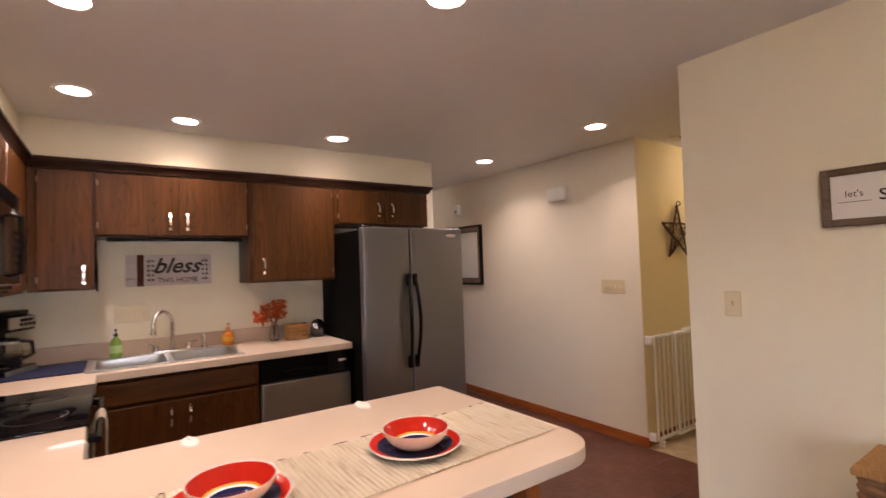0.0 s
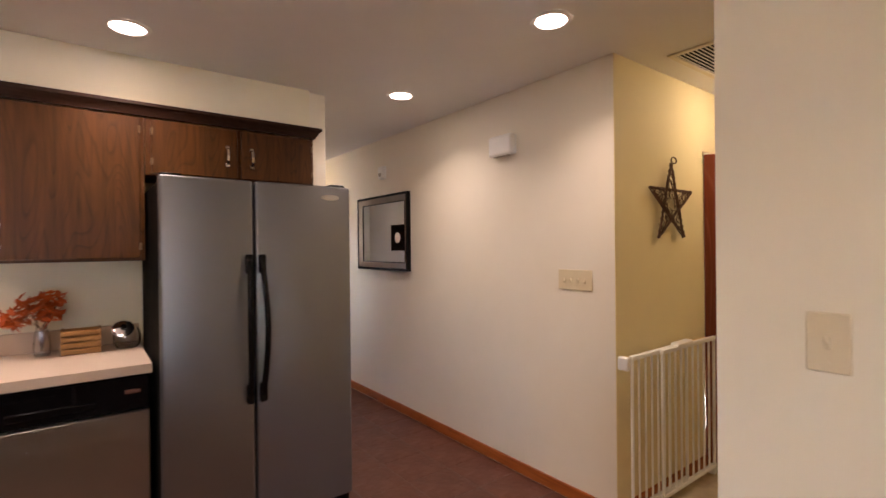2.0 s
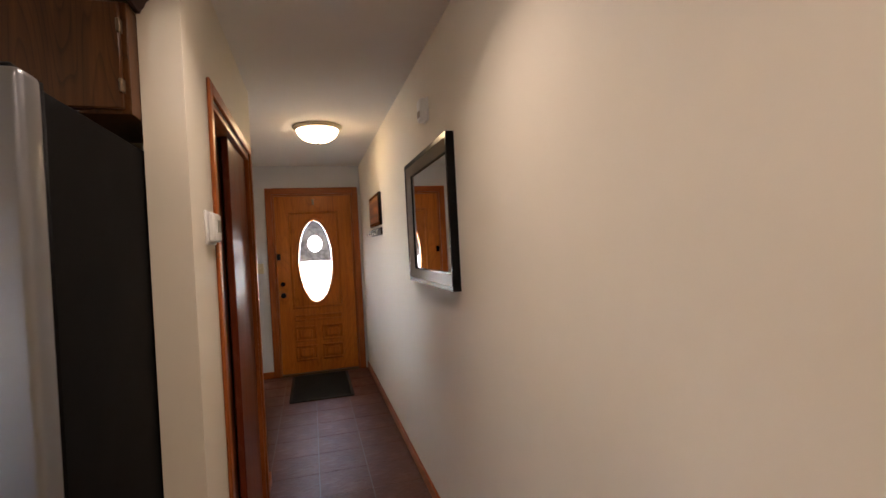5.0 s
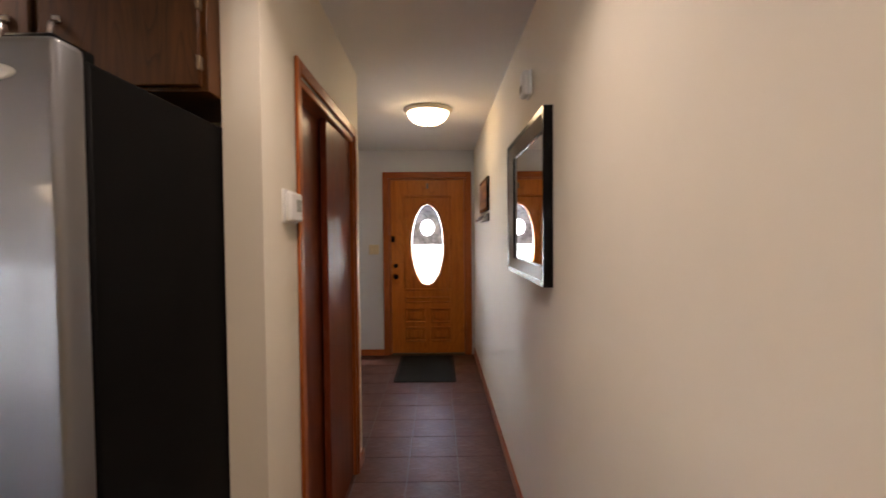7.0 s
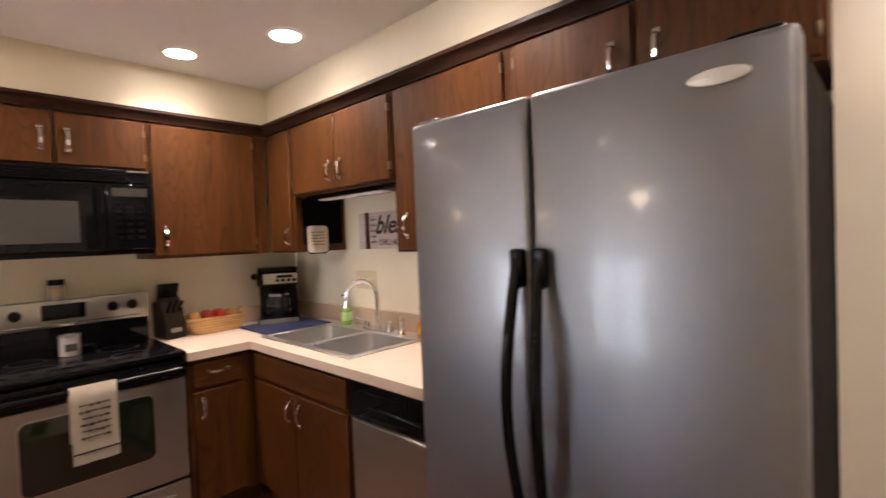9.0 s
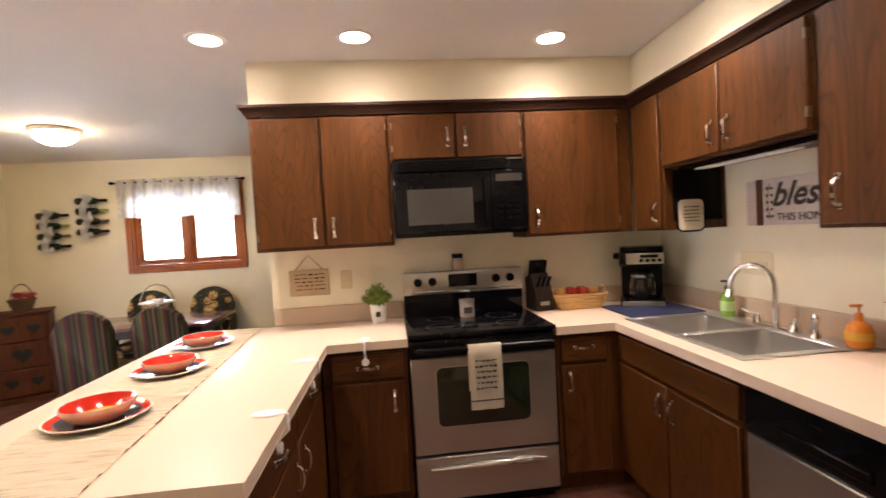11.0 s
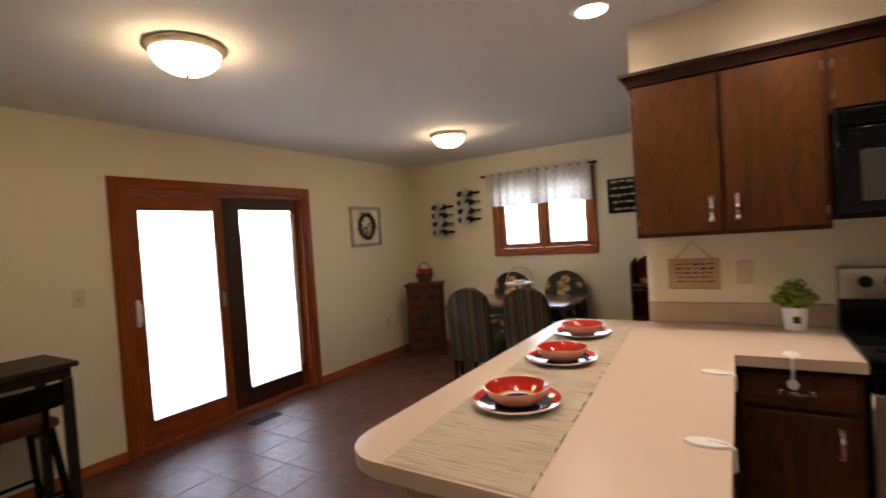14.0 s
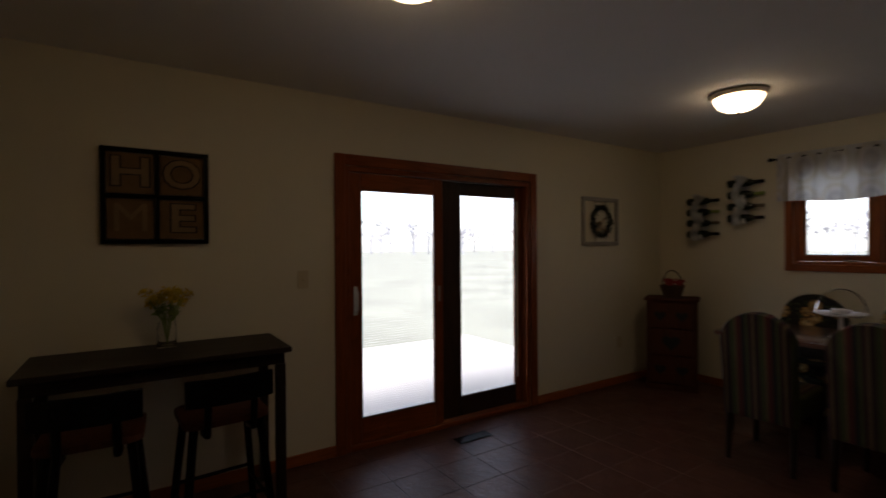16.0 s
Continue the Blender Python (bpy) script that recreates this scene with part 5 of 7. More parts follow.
# wall plates
def wall_plate(side, face, u, z, gang, label, toggles=True):
    w = facing(side, face)
    n = 0.035 + 0.023 * (gang - 1)
    nm = "light_switch" if toggles else "outlet_plate"
    t = thing(nm, w(u, 0, z), label, "light switch" if toggles else "outlet")
    part("plate", fbox(w, u - n, 0.0005, z - 0.057, u + n, 0.006, z + 0.057, 0.003), "ivory", t)
    for k in range(gang):
        uu = u + (k - (gang - 1) / 2) * 0.046
        if toggles:
            fbm = fbox(w, uu - 0.005, 0.005, z - 0.012, uu + 0.005, 0.012, z + 0.012, 0.002)
            fbox(w, uu - 0.004, 0.01, z + (0.0 if k % 2 else -0.012), uu + 0.004, 0.02, z + (0.012 if k % 2 else 0.0), 0.002, fbm)
            part("toggle", fbm, "ivory", t)
        else:
            for s in (-1, 1):
                part("socket", fbox(w, uu - 0.016, 0.005, z + s * 0.02 - 0.014, uu + 0.016, 0.0075, z + s * 0.02 + 0.014, 0.003), "ivory", t)
        for s in (-1, 1):
            part("screw", cyl(bmesh.new(), w(uu, 0.0055, z + s * 0.038), w(uu, 0.0072, z + s * 0.038), 0.003, seg=8), "ivory", t)
    return t


wall_plate("-y", YN, 0.64, 1.19, 4, "ivory four-gang switch plate above the sink")
wall_plate("+x", XK, 1.87, 1.17, 1, "ivory outlet plate on the kitchen wall", False)

# bless sign
def on_wall(side, face, u, z):
    """Pose that turns lettering in x and y to stand on a wall."""
    w = facing(side, face)
    rz = {"-y": 0, "+x": 90, "+y": 180, "-x": -90}[side]
    return Matrix.Translation(w(u, 0.0, z)) @ Matrix.Rotation(radians(rz), 4, "Z") @ Matrix.Rotation(radians(90), 4, "X")


by = YN - 0.003
t = thing("bless_sign", (0.88, YN, 1.42), "white plank sign lettered bless this home", "sign")
for k in range(4):
    part("plank", box(0.605, YN - 0.018, 1.378 + k * 0.0545, 1.14, YN - 0.002, 1.431 + k * 0.0545, bev=0.002), "signboard", t)
part("strip", box(0.67, YN - 0.021, 1.377, 0.71, YN - 0.0175, 1.597, bev=0.001), "brownwood", t, "brown wooden strip")
part("lettering", turned(letters("bless", 0.15, 0.001, 0.003, 0.4), on_wall("-y", YN - 0.0195, 0.91, 1.513)), "ink", t)
part("lettering", turned(letters("THIS HOME", 0.05, 0.001), on_wall("-y", YN - 0.0195, 0.92, 1.413)), "ink", t)
for s, ux in ((-1, 0.75), (1, 1.095)):
    bm = bmesh.new()
    tube(bm, [(ux, YN - 0.0195, 1.403), (ux + s * 0.015, YN - 0.0195, 1.493), (ux, YN - 0.0195, 1.573)], 0.0015, 5)
    for k in range(5):
        for q in (-1, 1):
            bx(bm, ux + q * 0.013 - 0.008, YN - 0.0205, 1.413 + k * 0.033, ux + q * 0.013 + 0.008, YN - 0.0185, 1.425 + k * 0.033, bev=0.001)
    part("laurel", bm, "ink", t)

# hanging plaque by the stove
t = thing("hanging_plaque", (XK, 1.65, 1.09), "tan wooden plaque hung by a ribbon", "sign")
part("board", box(XK + 0.002, 1.525, 1.085, XK + 0.014, 1.765, 1.245, bev=0.003), "tan", t)
part("ribbon", tube(bmesh.new(), [(XK + 0.006, 1.56, 1.243), (XK + 0.004, 1.645, 1.335), (XK + 0.006, 1.73, 1.243)], 0.0035, 6), "straw", t)
bm = scribble(bmesh.new(), -0.095, 0.095, 0.055, 0.010, 5, 9)
part("lettering", turned(bm, on_wall("+x", XK + 0.0145, 1.645, 1.165)), "twig", t)

# pot holder on the side of the corner cabinet
t = thing("pot_holder", (0.445, 3.72, 1.5), "cream pot holder with black edge hung under the cabinet", "pot holder")
part("board", box(0.4405, 3.655, 1.42, 0.446, 3.93, 1.69), "blackmatte", t)
pad_pose = on_wall("+x", 0.4465, 3.745, 1.45)
part("pad", turned(prism(bmesh.new(), rounded(-0.075, -0.085, 0.075, 0.085, (0.03,) * 4), 0, 0.008, 0.003), pad_pose), "cloth", t)
part("binding", turned(tube(bmesh.new(), [(x, y, 0.004) for x, y in rounded(-0.075, -0.085, 0.075, 0.085, (0.03,) * 4)], 0.006, 6, closed=True), pad_pose), "black", t)
part("loop", turned(tube(bmesh.new(), [(-0.012, 0.085, 0.004), (-0.014, 0.115, 0.004), (0.014, 0.115, 0.004), (0.012, 0.085, 0.004)], 0.003, 6), pad_pose), "black", t)
part("lettering", turned(scribble(bmesh.new(), -0.045, 0.045, 0.045, 0.008, 5, 12), pad_pose @ Matrix.Translation((0, 0, 0.0085))), "ink", t)

# ---- sliding door ----
CT = 0.075
t = structure("door_1", bmesh.new(), "slider", "red fir sliding patio door with glass panels", "door")


def piece(name, parent, b, mat, label="", bev=0.004):
    return part(name, box(*b, bev=bev), mat, parent, label)


for b, m in (((SX0 - CT, YS, 0, SX0, YS + 0.02, SZ + CT), "slider"), ((SX1, YS, 0, SX1 + CT, YS + 0.02, SZ + CT), "slider"), ((SX0, YS, SZ, SX1, YS + 0.02, SZ + CT), "sliderx")):
    piece("casing", t, (b[0], b[1] + 0.001, b[2], b[3], b[4], b[5]), m)
for b, m in (((SX0, YS - 0.14, 0, SX0 + 0.035, YS + 0.006, SZ), "slider"), ((SX1 - 0.035, YS - 0.14, 0, SX1, YS + 0.006, SZ), "slider"), ((SX0 + 0.035, YS - 0.14, SZ - 0.04, SX1 - 0.035, YS + 0.006, SZ), "sliderx"), ((SX0 + 0.035, YS - 0.14, 0, SX1 - 0.035, YS + 0.012, 0.035), "sliderx")):
    piece("jamb", t, b, m)


def door_panel(x0, x1, gx0, gx1, gz0, gz1, y, mats, label):
    """One glazed leaf; mats: the stile at x0, the stile at x1, the rails."""
    p = part("panel", box(gx1, y - 0.02, 0.036, x1, y + 0.02, SZ - 0.042, bev=0.004), mats[1], t, label)
    part("stile", box(x0, y - 0.02, 0.036, gx0, y + 0.02, SZ - 0.042, bev=0.004), mats[0], p)
    part("rail", box(gx0, y - 0.02, 0.036, gx1, y + 0.02, gz0, bev=0.004), mats[2], p)
    part("rail", box(gx0, y - 0.02, gz1, gx1, y + 0.02, SZ - 0.042, bev=0.004), mats[2], p)
    bm = bmesh.new()
    for q in ((gx0, gz0, gx0 + 0.007, gz1), (gx1 - 0.007, gz0, gx1, gz1), (gx0 + 0.007, gz0, gx1 - 0.007, gz0 + 0.007), (gx0 + 0.007, gz1 - 0.007, gx1 - 0.007, gz1)):
        bx(bm, q[0], y + 0.004, q[1], q[2], y + 0.022, q[3], bev=0.002)
    part("glazing_bead", bm, "screenframe", p)
    g = part("pane", box(gx0 - 0.005, y - 0.006, gz0 - 0.005, gx1 + 0.005, y - 0.002, gz1 + 0.005), "glass", p, "clear glass pane")
    g.visible_shadow = False
    bm = bmesh.new()
    n = int((gz1 - gz0) / 0.017)
    for k in range(n):
        z = gz0 + 0.01 + k * (gz1 - gz0 - 0.02) / n
        v = [bm.verts.new(q) for q in ((gx0 + 0.004, y + 0.003, z), (gx1 - 0.004, y + 0.003, z), (gx1 - 0.004, y + 0.010, z + 0.0008), (gx0 + 0.004, y + 0.010, z + 0.0008))]
        bm.faces.new(v)
    bmesh.ops.solidify(bm, geom=bm.faces, thickness=0.0006)
    s = part("blind", bm, "white", p, "fine white blind slats")
    s["kind"] = "stuff"
    return p


pl = door_panel(0.128, 0.896, 0.2, 0.808, 0.205, 1.80, YS - 0.035, ("slider", "slider", "sliderx"), "red fir door panel")
pr = door_panel(-0.732, 0.126, -0.666, -0.07, 0.185, 1.82, YS - 0.085, ("slider", "screenframe", "screenframe"), "dark stained door panel")
part("weather_strip", box(-0.682, YS - 0.066, 0.26, -0.67, YS - 0.058, 1.79, bev=0.002), "white", pr, "white plastic weather strip")
bm = box(0.838, YS - 0.016, 0.93, 0.866, YS - 0.008, 1.13, bev=0.003)
tube(bm, [(0.852, YS - 0.01, 0.95), (0.852, YS + 0.02, 0.97), (0.852, YS + 0.02, 1.09), (0.852, YS - 0.01, 1.11)], 0.008, 8)
part("handle", bm, "white", pl, "white door pull")
bm = box(0.155, YS - 0.016, 0.98, 0.175, YS - 0.006, 1.1, bev=0.003)
part("latch", bm, "steel", pl)

# ---- dining window ----
t = structure("window_1", bmesh.new(), "trim", "orange oak casement window with two panes", "window")
CW = 0.06
for b, m in (((WY0 - CW, WZ0 - CW, WY0, WZ1 + CW), "trim"), ((WY1, WZ0 - CW, WY1 + CW, WZ1 + CW), "trim"), ((WY0, WZ1, WY1, WZ1 + CW), "trimy"), ((WY0, WZ0 - CW, WY1, WZ0), "trimy")):
    piece("casing", t, (XW + 0.001, b[0], b[1], XW + 0.02, b[2], b[3]), m)
for y0, y1 in ((WY0, WY0 + 0.025), (WY1 - 0.025, WY1), (-0.097, -0.057)):
    piece("jamb", t, (XW - 0.14, y0, WZ0, XW + 0.004, y1, WZ1), "trim")
piece("head", t, (XW - 0.14, WY0 + 0.025, WZ1 - 0.025, XW + 0.004, WY1 - 0.025, WZ1), "trimy")
piece("window_sill", t, (XW - 0.14, WY0 + 0.025, WZ0, XW + 0.01, -0.097, WZ0 + 0.025), "trimy")
piece("window_sill", t, (XW - 0.14, -0.057, WZ0, XW + 0.01, WY1 - 0.025, WZ0 + 0.025), "trimy")
for y0, y1 in ((WY0 + 0.027, -0.099), (-0.055, WY1 - 0.027)):
    z0, z1 = WZ0 + 0.027, WZ1 - 0.027
    s = part("sash", box(XW - 0.075, y0, z0, XW - 0.035, y0 + 0.045, z1, bev=0.003), "trim", t)
    part("sash_stile", box(XW - 0.075, y1 - 0.045, z0, XW - 0.035, y1, z1, bev=0.003), "trim", s)
    part("sash_rail", box(XW - 0.075, y0 + 0.045, z0, XW - 0.035, y1 - 0.045, z0 + 0.045, bev=0.003), "trimy", s)
    part("sash_rail", box(XW - 0.075, y0 + 0.045, z1 - 0.045, XW - 0.035, y1 - 0.045, z1, bev=0.003), "trimy", s)
    bm = bmesh.new()
    for q in ((y0 + 0.045, z0 + 0.045, y0 + 0.055, z1 - 0.045), (y1 - 0.055, z0 + 0.045, y1 - 0.045, z1 - 0.045), (y0 + 0.055, z0 + 0.045, y1 - 0.055, z0 + 0.055)):
        bx(bm, XW - 0.07, q[0], q[1], XW - 0.045, q[2], q[3])
    part("gasket", bm, "black", s)
    g = part("pane", box(XW - 0.062, y0 + 0.04, z0 + 0.04, XW - 0.058, y1 - 0.04, z1 - 0.04), "glass", s, "clear glass pane")
    g.visible_shadow = False
    part("crank", box(XW - 0.03, y1 - 0.2, z0 - 0.002, XW + 0.0, y1 - 0.1, z0 + 0.012, bev=0.004), "bronze", s)

# curtain rod and valance
VX = XW + 0.07
t = thing("curtain_rod", (VX, -0.12, 2.155), "black curtain rod with ball finials", "curtain rod")
part("rod", cyl(bmesh.new(), (VX, -0.78, 2.155), (VX, 0.57, 2.155), 0.008), "black", t)
for y in (-0.79, 0.58):
    part("finial", turned(lathe(bmesh.new(), [(0, -0.02), (0.014, -0.016), (0.018, 0), (0.014, 0.016), (0, 0.02)], (0, 0, 0), 14), Matrix.Translation((VX, y, 2.155)) @ Matrix.Rotation(radians(90), 4, "X")), "black", t)
for y in (-0.75, 0.54):
    part("bracket", box(XW + 0.001, y - 0.008, 2.145, VX, y + 0.008, 2.16, bev=0.002), "black", t)
t = thing("window_valance", (VX, -0.1, 1.76), "white valance with a grey medallion pattern", "curtain")
bm = bmesh.new()
cols = []
NC = 110
for k in range(NC + 1):
    y = -0.735 + 1.265 * k / NC
    col = []
    for j in range(9):
        g = j / 8
        fold = 0.014 * math.sin(k * 0.62) * (0.5 + 0.6 * g) + 0.006 * math.sin(k * 1.37 + 2 * g)
        dip = 0.012 * math.sin(k * 0.09 + 1) * g
        col.append(bm.verts.new((VX + 0.012 + fold, y, 2.19 - 0.425 * g + dip)))
    cols.append(col)
for a, b in zip(cols, cols[1:]):
    for j in range(8):
        bm.faces.new((a[j], a[j + 1], b[j + 1], b[j]))
part("cloth", bm, "valance", t)

# ---- dining table and chairs ----
t = thing("dining_table", (-1.95, -0.13, 0), "dark reddish wooden dining table with a glossy top", "dining table")
TX0, TX1, TY0, TY1 = -2.37, -1.56, -0.75, 0.50
part("tabletop", prism(bmesh.new(), rounded(TX0, TY0, TX1, TY1, (0.04,) * 4), 0.722, 0.75, 0.006), "tablewood", t)
part("apron", box(TX0 + 0.08, TY0 + 0.08, 0.64, TX1 - 0.08, TY1 - 0.08, 0.721, bev=0.003), "darkwood", t)
for x in (TX0 + 0.09, TX1 - 0.09):
    for y in (TY0 + 0.09, TY1 - 0.09):
        part("leg", lathe(bmesh.new(), [(0, 0), (0.02, 0), (0.026, 0.05), (0.022, 0.2), (0.034, 0.45), (0.026, 0.56), (0.04, 0.6), (0.04, 0.66), (0, 0.66)], (x, y, 0), 14), "darkwood", t)


def arch(w, z0, z1, r):
    """An upright outline in width and height with a rounded top."""
    pts = [(-w, z0), (w, z0), (w, z1 - r)]
    for k in range(1, 16):
        a = math.pi * k / 16
        pts.append((w * math.cos(a), z1 - r + r * math.sin(a)))
    return pts + [(-w, z1 - r)]


def parsons_chair():
    t = thing("striped_chair", (0, 0, 0), "upholstered dining chair in dark multicoloured stripes", "dining chair", "striped dining chairs")
    bm = bmesh.new()
    prism(bm, arch(0.203, 0.30, 0.975, 0.17), -0.045, 0.045, 0.016)
    turned(bm, Matrix.Translation((0.20, 0, 0)) @ Matrix.Rotation(radians(90), 4, "Z") @ Matrix.Rotation(radians(90), 4, "X"))
    turned(bm, Matrix.Translation((0.2, 0, 0.3)) @ Matrix.Rotation(radians(5), 4, "Y") @ Matrix.Translation((-0.2, 0, -0.3)))
    part("backrest", bm, "stripes", t)
    part("seat", box(-0.25, -0.215, 0.33, 0.16, 0.215, 0.48, bev=0.03, seg=3), "stripes", t)
    for x, k in ((0.2, 0.03), (-0.22, 0)):
        for y in (-0.18, 0.18):
            bm = bmesh.new()
            cyl(bm, (x + k, y, 0), (x, y, 0.335), 0.017, 0.026, 4)
            part("leg", bm, "darkwood", t)
    return t


def floral_chair():
    t = thing("floral_chair", (0, 0, 0), "dining chair with a round black floral cover", "dining chair", "floral dining chairs")
    bm = bmesh.new()
    prism(bm, arch(0.225, 0.42, 0.985, 0.2), -0.04, 0.04, 0.016)
    turned(bm, Matrix.Translation((0.19, 0, 0)) @ Matrix.Rotation(radians(90), 4, "Z") @ Matrix.Rotation(radians(90), 4, "X"))
    part("backrest", bm, "floral", t)
    part("seat", box(-0.25, -0.21, 0.40, 0.16, 0.21, 0.48, bev=0.025, seg=3), "floral", t)
    bm = box(-0.24, -0.2, 0.1, 0.2, 0.2, 0.40, bev=0.01)
    part("skirt", bm, "floral", t)
    for x in (-0.2, 0.17):
        for y in (-0.17, 0.17):
            part("leg", cyl(bmesh.new(), (x, y, 0), (x, y, 0.12), 0.018, 0.022, 8), "darkwood", t)
    return t


c = parsons_chair()
c.matrix_basis = pose(-1.375, -0.265, 0, 0, 0, 3)
copy_thing(c, pose(-1.395, 0.31, 0, 0, 0, -3))
c = floral_chair()
c.matrix_basis = pose(-2.40, -0.45, 0, 0, 0, 180)
copy_thing(c, pose(-2.40, 0.19, 0, 0, 0, 180))

# glass cake stand
kx, ky = -1.95, -0.08
t = thing("tiered_stand", (kx, ky, 0.75), "white tiered serving stand with a wire handle", "serving stand")
part("foot", lathe(bmesh.new(), [(0, 0), (0.07, 0), (0.06, 0.012), (0.014, 0.03), (0.012, 0.15), (0, 0.15)], (kx, ky, 0.75), 24), "glazewhite", t)
part("plate", lathe(bmesh.new(), [(0, 0.15), (0.12, 0.155), (0.155, 0.168), (0.155, 0.174), (0.12, 0.163), (0, 0.158)], (kx, ky, 0.75), 36), "glazewhite", t)
part("bowl", lathe(bmesh.new(), [(0, 0.17), (0.05, 0.172), (0.06, 0.2), (0.055, 0.2), (0.03, 0.18), (0, 0.18)], (kx, ky, 0.75), 24), "glazewhite", t)
part("handle", tube(bmesh.new(), [(kx - 0.06 * math.cos(math.pi * k / 14), ky + 0.125 * math.cos(math.pi * k / 14), 0.92 + 0.17 * math.sin(math.pi * k / 14)) for k in range(15)], 0.004, 6), "chrome", t)

# ---- heart cabinet in the corner ----
HX0, HX1, HY0, HY1 = -2.50, -2.18, -1.755, -1.315
t = thing("heart_cabinet", ((HX0 + HX1) / 2, (HY0 + HY1) / 2, 0), "brown wooden bin cabinet with heart cut-outs", "cabinet")
t.rotation_euler.z = radians(27)
part("body", box(HX0, HY0, 0.03, HX1, HY1, 0.86, bev=0.004), "brownwood", t)
part("top", box(HX0 - 0.005, HY0 - 0.02, 0.86, HX1 + 0.02, HY1 + 0.02, 0.885, bev=0.006), "brownwood", t)
part("plinth", box(HX0 + 0.01, HY0 - 0.008, 0, HX1 + 0.01, HY1 + 0.008, 0.05, bev=0.004), "brownwood", t)


def heart(s):
    return [(s * 16 * math.sin(a) ** 3 / 17, s * (13 * math.cos(a) - 5 * math.cos(2 * a) - 2 * math.cos(3 * a) - math.cos(4 * a)) / 17) for a in [2 * math.pi * k / 32 for k in range(32)]][::-1]


for k, (z0, z1) in enumerate(((0.07, 0.33), (0.34, 0.59), (0.60, 0.84))):
    d = part("bin_door", box(HX1 + 0.001, HY0 + 0.025, z0, HX1 + 0.02, HY1 - 0.025, z1, bev=0.005), "brownwood", t)
    for y, s in (((-1.535, 0.085),) if k == 1 else ((-1.63, 0.055), (-1.44, 0.055))):
        # no hole is cut: a black plate stands for the shade inside
        bm = prism(bmesh.new(), heart(s), 0, 0.002)
        part("heart_opening", turned(bm, on_wall("+x", HX1 + 0.0195, y, (z0 + z1) / 2)), "rubber", d, "black heart plate painted as the shade in a cut-out")
    part("knob", turned(lathe(bmesh.new(), [(0.008, 0), (0.012, 0.014), (0, 0.02)], (0, 0, 0), 12), on_wall("+x", HX1 + 0.02, -1.535, z1 - 0.03)), "brownwood", d)

fx, fy = -2.34, -1.535
t = thing("flower_basket", (fx, fy, 0.885), "dark wicker basket of red flowers on the cabinet", "basket")
bm = bmesh.new()
for k in range(7):
    r = 0.07 + 0.006 * k
    tube(bm, [(fx + r * math.cos(a), fy + r * math.sin(a), 0.893 + 0.017 * k + 0.003 * math.sin(9 * a + k * 3)) for a in [2 * math.pi * q / 24 for q in range(24)]], 0.0095, 6, closed=True)
part("weave", bm, "twig", t)
part("bottom", lathe(bmesh.new(), [(0, 0.0), (0.075, 0), (0.1, 0.11), (0, 0.11)], (fx, fy, 0.886), 20), "twig", t)
part("handle", tube(bmesh.new(), [(fx, fy + 0.105 * math.cos(math.pi * k / 14), 0.98 + 0.17 * math.sin(math.pi * k / 14)) for k in range(15)], 0.006, 6), "twig", t)
bm = bmesh.new()
for k in range(9):
    leaf_clump(bm, (fx + rnd.uniform(-0.07, 0.07), fy + rnd.uniform(-0.08, 0.08), 1.02 + rnd.uniform(0, 0.03)), 0.035, 32, 0.02, rnd)
part("flower_cluster", bm, "redpetal", t, "deep red flowers")


# ---- wine racks ----
def wine_rack(y, zt):
    t = thing("wine_rack", (XW + 0.06, y, zt - 0.44), "wavy silver wall rack holding four wine bottles", "wine rack", "wine racks")
    for s in (-1, 1):
        pts = []
        for k in range(33):
            a = k / 32 * 2 * 2 * math.pi + (0 if s > 0 else math.pi)
            pts.append((XW + 0.062 + 0.048 * math.cos(a), y + s * 0.03 + 0.01 * math.sin(a), zt - 0.44 * k / 32))
        part("wave_band", tube(bmesh.new(), pts, 0.019, 8), "racksilver", t)
    bm = bmesh.new()
    ribbon = []
    for k in range(49):
        a = k / 48
        x = XW + 0.108 + 0.01 * math.cos(a * 8 * math.pi)
        shift = 0.022 * math.sin(a * 4 * math.pi)
        ribbon.append([bm.verts.new((x, y + shift + v, zt + 0.015 - 0.47 * a)) for v in (-0.055, -0.018, 0.018)])
    for p, q in zip(ribbon, ribbon[1:]):
        for i in range(2):
            bm.faces.new((p[i], p[i + 1], q[i + 1], q[i]))
    bmesh.ops.solidify(bm, geom=bm.faces, thickness=0.004)
    part("front_band", bm, "racksilver", t, "wavy silver front band")
    part("spine", box(XW + 0.001, y - 0.03, zt - 0.44, XW + 0.008, y + 0.03, zt, bev=0.002), "sinksteel", t)
    for k in range(4):
        z = zt - 0.055 - 0.11 * k
        b = thing("wine_bottle", (XW + 0.055, y, z), "dark green wine bottle lying in the rack", "bottle", "wine bottles")
        prof = [(0, 0), (0.034, 0.0), (0.037, 0.008), (0.037, 0.17), (0.03, 0.2), (0.015, 0.225), (0.014, 0.29), (0.0155, 0.292), (0.0155, 0.305), (0, 0.305)]
        mm = Matrix.Translation((XW + 0.058, y - 0.12, z)) @ Matrix.Rotation(radians(-90), 4, "X")
        part("bottle", turned(lathe(bmesh.new(), prof, (0, 0, 0), 18), mm), "bottleglass", b)
        part("capsule", turned(lathe(bmesh.new(), [(0.0148, 0.235), (0.016, 0.235), (0.0165, 0.307), (0, 0.308)], (0, 0, 0), 14), mm), ("black", "leaf", "bronze", "black")[k], b)


wine_rack(-1.43, 1.895)
wine_rack(-1.035, 2.035)

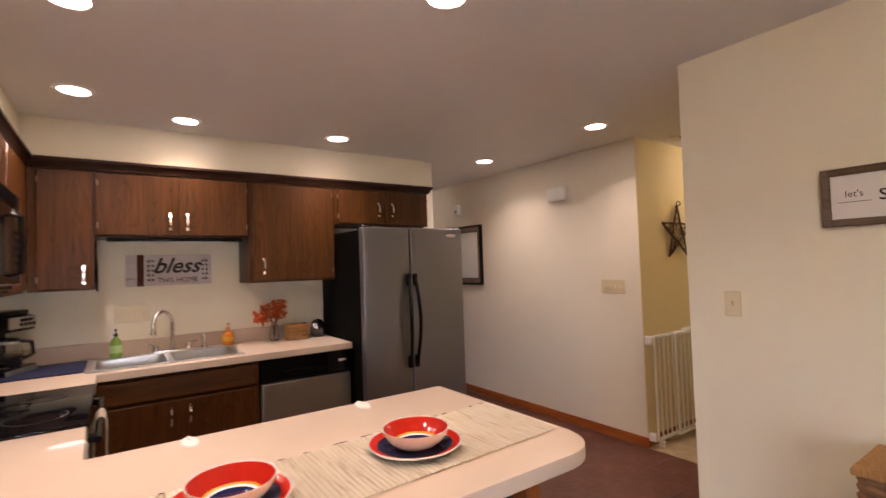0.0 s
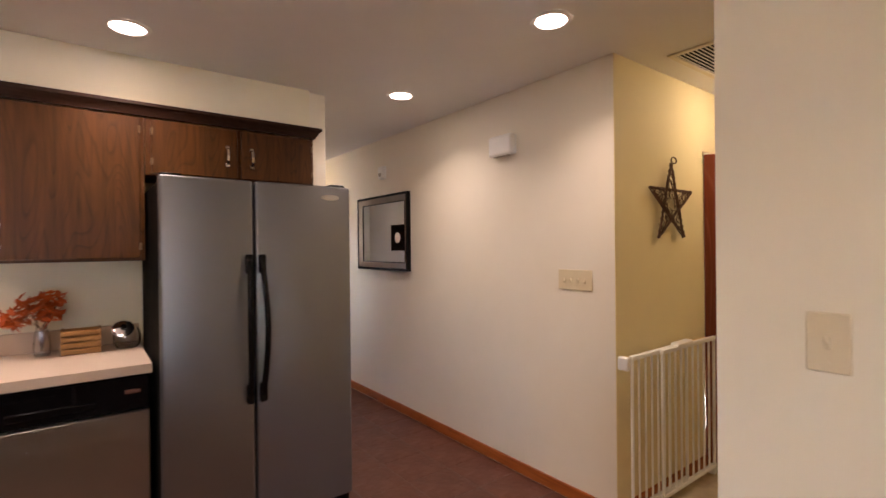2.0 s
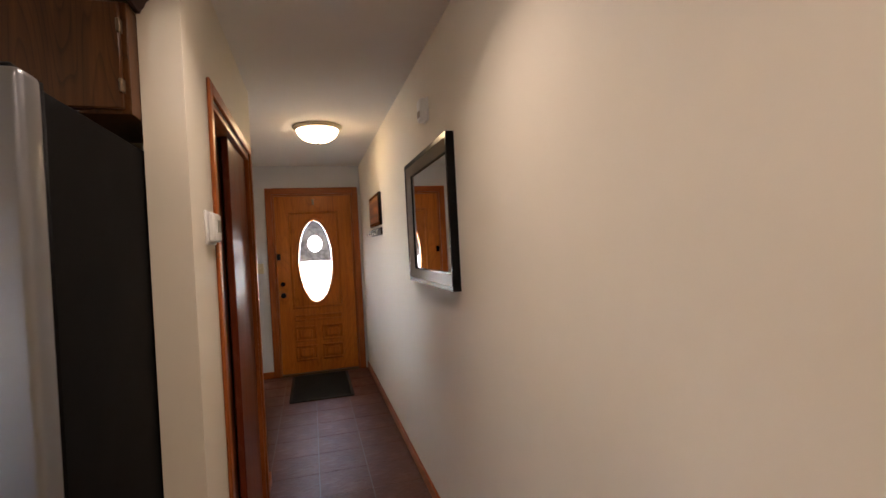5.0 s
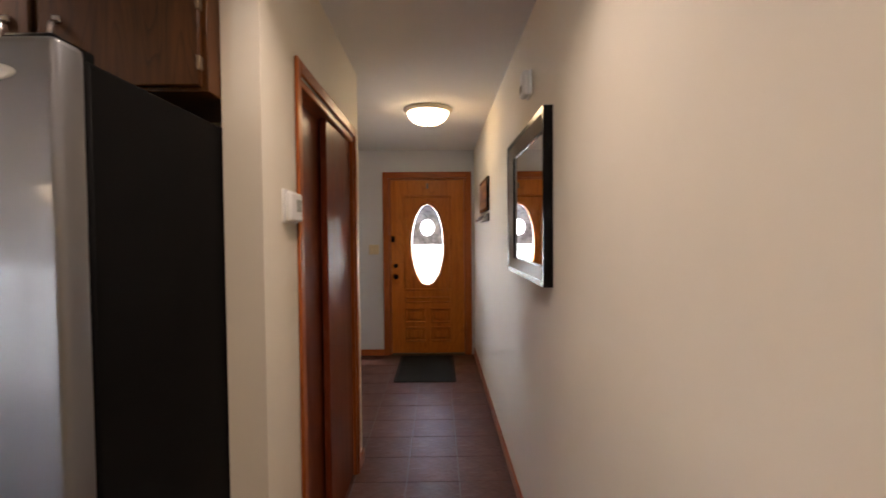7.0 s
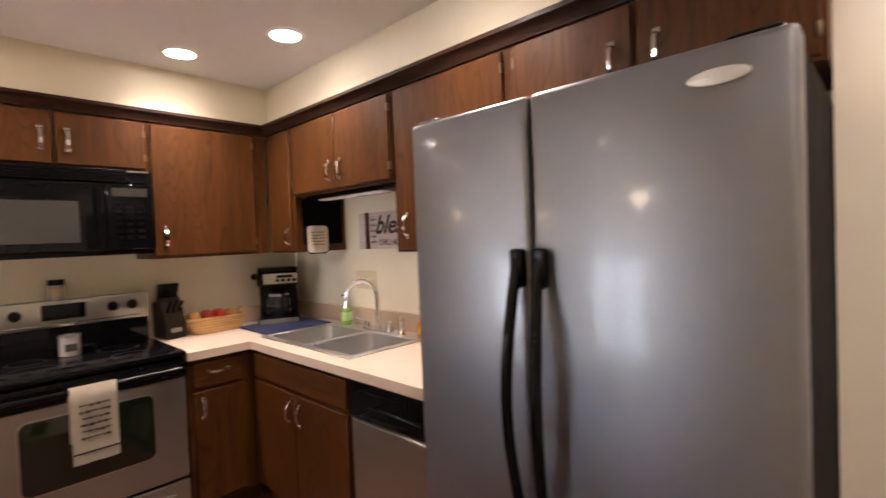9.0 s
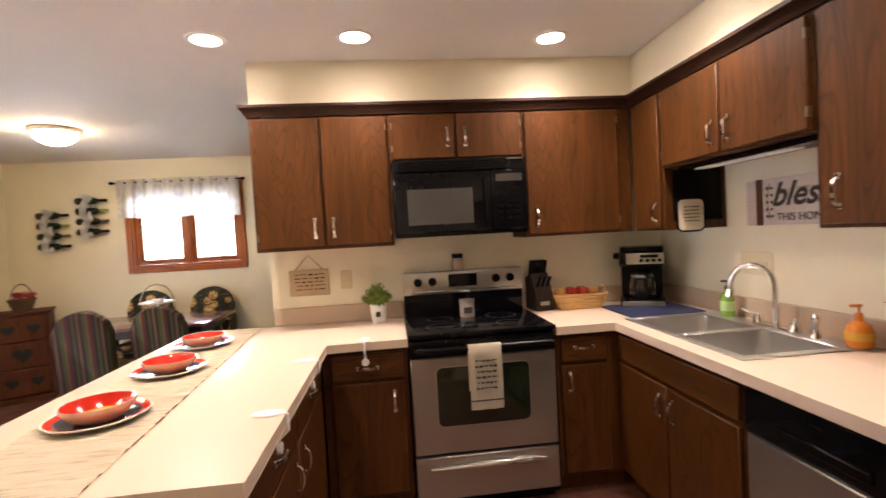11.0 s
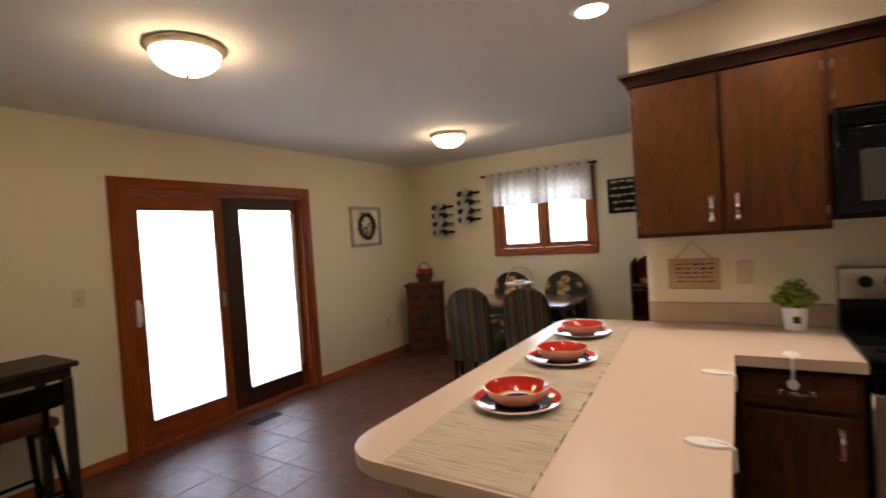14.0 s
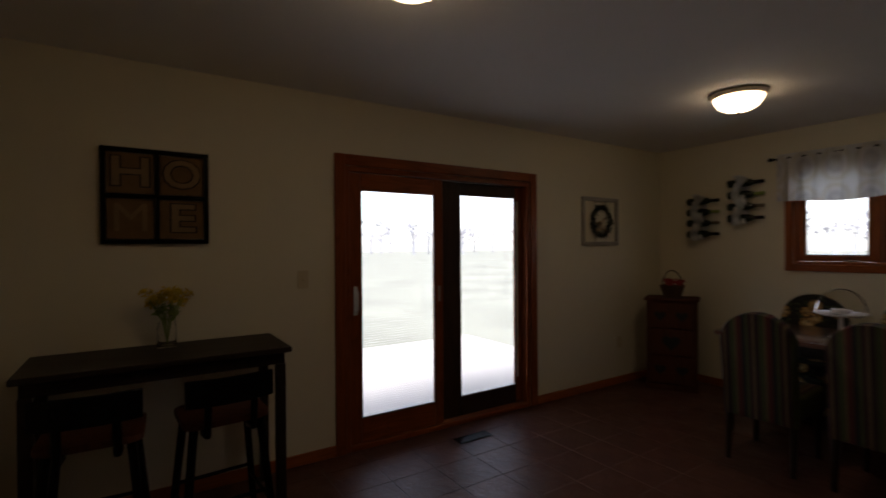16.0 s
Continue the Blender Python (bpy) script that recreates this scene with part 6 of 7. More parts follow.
# wreath picture on the slider wall
WX0, WX1, WW0, WW1 = -1.969, -1.434, 1.403, 1.87
t = thing("wreath_picture", ((WX0 + WX1) / 2, YS, WW0), "grey wooden frame with a dark wreath", "picture")
for b in ((WX0, WW0, WX0 + 0.035, WW1), (WX1 - 0.035, WW0, WX1, WW1), (WX0 + 0.035, WW0, WX1 - 0.035, WW0 + 0.035), (WX0 + 0.035, WW1 - 0.035, WX1 - 0.035, WW1)):
    part("frame_bar", box(b[0], YS + 0.002, b[1], b[2], YS + 0.026, b[3], bev=0.003), "greyframe", t)
wc = ((WX0 + WX1) / 2, YS + 0.02, (WW0 + WW1) / 2)
for s in (-1, 1):
    part("wire", cyl(bmesh.new(), (wc[0] + s * 0.075, YS + 0.012, WW0 + 0.03), (wc[0] + s * 0.075, YS + 0.012, WW1 - 0.03), 0.003, seg=6), "greyframe", t)
bm = bmesh.new()
for k in range(40):
    a = 2 * math.pi * k / 40
    leaf_clump(bm, (wc[0] + 0.125 * math.cos(a), wc[1] + 0.008, wc[2] + 0.14 * math.sin(a)), 0.026, 9, 0.024, rnd, flat=0.7)
part("wreath", bm, "darkleaf", t, "dark leafy wreath")
bm = bmesh.new()
for k in range(12):
    leaf_clump(bm, (wc[0] + rnd.uniform(-0.06, 0.06), wc[1], wc[2] - 0.05 + rnd.uniform(-0.06, 0.07)), 0.025, 10, 0.02, rnd)
part("bow", bm, "tan", t, "tan bow and berries")

# black lettered sign and shelf beyond the window
t = thing("word_sign", (XW, 0.9, 1.58), "black sign with rows of grey-white words", "sign")
part("board", box(XW + 0.002, 0.68, 1.58, XW + 0.018, 1.12, 1.95, bev=0.003), "black", t)
bm = scribble(bmesh.new(), -0.19, 0.19, 0.16, 0.032, 5, 21)
part("lettering", turned(bm, on_wall("+x", XW + 0.0185, 0.9, 1.77)), "greyframe", t, "grey-white lettering")["kind"] = "stuff"
t = thing("display_shelf", (-2.5, 1.13, 0), "brown wooden shelf stand with an arched back", "shelf")
for y in (0.93, 1.33):
    bm = bmesh.new()
    prism(bm, [(-0.14, 0), (0.14, 0), (0.14, 0.98), (0.09, 1.06), (-0.14, 1.1)], -0.012, 0.012, 0.003)
    part("side_panel", turned(bm, Matrix.Translation((-2.54, y, 0)) @ Matrix.Rotation(radians(90), 4, "X")), "brownwood", t)
for z in (0.12, 0.45, 0.78):
    part("shelf_board", box(-2.67, 0.943, z, -2.405, 1.317, z + 0.02, bev=0.003), "brownwood", t)
    part("front_rail", box(-2.41, 0.943, z + 0.04, -2.402, 1.317, z + 0.075, bev=0.002), "brownwood", t)
bm = bmesh.new()
prism(bm, [(-0.19, 0.0), (0.19, 0.0), (0.19, 1.03)] + [(0.19 * math.cos(math.pi * k / 12), 1.03 + 0.1 * math.sin(math.pi * k / 12)) for k in range(1, 12)] + [(-0.19, 1.03)], 0, 0.01)
part("back_panel", turned(bm, Matrix.Translation((-2.685, 1.13, 0)) @ Matrix.Rotation(radians(90), 4, "Z") @ Matrix.Rotation(radians(90), 4, "X")), "brownwood", t)
b = thing("red_bowl", (-2.53, 1.1, 0.8), "orange-red pottery bowl on the shelf", "bowl")
part("bowl", lathe(bmesh.new(), [(0, 0), (0.05, 0), (0.1, 0.06), (0.11, 0.1), (0.1, 0.1), (0.09, 0.06), (0, 0.01)], (-2.53, 1.1, 0.801), 24), "terra", b)

# ---- bar table with stools ----
t = thing("bar_table", (1.98, -1.64, 0), "narrow near-black console bar table", "bar table")
BX0, BX1, BYF, BYB = 1.43, 2.56, -1.39, -1.885
part("tabletop", box(BX0, BYB, 0.847, BX1, BYF, 0.875, bev=0.004), "darkwood", t)
part("apron", box(BX0 + 0.03, BYB + 0.03, 0.785, BX1 - 0.03, BYF - 0.03, 0.846, bev=0.003), "darkwood", t)
for x in (BX0 + 0.05, BX1 - 0.05):
    for y in (BYB + 0.05, BYF - 0.05):
        part("leg", box(x - 0.024, y - 0.024, 0, x + 0.024, y + 0.024, 0.785, bev=0.004), "darkwood", t)


def bar_stool():
    t = thing("bar_stool", (0, 0, 0), "dark bar stool with a wooden seat and low back", "bar stool", "bar stools")
    part("seat", prism(bmesh.new(), rounded(-0.19, -0.18, 0.19, 0.17, (0.05,) * 4), 0.575, 0.605, 0.008), "brownwood", t, "brown wooden seat")
    for x in (-1, 1):
        for y in (-1, 1):
            part("leg", cyl(bmesh.new(), (x * 0.2, y * 0.19, 0), (x * 0.145, y * 0.13, 0.58), 0.018, 0.02, 8), "black", t)
        part("back_post", tube(bmesh.new(), [(x * 0.1, 0.1, 0.54), (x * 0.1, 0.19, 0.55), (x * 0.1, 0.21, 0.68), (x * 0.1, 0.225, 0.78)], 0.017, 8), "black", t)
    for y in (-1, 1):
        part("stretcher", cyl(bmesh.new(), (-0.175, y * 0.165, 0.22), (0.175, y * 0.165, 0.22), 0.01, seg=8), "black", t)
    for x in (-1, 1):
        part("stretcher", cyl(bmesh.new(), (x * 0.18, -0.17, 0.17), (x * 0.18, 0.17, 0.17), 0.01, seg=8), "black", t)
    bm = bmesh.new()
    pts = [(-0.19 + 0.38 * k / 10, 0.235 - 0.03 * (2 * k / 10 - 1) ** 2) for k in range(11)]
    outline = pts + [(x, y - 0.022) for x, y in pts[::-1]]
    prism(bm, outline, 0.69, 0.81, 0.006)
    part("backrest", bm, "black", t)
    return t


s = bar_stool()
s.matrix_basis = pose(1.77, -1.42, 0, 0, 0, 4)
copy_thing(s, pose(2.28, -1.43, 0, 0, 0, -3))

vx, vy = 1.985, -1.76
t = thing("flower_vase", (vx, vy, 0.875), "clear glass vase of yellow flowers on the bar table", "vase")
part("vase", lathe(bmesh.new(), [(0, 0), (0.042, 0), (0.046, 0.02), (0.046, 0.1), (0.04, 0.125), (0.043, 0.135), (0.04, 0.135), (0.037, 0.125), (0.043, 0.1), (0.043, 0.02), (0.038, 0.008), (0, 0.008)], (vx, vy, 0.875), 20), "glass", t)
bm = bmesh.new()
for k in range(12):
    a = k * 2.4
    tube(bm, [(vx, vy, 0.89), (vx + 0.02 * math.cos(a), vy + 0.02 * math.sin(a), 1.01), (vx + 0.08 * math.cos(a), vy + 0.06 * math.sin(a), 1.13)], 0.0025, 5)
leaf_clump(bm, (vx, vy, 1.06), 0.06, 40, 0.028, rnd)
part("greenery", bm, "leaf", t, "green stems and leaves")
bm = bmesh.new()
for k in range(11):
    a = k * 2.4
    leaf_clump(bm, (vx + 0.11 * math.cos(a) * (0.4 + k / 16), vy + 0.07 * math.sin(a) * (0.4 + k / 16), 1.14 + 0.03 * math.sin(k)), 0.034, 32, 0.019, rnd)
part("flower_cluster", bm, "yellowpetal", t, "yellow flower heads")["kind"] = "stuff"

# HOME picture
t = thing("home_picture", (2.01, YS, 1.42), "black framed burlap panels spelling HOME", "picture")
PX0, PX1, PZ0, PZ1 = 1.765, 2.275, 1.425, 1.94
F = 0.024
for x0, x1, z0, z1 in ((PX0, PX0 + F, PZ0, PZ1), (PX1 - F, PX1, PZ0, PZ1), (PX0 + F, PX1 - F, PZ0, PZ0 + F), (PX0 + F, PX1 - F, PZ1 - F, PZ1), (2.02 - F / 2, 2.02 + F / 2, PZ0 + F, PZ1 - F), (PX0 + F, 2.02 - F / 2, 1.6825 - F / 2, 1.6825 + F / 2), (2.02 + F / 2, PX1 - F, 1.6825 - F / 2, 1.6825 + F / 2)):
    part("frame_bar", box(x0, YS + 0.002, z0, x1, YS + 0.028, z1, bev=0.003), "black", t)
for ch, cx, cz in (("H", 2.141, 1.805), ("O", 1.899, 1.805), ("M", 2.141, 1.56), ("E", 1.899, 1.56)):
    p = part("panel", box(cx - 0.108, YS + 0.003, cz - 0.108, cx + 0.108, YS + 0.012, cz + 0.108, bev=0.002), "burlap", t, "tan burlap panel")
    stretch = Matrix.Diagonal((1.0 if ch in "MO" else 1.18, 0.92, 1, 1))
    part("letter_edge", turned(letters(ch, 0.235, 0.003, 0.0 if ch == "M" else 0.011), on_wall("+y", YS + 0.0135, cx, cz) @ stretch), "darkwood", p, "dark letter outline")
    part("letter", turned(letters(ch, 0.235, 0.005, 0.0 if ch == "M" else 0.004), on_wall("+y", YS + 0.016, cx, cz) @ stretch), "brownletter", p, "tan raised letter")
wall_plate("+y", YS, 1.217, 1.195, 1, "ivory light switch beside the sliding door")
wall_plate("+y", YS, -2.0, 0.42, 1, "ivory wall outlet near the corner", False)

# floor register
t = thing("floor_register", (0.06, -1.63, 0), "dark metal slotted floor vent by the sliding door", "floor vent")
part("frame", box(-0.085, -1.685, 0.0005, 0.205, -1.58, 0.006, bev=0.002), "blackmatte", t)
for k in range(13):
    part("slot", box(-0.07 + k * 0.021, -1.672, 0.0055, -0.058 + k * 0.021, -1.593, 0.0075), "black", t)

# ---- near wall ----
t = thing("framed_print", (XE, 0.35, 1.58), "white framed print in a grey-brown frame with script", "picture")
QY0, QY1, QZ0, QZ1 = -0.066, 0.694, 1.552, 1.776
for y0, y1, z0, z1 in ((QY0, QY0 + 0.028, QZ0, QZ1), (QY1 - 0.028, QY1, QZ0, QZ1), (QY0 + 0.028, QY1 - 0.028, QZ0, QZ0 + 0.028), (QY0 + 0.028, QY1 - 0.028, QZ1 - 0.028, QZ1)):
    part("frame_bar", box(XE - 0.026, y0, z0, XE - 0.002, y1, z1, bev=0.003), "greybrown", t)
part("print", box(XE - 0.012, QY0 + 0.027, QZ0 + 0.027, XE - 0.003, QY1 - 0.027, QZ1 - 0.027), "paperwhite", t)


def on_east(u, z):
    return Matrix.Translation((XE - 0.0125, u, z)) @ Matrix.Rotation(radians(-90), 4, "Z") @ Matrix.Rotation(radians(90), 4, "X")


part("lettering", turned(letters("let's", 0.035, 0.0005), on_east(0.595, 1.674)), "ink", t)
part("lettering", turned(letters("st", 0.09, 0.0005), on_east(0.495, 1.669)), "ink", t)
part("line", turned(box(-0.05, -0.001, 0, 0.05, 0.001, 0.001), on_east(0.595, 1.644)), "ink", t)


def east_switch(y, z):
    t = thing("light_switch", (XE, y, z), "ivory toggle light switch on the cream wall", "light switch")
    part("plate", box(XE - 0.006, y - 0.035, z - 0.057, XE - 0.0005, y + 0.035, z + 0.057, bev=0.003), "ivory", t)
    part("toggle", bx(box(XE - 0.012, y - 0.005, z - 0.012, XE - 0.005, y + 0.005, z + 0.012, bev=0.002), XE - 0.02, y - 0.004, z - 0.002, XE - 0.01, y + 0.004, z + 0.012, bev=0.002), "ivory", t)
    for s in (-1, 1):
        part("screw", cyl(bmesh.new(), (XE - 0.0055, y, z + s * 0.038), (XE - 0.0072, y, z + s * 0.038), 0.003, seg=8), "ivory", t)


east_switch(1.05, 1.236)

# wicker chest against the near wall
t = thing("wicker_chest", (2.68, 0.22, 0), "brown wicker storage chest with a wooden lid", "chest")
GX0, GX1, GY0, GY1 = 2.535, 2.84, -0.12, 0.56
part("lid", box(GX0 - 0.012, GY0 - 0.012, 0.72, GX1 + 0.005, GY1 + 0.012, 0.745, bev=0.004), "crate", t)
part("core", box(GX0 + 0.012, GY0 + 0.012, 0.02, GX1 - 0.012, GY1 - 0.012, 0.72), "wicker", t)
for k in range(24):
    z = 0.03 + k * 0.0295
    o = rounded(GX0 + 0.006, GY0 + 0.006, GX1 - 0.006, GY1 - 0.006, (0.02,) * 4)
    n = len(o)
    pts = []
    for i in range(n):
        a, b = Vector(o[i]), Vector(o[(i + 1) % n])
        m = max(1, int((b - a).length / 0.06))
        for q in range(m):
            p = a.lerp(b, q / m)
            pts.append((p.x, p.y, z + 0.004 * (-1) ** (len(pts) + k)))
    part("weave", tube(bmesh.new(), pts, 0.012, 5, closed=True), "wicker", t)

# ---- hall ----
# front door with an oval light
t = structure("door_2", bmesh.new(), "oak", "honey oak front door with an oval leaded glass", "door")
for b, m in (((FX0 - 0.07, 0, FX0, FZ + 0.07), "trim"), ((FX1, 0, FX1 + 0.066, FZ + 0.07), "trim"), ((FX0, FZ, FX1, FZ + 0.07), "trimx")):
    piece("casing", t, (b[0], YF - 0.02, b[1], b[2], YF - 0.001, b[3]), m)
for b in ((FX0, 0.0, FX0 + 0.02, FZ), (FX1 - 0.02, 0.0, FX1, FZ), (FX0 + 0.02, FZ - 0.02, FX1 - 0.02, FZ)):
    piece("jamb", t, (b[0], YF - 0.004, b[1], b[2], YF + 0.14, b[3]), "trim")
piece("threshold", t, (FX0 + 0.02, YF - 0.03, 0, FX1 - 0.02, YF + 0.14, 0.02), "bronze")
LX0, LX1, LZ0, LZ1 = FX0 + 0.022, FX1 - 0.022, 0.022, FZ - 0.022
OX, OZ, OA, OB = 3.36, 1.309, 0.187, 0.473


def oval(a, b, n=48):
    return [(OX + a * math.cos(2 * math.pi * k / n), OZ + b * math.sin(2 * math.pi * k / n)) for k in range(n)]


def to_edge(x, z):
    dx, dz = x - OX, z - OZ
    s = min((LX1 - OX) / dx if dx > 1e-9 else (LX0 - OX) / dx if dx < -1e-9 else 9, (LZ1 - OZ) / dz if dz > 1e-9 else (LZ0 - OZ) / dz if dz < -1e-9 else 9)
    return OX + dx * s, OZ + dz * s


angles = sorted(set([2 * math.pi * k / 48 for k in range(48)] + [math.atan2(z - OZ, x - OX) % (2 * math.pi) for x in (LX0, LX1) for z in (LZ0, LZ1)]))
bm = bmesh.new()
rings = []
for y in (YF + 0.012, YF + 0.056):
    inner, outer = [], []
    for a in angles:
        d = (math.cos(a), math.sin(a))
        r = 1 / math.sqrt((d[0] / OA) ** 2 + (d[1] / OB) ** 2)
        inner.append(bm.verts.new((OX + r * d[0], y, OZ + r * d[1])))
        ex, ez = to_edge(OX + d[0], OZ + d[1])
        outer.append(bm.verts.new((ex, y, ez)))
    rings.append((inner, outer))
n = len(angles)
for i in range(n):
    j = (i + 1) % n
    for a, b in rings:
        bm.faces.new((a[i], a[j], b[j], b[i]))
    bm.faces.new((rings[0][0][i], rings[0][0][j], rings[1][0][j], rings[1][0][i]))
    bm.faces.new((rings[0][1][i], rings[0][1][j], rings[1][1][j], rings[1][1][i]))
slab = part("leaf", bm, "oak", t)
part("oval_moulding", tube(bmesh.new(), [(x, YF + 0.01, z) for x, z in oval(OA + 0.012, OB + 0.012)], 0.014, 8, closed=True), "oak", slab)
g = part("oval_glass", None or lathe(bmesh.new(), [(0, -0.002), (1, -0.002), (1, 0.002), (0, 0.002)], (0, 0, 0), 48), "doorglass", slab, "textured leaded glass")
g.visible_shadow = False
g.data.transform(Matrix.Translation(Vector((OX, YF + 0.034, OZ))) @ Matrix.Rotation(radians(90), 4, "X") @ Matrix.Diagonal((OA + 0.008, OB + 0.008, 1, 1)))
bm = bmesh.new()
ly = YF + 0.028
tube(bm, [(x, ly, z) for x, z in oval(OA - 0.012, OB - 0.012)], 0.004, 5, closed=True)
tube(bm, [(OX - OA + 0.01, ly, OZ - 0.0), (OX, ly, OZ - 0.02), (OX + OA - 0.01, ly, OZ)], 0.004, 5)
tube(bm, [(OX + 0.085 * math.cos(2 * math.pi * k / 20), ly, OZ + 0.2 + 0.1 * math.sin(2 * math.pi * k / 20)) for k in range(20)], 0.004, 5, closed=True)
for k in range(10):
    a = 2 * math.pi * k / 10 + 0.3
    p = (OX + 0.085 * math.cos(a), ly, OZ + 0.2 + 0.1 * math.sin(a))
    q = (OX + 0.15 * math.cos(a + 0.5), ly, max(OZ + 0.01, OZ + 0.2 + 0.2 * math.sin(a + 0.5)))
    tube(bm, [p, ((p[0] + q[0]) / 2 + 0.02 * math.sin(a), ly, (p[2] + q[2]) / 2), q], 0.003, 5)
part("lead_came", bm, "leadgrey", slab, "grey lead lines")
bm = bmesh.new()
pane = [(OX + (OA - 0.006) * math.cos(math.pi * k / 24), OZ + (OB - 0.006) * math.sin(math.pi * k / 24)) for k in range(25)]
hole = [(OX + 0.082 * math.cos(2 * math.pi * k / 24), OZ + 0.2 + 0.097 * math.sin(2 * math.pi * k / 24)) for k in range(24)]
va = [bm.verts.new((x, YF + 0.03, z)) for x, z in pane]
vh = [bm.verts.new((x, YF + 0.03, z)) for x, z in hole]
edges = [bm.edges.new((va[i], va[(i + 1) % 25])) for i in range(25)] + [bm.edges.new((vh[i], vh[(i + 1) % 24])) for i in range(24)]
bmesh.ops.triangle_fill(bm, use_beauty=True, edges=edges)
bmesh.ops.solidify(bm, geom=bm.faces, thickness=0.002)
g = part("bevel_glass", bm, "darkglass", slab, "smoky patterned glass")
g.visible_shadow = False


def moulding(x0, z0, x1, z1, r=0.01):
    bm = bmesh.new()
    for b in ((x0, z0, x1, z0 + r * 2), (x0, z1 - r * 2, x1, z1), (x0, z0 + r * 2, x0 + r * 2, z1 - r * 2), (x1 - r * 2, z0 + r * 2, x1, z1 - r * 2)):
        bx(bm, b[0], YF - 0.01, b[1], b[2], YF + 0.014, b[3], bev=0.01)
    return bm


part("panel_moulding", moulding(3.08, 0.765, 3.64, 1.887, 0.014), "oak", slab)
for x0 in (3.09, 3.39):
    for z0 in (0.16, 0.38):
        p = part("lower_panel", moulding(x0, z0, x0 + 0.24, z0 + 0.18, 0.012), "oak", slab)
        part("raised_field", box(x0 + 0.045, YF - 0.01, z0 + 0.042, x0 + 0.195, YF + 0.013, z0 + 0.138, bev=0.014), "oak", p)
for b in ((FX0 + 0.0195, 0.02, FX0 + 0.045, FZ - 0.02), (FX1 - 0.045, 0.02, FX1 - 0.0195, FZ - 0.02), (FX0 + 0.045, FZ - 0.045, FX1 - 0.045, FZ - 0.0195)):
    part("door_stop", box(b[0], YF + 0.058, b[1], b[2], YF + 0.075, b[3]), "oak", t)
part("sweep", box(FX0 + 0.022, YF + 0.014, 0.0195, FX1 - 0.022, YF + 0.05, 0.0225), "rubber", t)
part("lower_rail", moulding(3.09, 0.62, 3.63, 0.69, 0.008), "oak", slab)
for z, r in ((1.06, 0.026), (0.93, 0.03)):
    k = part("lock" if z > 1 else "knob", turned(lathe(bmesh.new(), [(0, 0), (r, 0), (r, 0.008), (0.014, 0.012), (0.014, 0.03), (r * 0.9, 0.04), (r * 0.9, 0.055), (0, 0.062)] if z < 1 else [(0, 0), (r, 0), (r * 0.95, 0.016), (0, 0.02)], (0, 0, 0), 20), Matrix.Translation((2.985, YF + 0.012, z)) @ Matrix.Rotation(radians(90), 4, "X")), "black", slab)
part("door_guard", box(2.933, YF - 0.006, 1.34, 2.974, YF + 0.014, 1.41, bev=0.004), "black", slab)
part("hook", box(3.35, YF - 0.004, 1.965, 3.375, YF + 0.014, 2.03, bev=0.003), "bronze", slab)

# unseen window of the entry, added as a source of daylight from the west
t = structure("window_2", bmesh.new(), "trim", "unseen oak framed window added to let daylight into the entry", "window")
for b, m in (((EY0 - 0.06, EZ0 - 0.06, EY0, EZ1 + 0.06), "trim"), ((EY1, EZ0 - 0.06, EY1 + 0.06, EZ1 + 0.06), "trim"), ((EY0, EZ1, EY1, EZ1 + 0.06), "trimy"), ((EY0, EZ0 - 0.06, EY1, EZ0), "trimy")):
    piece("casing", t, (2.201, b[0], b[1], 2.22, b[2], b[3]), m)
for b in ((EY0, EZ0, EY0 + 0.04, EZ1), (EY1 - 0.04, EZ0, EY1, EZ1), (EY0 + 0.04, EZ0, EY1 - 0.04, EZ0 + 0.04), (EY0 + 0.04, EZ1 - 0.04, EY1 - 0.04, EZ1)):
    piece("window_frame", t, (2.1, b[0], b[1], 2.17, b[2], b[3]), "trim")
g = part("pane", box(2.133, EY0 + 0.035, EZ0 + 0.035, 2.137, EY1 - 0.035, EZ1 - 0.035), "glass", t, "clear glass pane")
g.visible_shadow = False

# door mat
t = thing("door_mat", (3.34, 7.34, 0), "black ribbed rubber door mat", "door mat")
part("mat", prism(bmesh.new(), rounded(3.04, 6.86, 3.65, 7.82, (0.02,) * 4), 0.0005, 0.012, 0.003), "rubber", t)
for k in range(30):
    part("rib", box(3.07, 6.9 + k * 0.03, 0.0115, 3.62, 6.912 + k * 0.03, 0.016), "rubber", t)

# mirror
t = thing("wall_mirror", (XH, 4.52, 1.2), "large wall mirror in a black and antique bronze frame", "mirror")
MY0_, MY1_, MZ0, MZ1 = 4.08, 4.968, 1.225, 1.898


def ring_frame(o, i, x0, x1):
    """A mitred frame on the hall wall between two depths: outlines (y0, z0, y1, z1)."""
    bm = bmesh.new()
    a = [bm.verts.new((x0, y, z)) for y, z in ((o[0], o[1]), (o[2], o[1]), (o[2], o[3]), (o[0], o[3]))]
    b = [bm.verts.new((x1, y, z)) for y, z in ((i[0], i[1]), (i[2], i[1]), (i[2], i[3]), (i[0], i[3]))]
    c = [bm.verts.new((XH - 0.001, y, z)) for y, z in ((o[0], o[1]), (o[2], o[1]), (o[2], o[3]), (o[0], o[3]))]
    d = [bm.verts.new((XH - 0.001, y, z)) for y, z in ((i[0], i[1]), (i[2], i[1]), (i[2], i[3]), (i[0], i[3]))]
    for k in range(4):
        j = (k + 1) % 4
        for p, q in ((a, b), (a, c), (b, d), (c, d)):
            bm.faces.new((p[k], p[j], q[j], q[k]))
    return bm


def inset(v, e):
    return (v[0] + e, v[1] + e, v[2] - e, v[3] - e)


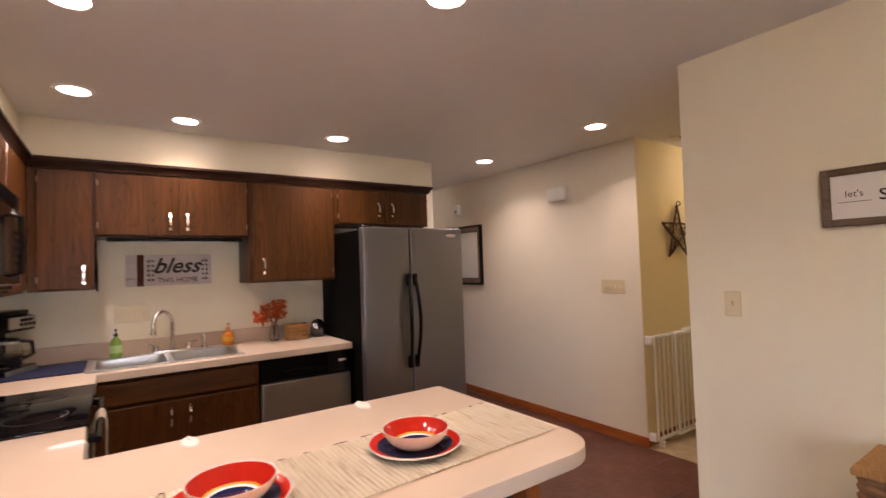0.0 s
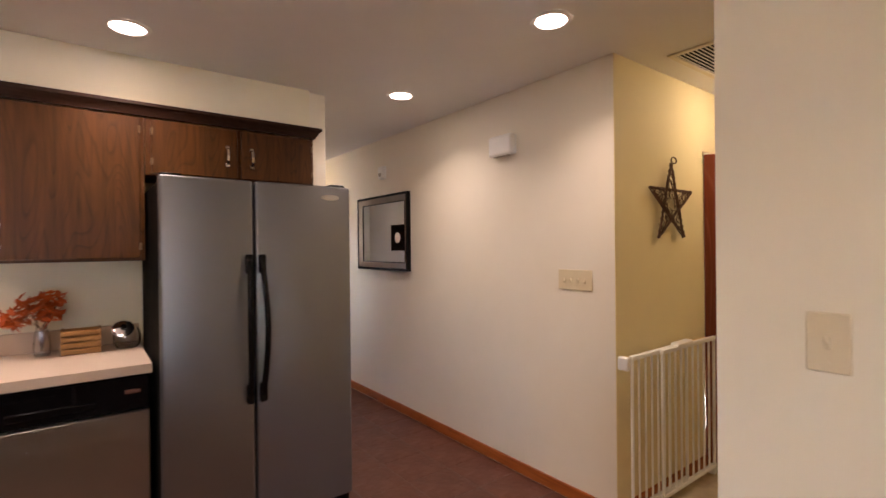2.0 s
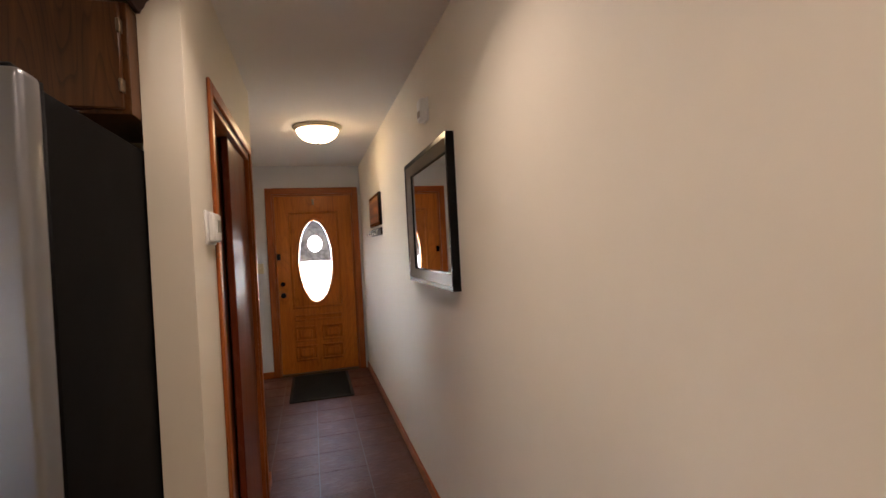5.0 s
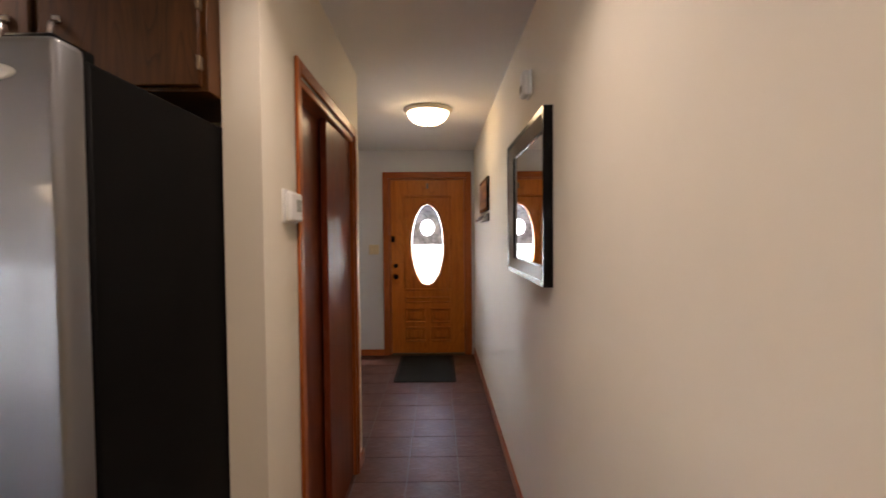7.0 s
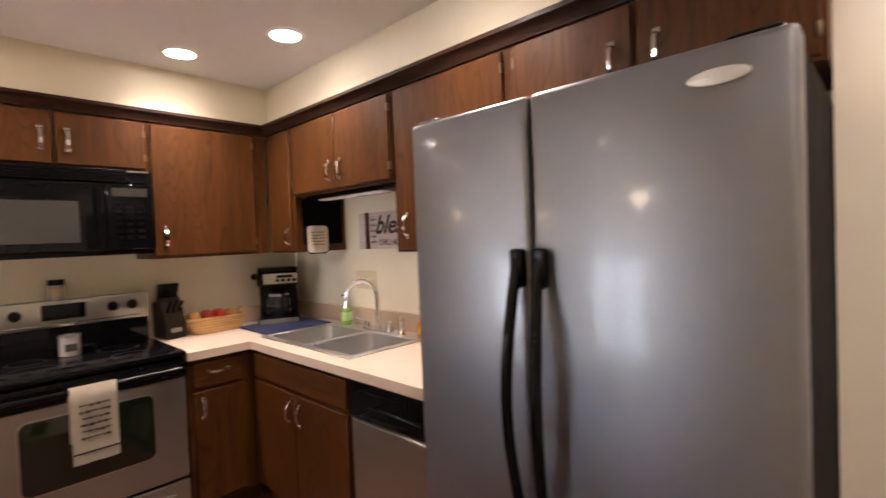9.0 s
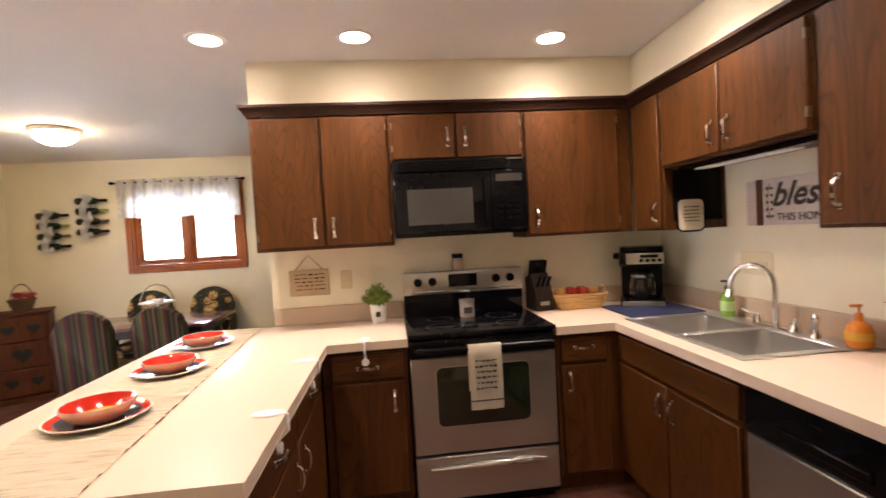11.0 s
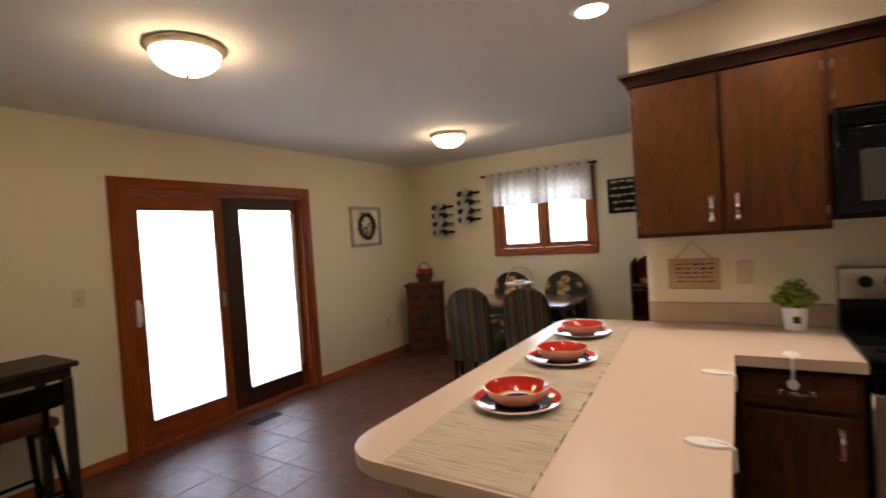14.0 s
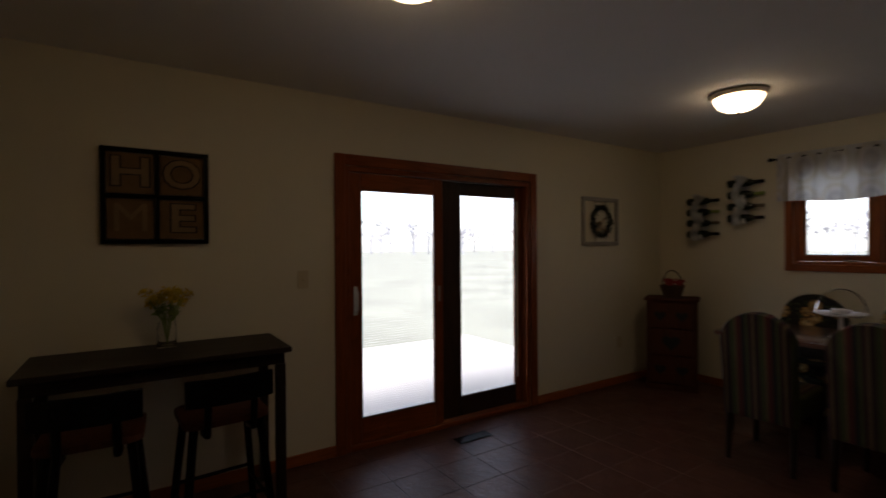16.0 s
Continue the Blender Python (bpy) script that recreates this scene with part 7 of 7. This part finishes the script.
mo = (MY0_, MZ0, MY1_, MZ1)
part("outer_frame", ring_frame(mo, inset(mo, 0.022), XH - 0.038, XH - 0.036), "black", t)
part("inner_frame", ring_frame(inset(mo, 0.0225), inset(mo, 0.068), XH - 0.036, XH - 0.016), "silverframe", t, "antique bronze inner frame")
part("bead", ring_frame(inset(mo, 0.0685), inset(mo, 0.076), XH - 0.018, XH - 0.016), "black", t)
m = inset(mo, 0.075)
part("mirror_glass", box(XH - 0.012, m[0], m[1], XH - 0.006, m[2], m[3]), "mirror", t, "silvered mirror glass")

# door chime and wall sensor
t = thing("door_chime", (XH, 3.0, 1.98), "white rounded plastic door chime box", "chime")
part("cover", box(XH - 0.06, 2.852, 2.005, XH - 0.006, 3.068, 2.14, bev=0.026, seg=5), "white", t)
part("back_plate", box(XH - 0.008, 2.862, 2.012, XH - 0.0005, 3.058, 2.132), "white", t)
part("sound_slot", box(XH - 0.045, 2.89, 2.0035, XH - 0.018, 3.03, 2.0055), "greyframe", t, "grey slot under the cover")
t = thing("wall_sensor", (XH, 4.513, 2.04), "small white rounded plastic sensor high on the wall", "sensor")
part("back_plate", box(XH - 0.008, 4.466, 2.046, XH - 0.0005, 4.56, 2.162, bev=0.002), "white", t)
part("cover", box(XH - 0.042, 4.468, 2.048, XH - 0.007, 4.558, 2.16, bev=0.014, seg=4), "white", t)
part("lens", box(XH - 0.0445, 4.488, 2.068, XH - 0.0405, 4.538, 2.1, bev=0.0015), "greyframe", t, "grey sensor lens")

# four-gang switch on the hall wall
t = thing("light_switch", (XH, 2.4245, 1.234), "ivory four-gang toggle switch plate on the hall wall", "light switch")
part("plate", box(XH - 0.006, 2.311, 1.178, XH - 0.0005, 2.538, 1.292, bev=0.003), "ivory", t)
for k in range(4):
    y = 2.4245 + (k - 1.5) * 0.046
    up = k in (1, 2)
    part("toggle", bx(box(XH - 0.011, y - 0.005, 1.219, XH - 0.005, y + 0.005, 1.243, bev=0.002), XH - 0.02, y - 0.004, 1.231 if up else 1.219, XH - 0.01, y + 0.004, 1.243 if up else 1.231, bev=0.002), "ivory", t)
    for s in (-1, 1):
        part("screw", cyl(bmesh.new(), (XH - 0.0055, y, 1.231 + s * 0.038), (XH - 0.0072, y, 1.231 + s * 0.038), 0.003, seg=8), "ivory", t)

# small picture and key hooks
t = thing("hall_picture", (XH, 6.53, 1.62), "small framed sunset picture on the hall wall", "picture")
part("frame", box(XH - 0.025, 6.2, 1.62, XH - 0.001, 6.86, 1.905, bev=0.006), "black", t)
part("print", box(XH - 0.0275, 6.24, 1.65, XH - 0.0245, 6.82, 1.875), "sunset", t, "brown and orange landscape print")
t = thing("key_rack", (XH, 6.53, 1.53), "dark key rack with metal hooks", "key rack")
part("board", box(XH - 0.015, 6.22, 1.535, XH - 0.001, 6.86, 1.60, bev=0.003), "darkwood", t)
for k in range(5):
    y = 6.29 + k * 0.125
    part("hook", tube(bmesh.new(), [(XH - 0.014, y, 1.585), (XH - 0.04, y, 1.58), (XH - 0.042, y, 1.545), (XH - 0.06, y, 1.54), (XH - 0.065, y, 1.56)], 0.006, 6), "chrome", t)

# thermostat
t = thing("thermostat", (2.99, 3.91, 1.51), "white wall thermostat with a small display", "thermostat")
part("base", box(2.9905, 3.835, 1.465, 2.9985, 3.985, 1.575, bev=0.003), "white", t)
part("cover", box(2.998, 3.85, 1.473, 3.019, 3.97, 1.567, bev=0.006), "white", t)
part("display", box(3.0185, 3.905, 1.505, 3.0205, 3.955, 1.545), "lcd", t, "grey-green display")

# closet with two sliding mahogany doors
t = structure("door_3", bmesh.new(), "trim", "closet opening with red mahogany sliding doors", "door")
for b, m in (((CY0 - 0.05, 0, CY0, CZ + 0.05), "trim"), ((CY1, 0, CY1 + 0.05, CZ + 0.05), "trim"), ((CY0, CZ, CY1, CZ + 0.05), "trimy")):
    piece("casing", t, (2.991, b[0], b[1], 3.004, b[2], b[3]), m)
piece("head_track", t, (2.885, CY0, CZ - 0.03, 2.99, CY1, CZ), "trimy")
for b in ((CY0, CY0 + 0.012), (CY1 - 0.012, CY1)):
    piece("jamb", t, (2.882, b[0], 0, 2.992, b[1], CZ - 0.03), "trim")
piece("sliding_door", t, (2.94, CY0 + 0.5, 0.01, 2.97, CY1 - 0.013, CZ - 0.031), "mahog")
piece("sliding_door", t, (2.897, CY0 + 0.013, 0.01, 2.927, CY0 + 0.56, CZ - 0.031), "mahog")

wall_plate("-y", YF, 2.73, 1.255, 2, "ivory light switch beside the front door")

# ---- side hallway ----
SC = Vector((4.43, YH - 0.03, 1.665))
t = thing("twig_star", SC, "dark twig star hung on the yellow wall", "wall star")
tips = [SC + Vector((0.245 * math.sin(2 * math.pi * k / 5), 0, 0.245 * math.cos(2 * math.pi * k / 5))) for k in range(5)]
tips[0] = SC + Vector((0, 0, 0.23))
for k in range(5):
    a, b = tips[k], tips[(k + 2) % 5]
    nrm = (b - a).normalized().cross(Vector((0, 1, 0)))
    bm = bmesh.new()
    for j in range(4):
        off = nrm * rnd.uniform(-0.005, 0.005) + Vector((0, rnd.uniform(-0.006, 0.006), 0))
        pts = [a.lerp(b, q / 8) + off + Vector((rnd.uniform(-1, 1), rnd.uniform(-1, 1), rnd.uniform(-1, 1))) * 0.004 for q in range(9)]
        tube(bm, pts, 0.0035, 5)
    pts = [a.lerp(b, q / 60) + nrm * 0.008 * math.sin(q * 1.3) + Vector((0, 0.008 * math.cos(q * 1.3), 0)) for q in range(61)]
    tube(bm, pts, 0.0025, 4)
    part("twig_bar", bm, "twig", t)
# loose twig mesh that fills the star
bm = bmesh.new()
for k in range(5):
    tip = tips[k] - SC
    n1, n2 = (tips[(k + 1) % 5] - SC) * 0.36, (tips[(k + 4) % 5] - SC) * 0.36
    for j in range(34):
        p, q = rnd.random(), rnd.random()
        a = (n1 * 0.9 + tip * 0.15).lerp(tip, p * 0.9) * 0.96 if j % 2 else n1.lerp(n2, p) * 0.95
        b = (n2 * 0.9 + tip * 0.15).lerp(tip, q * 0.9) * 0.96
        mid = (a + b) / 2 + Vector((rnd.uniform(-1, 1), rnd.uniform(-1, 1), rnd.uniform(-1, 1))) * 0.01
        tube(bm, [SC + a, SC + mid, SC + b], 0.0013, 4)
part("twig_mesh", bm, "twig", t)["kind"] = "stuff"
part("loop", tube(bmesh.new(), [SC + Vector((0.012 + 0.03 * math.cos(2 * math.pi * k / 14), -0.01, 0.245 + 0.018 * math.sin(2 * math.pi * k / 14))) for k in range(14)], 0.004, 6, closed=True), "twig", t)

# retractable white gate folded back along the wall
t = thing("safety_gate", (4.4, YH - 0.06, 0.005), "white metal safety gate folded against the wall", "gate")
gy = YH - 0.06
part("wall_bracket", box(3.892, gy - 0.015, 0.79, 3.92, YH - 0.016, 0.86, bev=0.006), "white", t)
part("wall_bracket", box(3.892, gy - 0.015, 0.06, 3.925, YH - 0.016, 0.12, bev=0.006), "white", t)
for x0, x1, y in ((3.945, 4.54, gy), (4.2, 4.84, gy - 0.024)):
    part("top_rail", box(x0, y - 0.011, 0.835, x1, y + 0.011, 0.86, bev=0.004), "white", t)
    part("bottom_rail", box(x0, y - 0.011, 0.05, x1, y + 0.011, 0.075, bev=0.004), "white", t)
    n = 10
    for k in range(n):
        x = x0 + 0.012 + (x1 - x0 - 0.024) * k / (n - 1)
        part("bar", cyl(bmesh.new(), (x, y, 0.074), (x, y, 0.836), 0.0062 if 0 < k < n - 1 else 0.009, seg=10), "white", t)
part("latch", box(4.36, gy - 0.038, 0.845, 4.54, gy + 0.01, 0.876, bev=0.008), "white", t)
for x in (3.99, 4.83):
    part("foot", box(x - 0.015, gy - 0.03, 0.004, x + 0.015, gy + 0.01, 0.052, bev=0.003), "white", t)

# bifold door, part open, and the door beyond
t = structure("door_4", bmesh.new(), "mahog", "red mahogany bifold closet door, part open", "door")


def slab_between(p, q, th, z0, z1):
    p, q = Vector(p), Vector(q)
    d = (q - p).normalized()
    nn = Vector((-d.y, d.x)) * th
    return prism(bmesh.new(), [tuple(p), tuple(q), tuple(q + nn), tuple(p + nn)], z0, z1, 0.002)


part("bifold_panel", slab_between((4.9, 2.17), (5.03, 1.962), 0.03, 0.012, 2.0), "mahog", t)
part("bifold_panel", slab_between((5.085, 1.965), (5.2, 2.17), 0.03, 0.012, 2.0), "mahog", t)
for z in (0.3, 1.05, 1.8):
    part("hinge", cyl(bmesh.new(), (5.062, 1.966, z - 0.03), (5.062, 1.966, z + 0.03), 0.007, seg=8), "bronze", t)
t = structure("door_5", box(6.20, 1.45, 0.015, 6.235, 2.33, 2.03, bev=0.003), "mahog", "red mahogany slab door standing open", "door")
part("knob", turned(lathe(bmesh.new(), [(0, 0), (0.012, 0), (0.012, 0.03), (0.027, 0.04), (0.027, 0.055), (0, 0.062)], (0, 0, 0), 16), Matrix.Translation((6.2, 2.12, 0.98)) @ Matrix.Rotation(radians(-90), 4, "Y")), "bronze", t)

# ceiling return grille
t = thing("return_grille", (4.45, 1.88, H), "white slatted return air grille in the ceiling", "ceiling vent")
for b in ((4.17, 1.66, 4.2, 2.03), (4.74, 1.66, 4.77, 2.03), (4.2, 1.66, 4.74, 1.69), (4.2, 2.0, 4.74, 2.03)):
    part("frame_bar", box(b[0], b[1], H - 0.012, b[2], b[3], H - 0.0005, bev=0.003), "ivorywhite", t)
# black sheet under the solid ceiling, painted as the shade of a duct
part("backing", box(4.2, 1.69, H - 0.003, 4.74, 2.0, H - 0.0008), "blackmatte", t)
for k in range(14):
    y = 1.70 + k * 0.0215
    part("slat", turned(box(-0.27, -0.007, -0.0008, 0.27, 0.007, 0.0008), Matrix.Translation((4.47, y + 0.006, H - 0.009)) @ Matrix.Rotation(radians(28), 4, "X")), "ivorywhite", t)

# square picture on the entry wall, seen in the mirror
t = thing("square_picture", (2.2, 6.97, 1.4), "black square picture with a white disc", "picture")
part("frame", box(2.201, 6.77, 1.38, 2.225, 7.17, 1.78, bev=0.004), "black", t)
part("disc", cyl(bmesh.new(), (2.224, 6.97, 1.58), (2.228, 6.97, 1.58), 0.08, seg=28), "paperwhite", t)

# ---- far trees beyond the lawn ----
bm = bmesh.new()
rt = random.Random(8)
for k in range(150):
    a = radians(-160 + 230 * k / 150 + rt.uniform(-1, 1))
    d = rt.uniform(90, 140)
    c = Vector((d * math.sin(a), -d * math.cos(a), -0.2))
    h = rt.uniform(5, 9)
    tube(bm, [c, c + Vector((rt.uniform(-0.3, 0.3), 0, h * 0.5)), c + Vector((rt.uniform(-0.6, 0.6), 0, h * 0.9))], [0.25, 0.16, 0.05], 6)
    for j in range(8):
        z0 = h * rt.uniform(0.3, 0.8)
        e = Vector((rt.uniform(-2.4, 2.4), rt.uniform(-2.4, 2.4), z0 + rt.uniform(0.5, 2.0)))
        tube(bm, [c + Vector((0, 0, z0)), c + e * 0.6 + Vector((0, 0, z0 * 0.4)), c + e], [0.09, 0.05, 0.02], 5)
        leaf_clump(bm, c + e, 1.1, 14, 0.42, rt)
ob = finish("tree_line", bm, "bark")
tagged(ob, "bare winter trees beyond the lawn, pale grey with painted haze", "trees", "", "stuff")

# ---- floor tiles ----
P = 0.305
G = 0.0028
TX, TY = 3.29, 5.02
bm = bx(bmesh.new(), -P / 2 + G, -P / 2 + G, -0.012, P / 2 - G, P / 2 - G, 0.0, bev=0.0012)
tile_mesh = bpy.data.meshes.new("tile")
bm.to_mesh(tile_mesh)
bm.free()
tile_mesh.materials.append(M["tile"])
floor = bpy.data.objects["floor"]
far = bmesh.new()
count = 0
for i in range(-21, 3):
    for j in range(-24, 11):
        x, y = TX + (i + 0.5) * P, TY + (j + 0.5) * P
        room = -2.85 < x < 2.95 and -2.0 < y < 4.0
        hall = 2.75 < x < 3.95 and 1.1 < y < 8.0 or 2.1 < x < 3.9 and 5.3 < y < 8.0
        if not (room or hall):
            continue
        near = hall or (x > -1.15 and y < 0.9) or (x > 0.4 and 1.7 < y < 3.4)
        if near and count < 300 and x + P / 2 < 3.92:
            o = new("tile", tile_mesh)
            o.location = (x, y, 0)
            o.parent = floor
            count += 1
        else:
            bx(far, x - P / 2 + G, y - P / 2 + G, -0.012, min(3.9, x + P / 2 - G), y + P / 2 - G, 0.0)
ob = finish("tile_field", far, "tilejoin")
ob.parent = floor
ob["kind"] = "stuff"
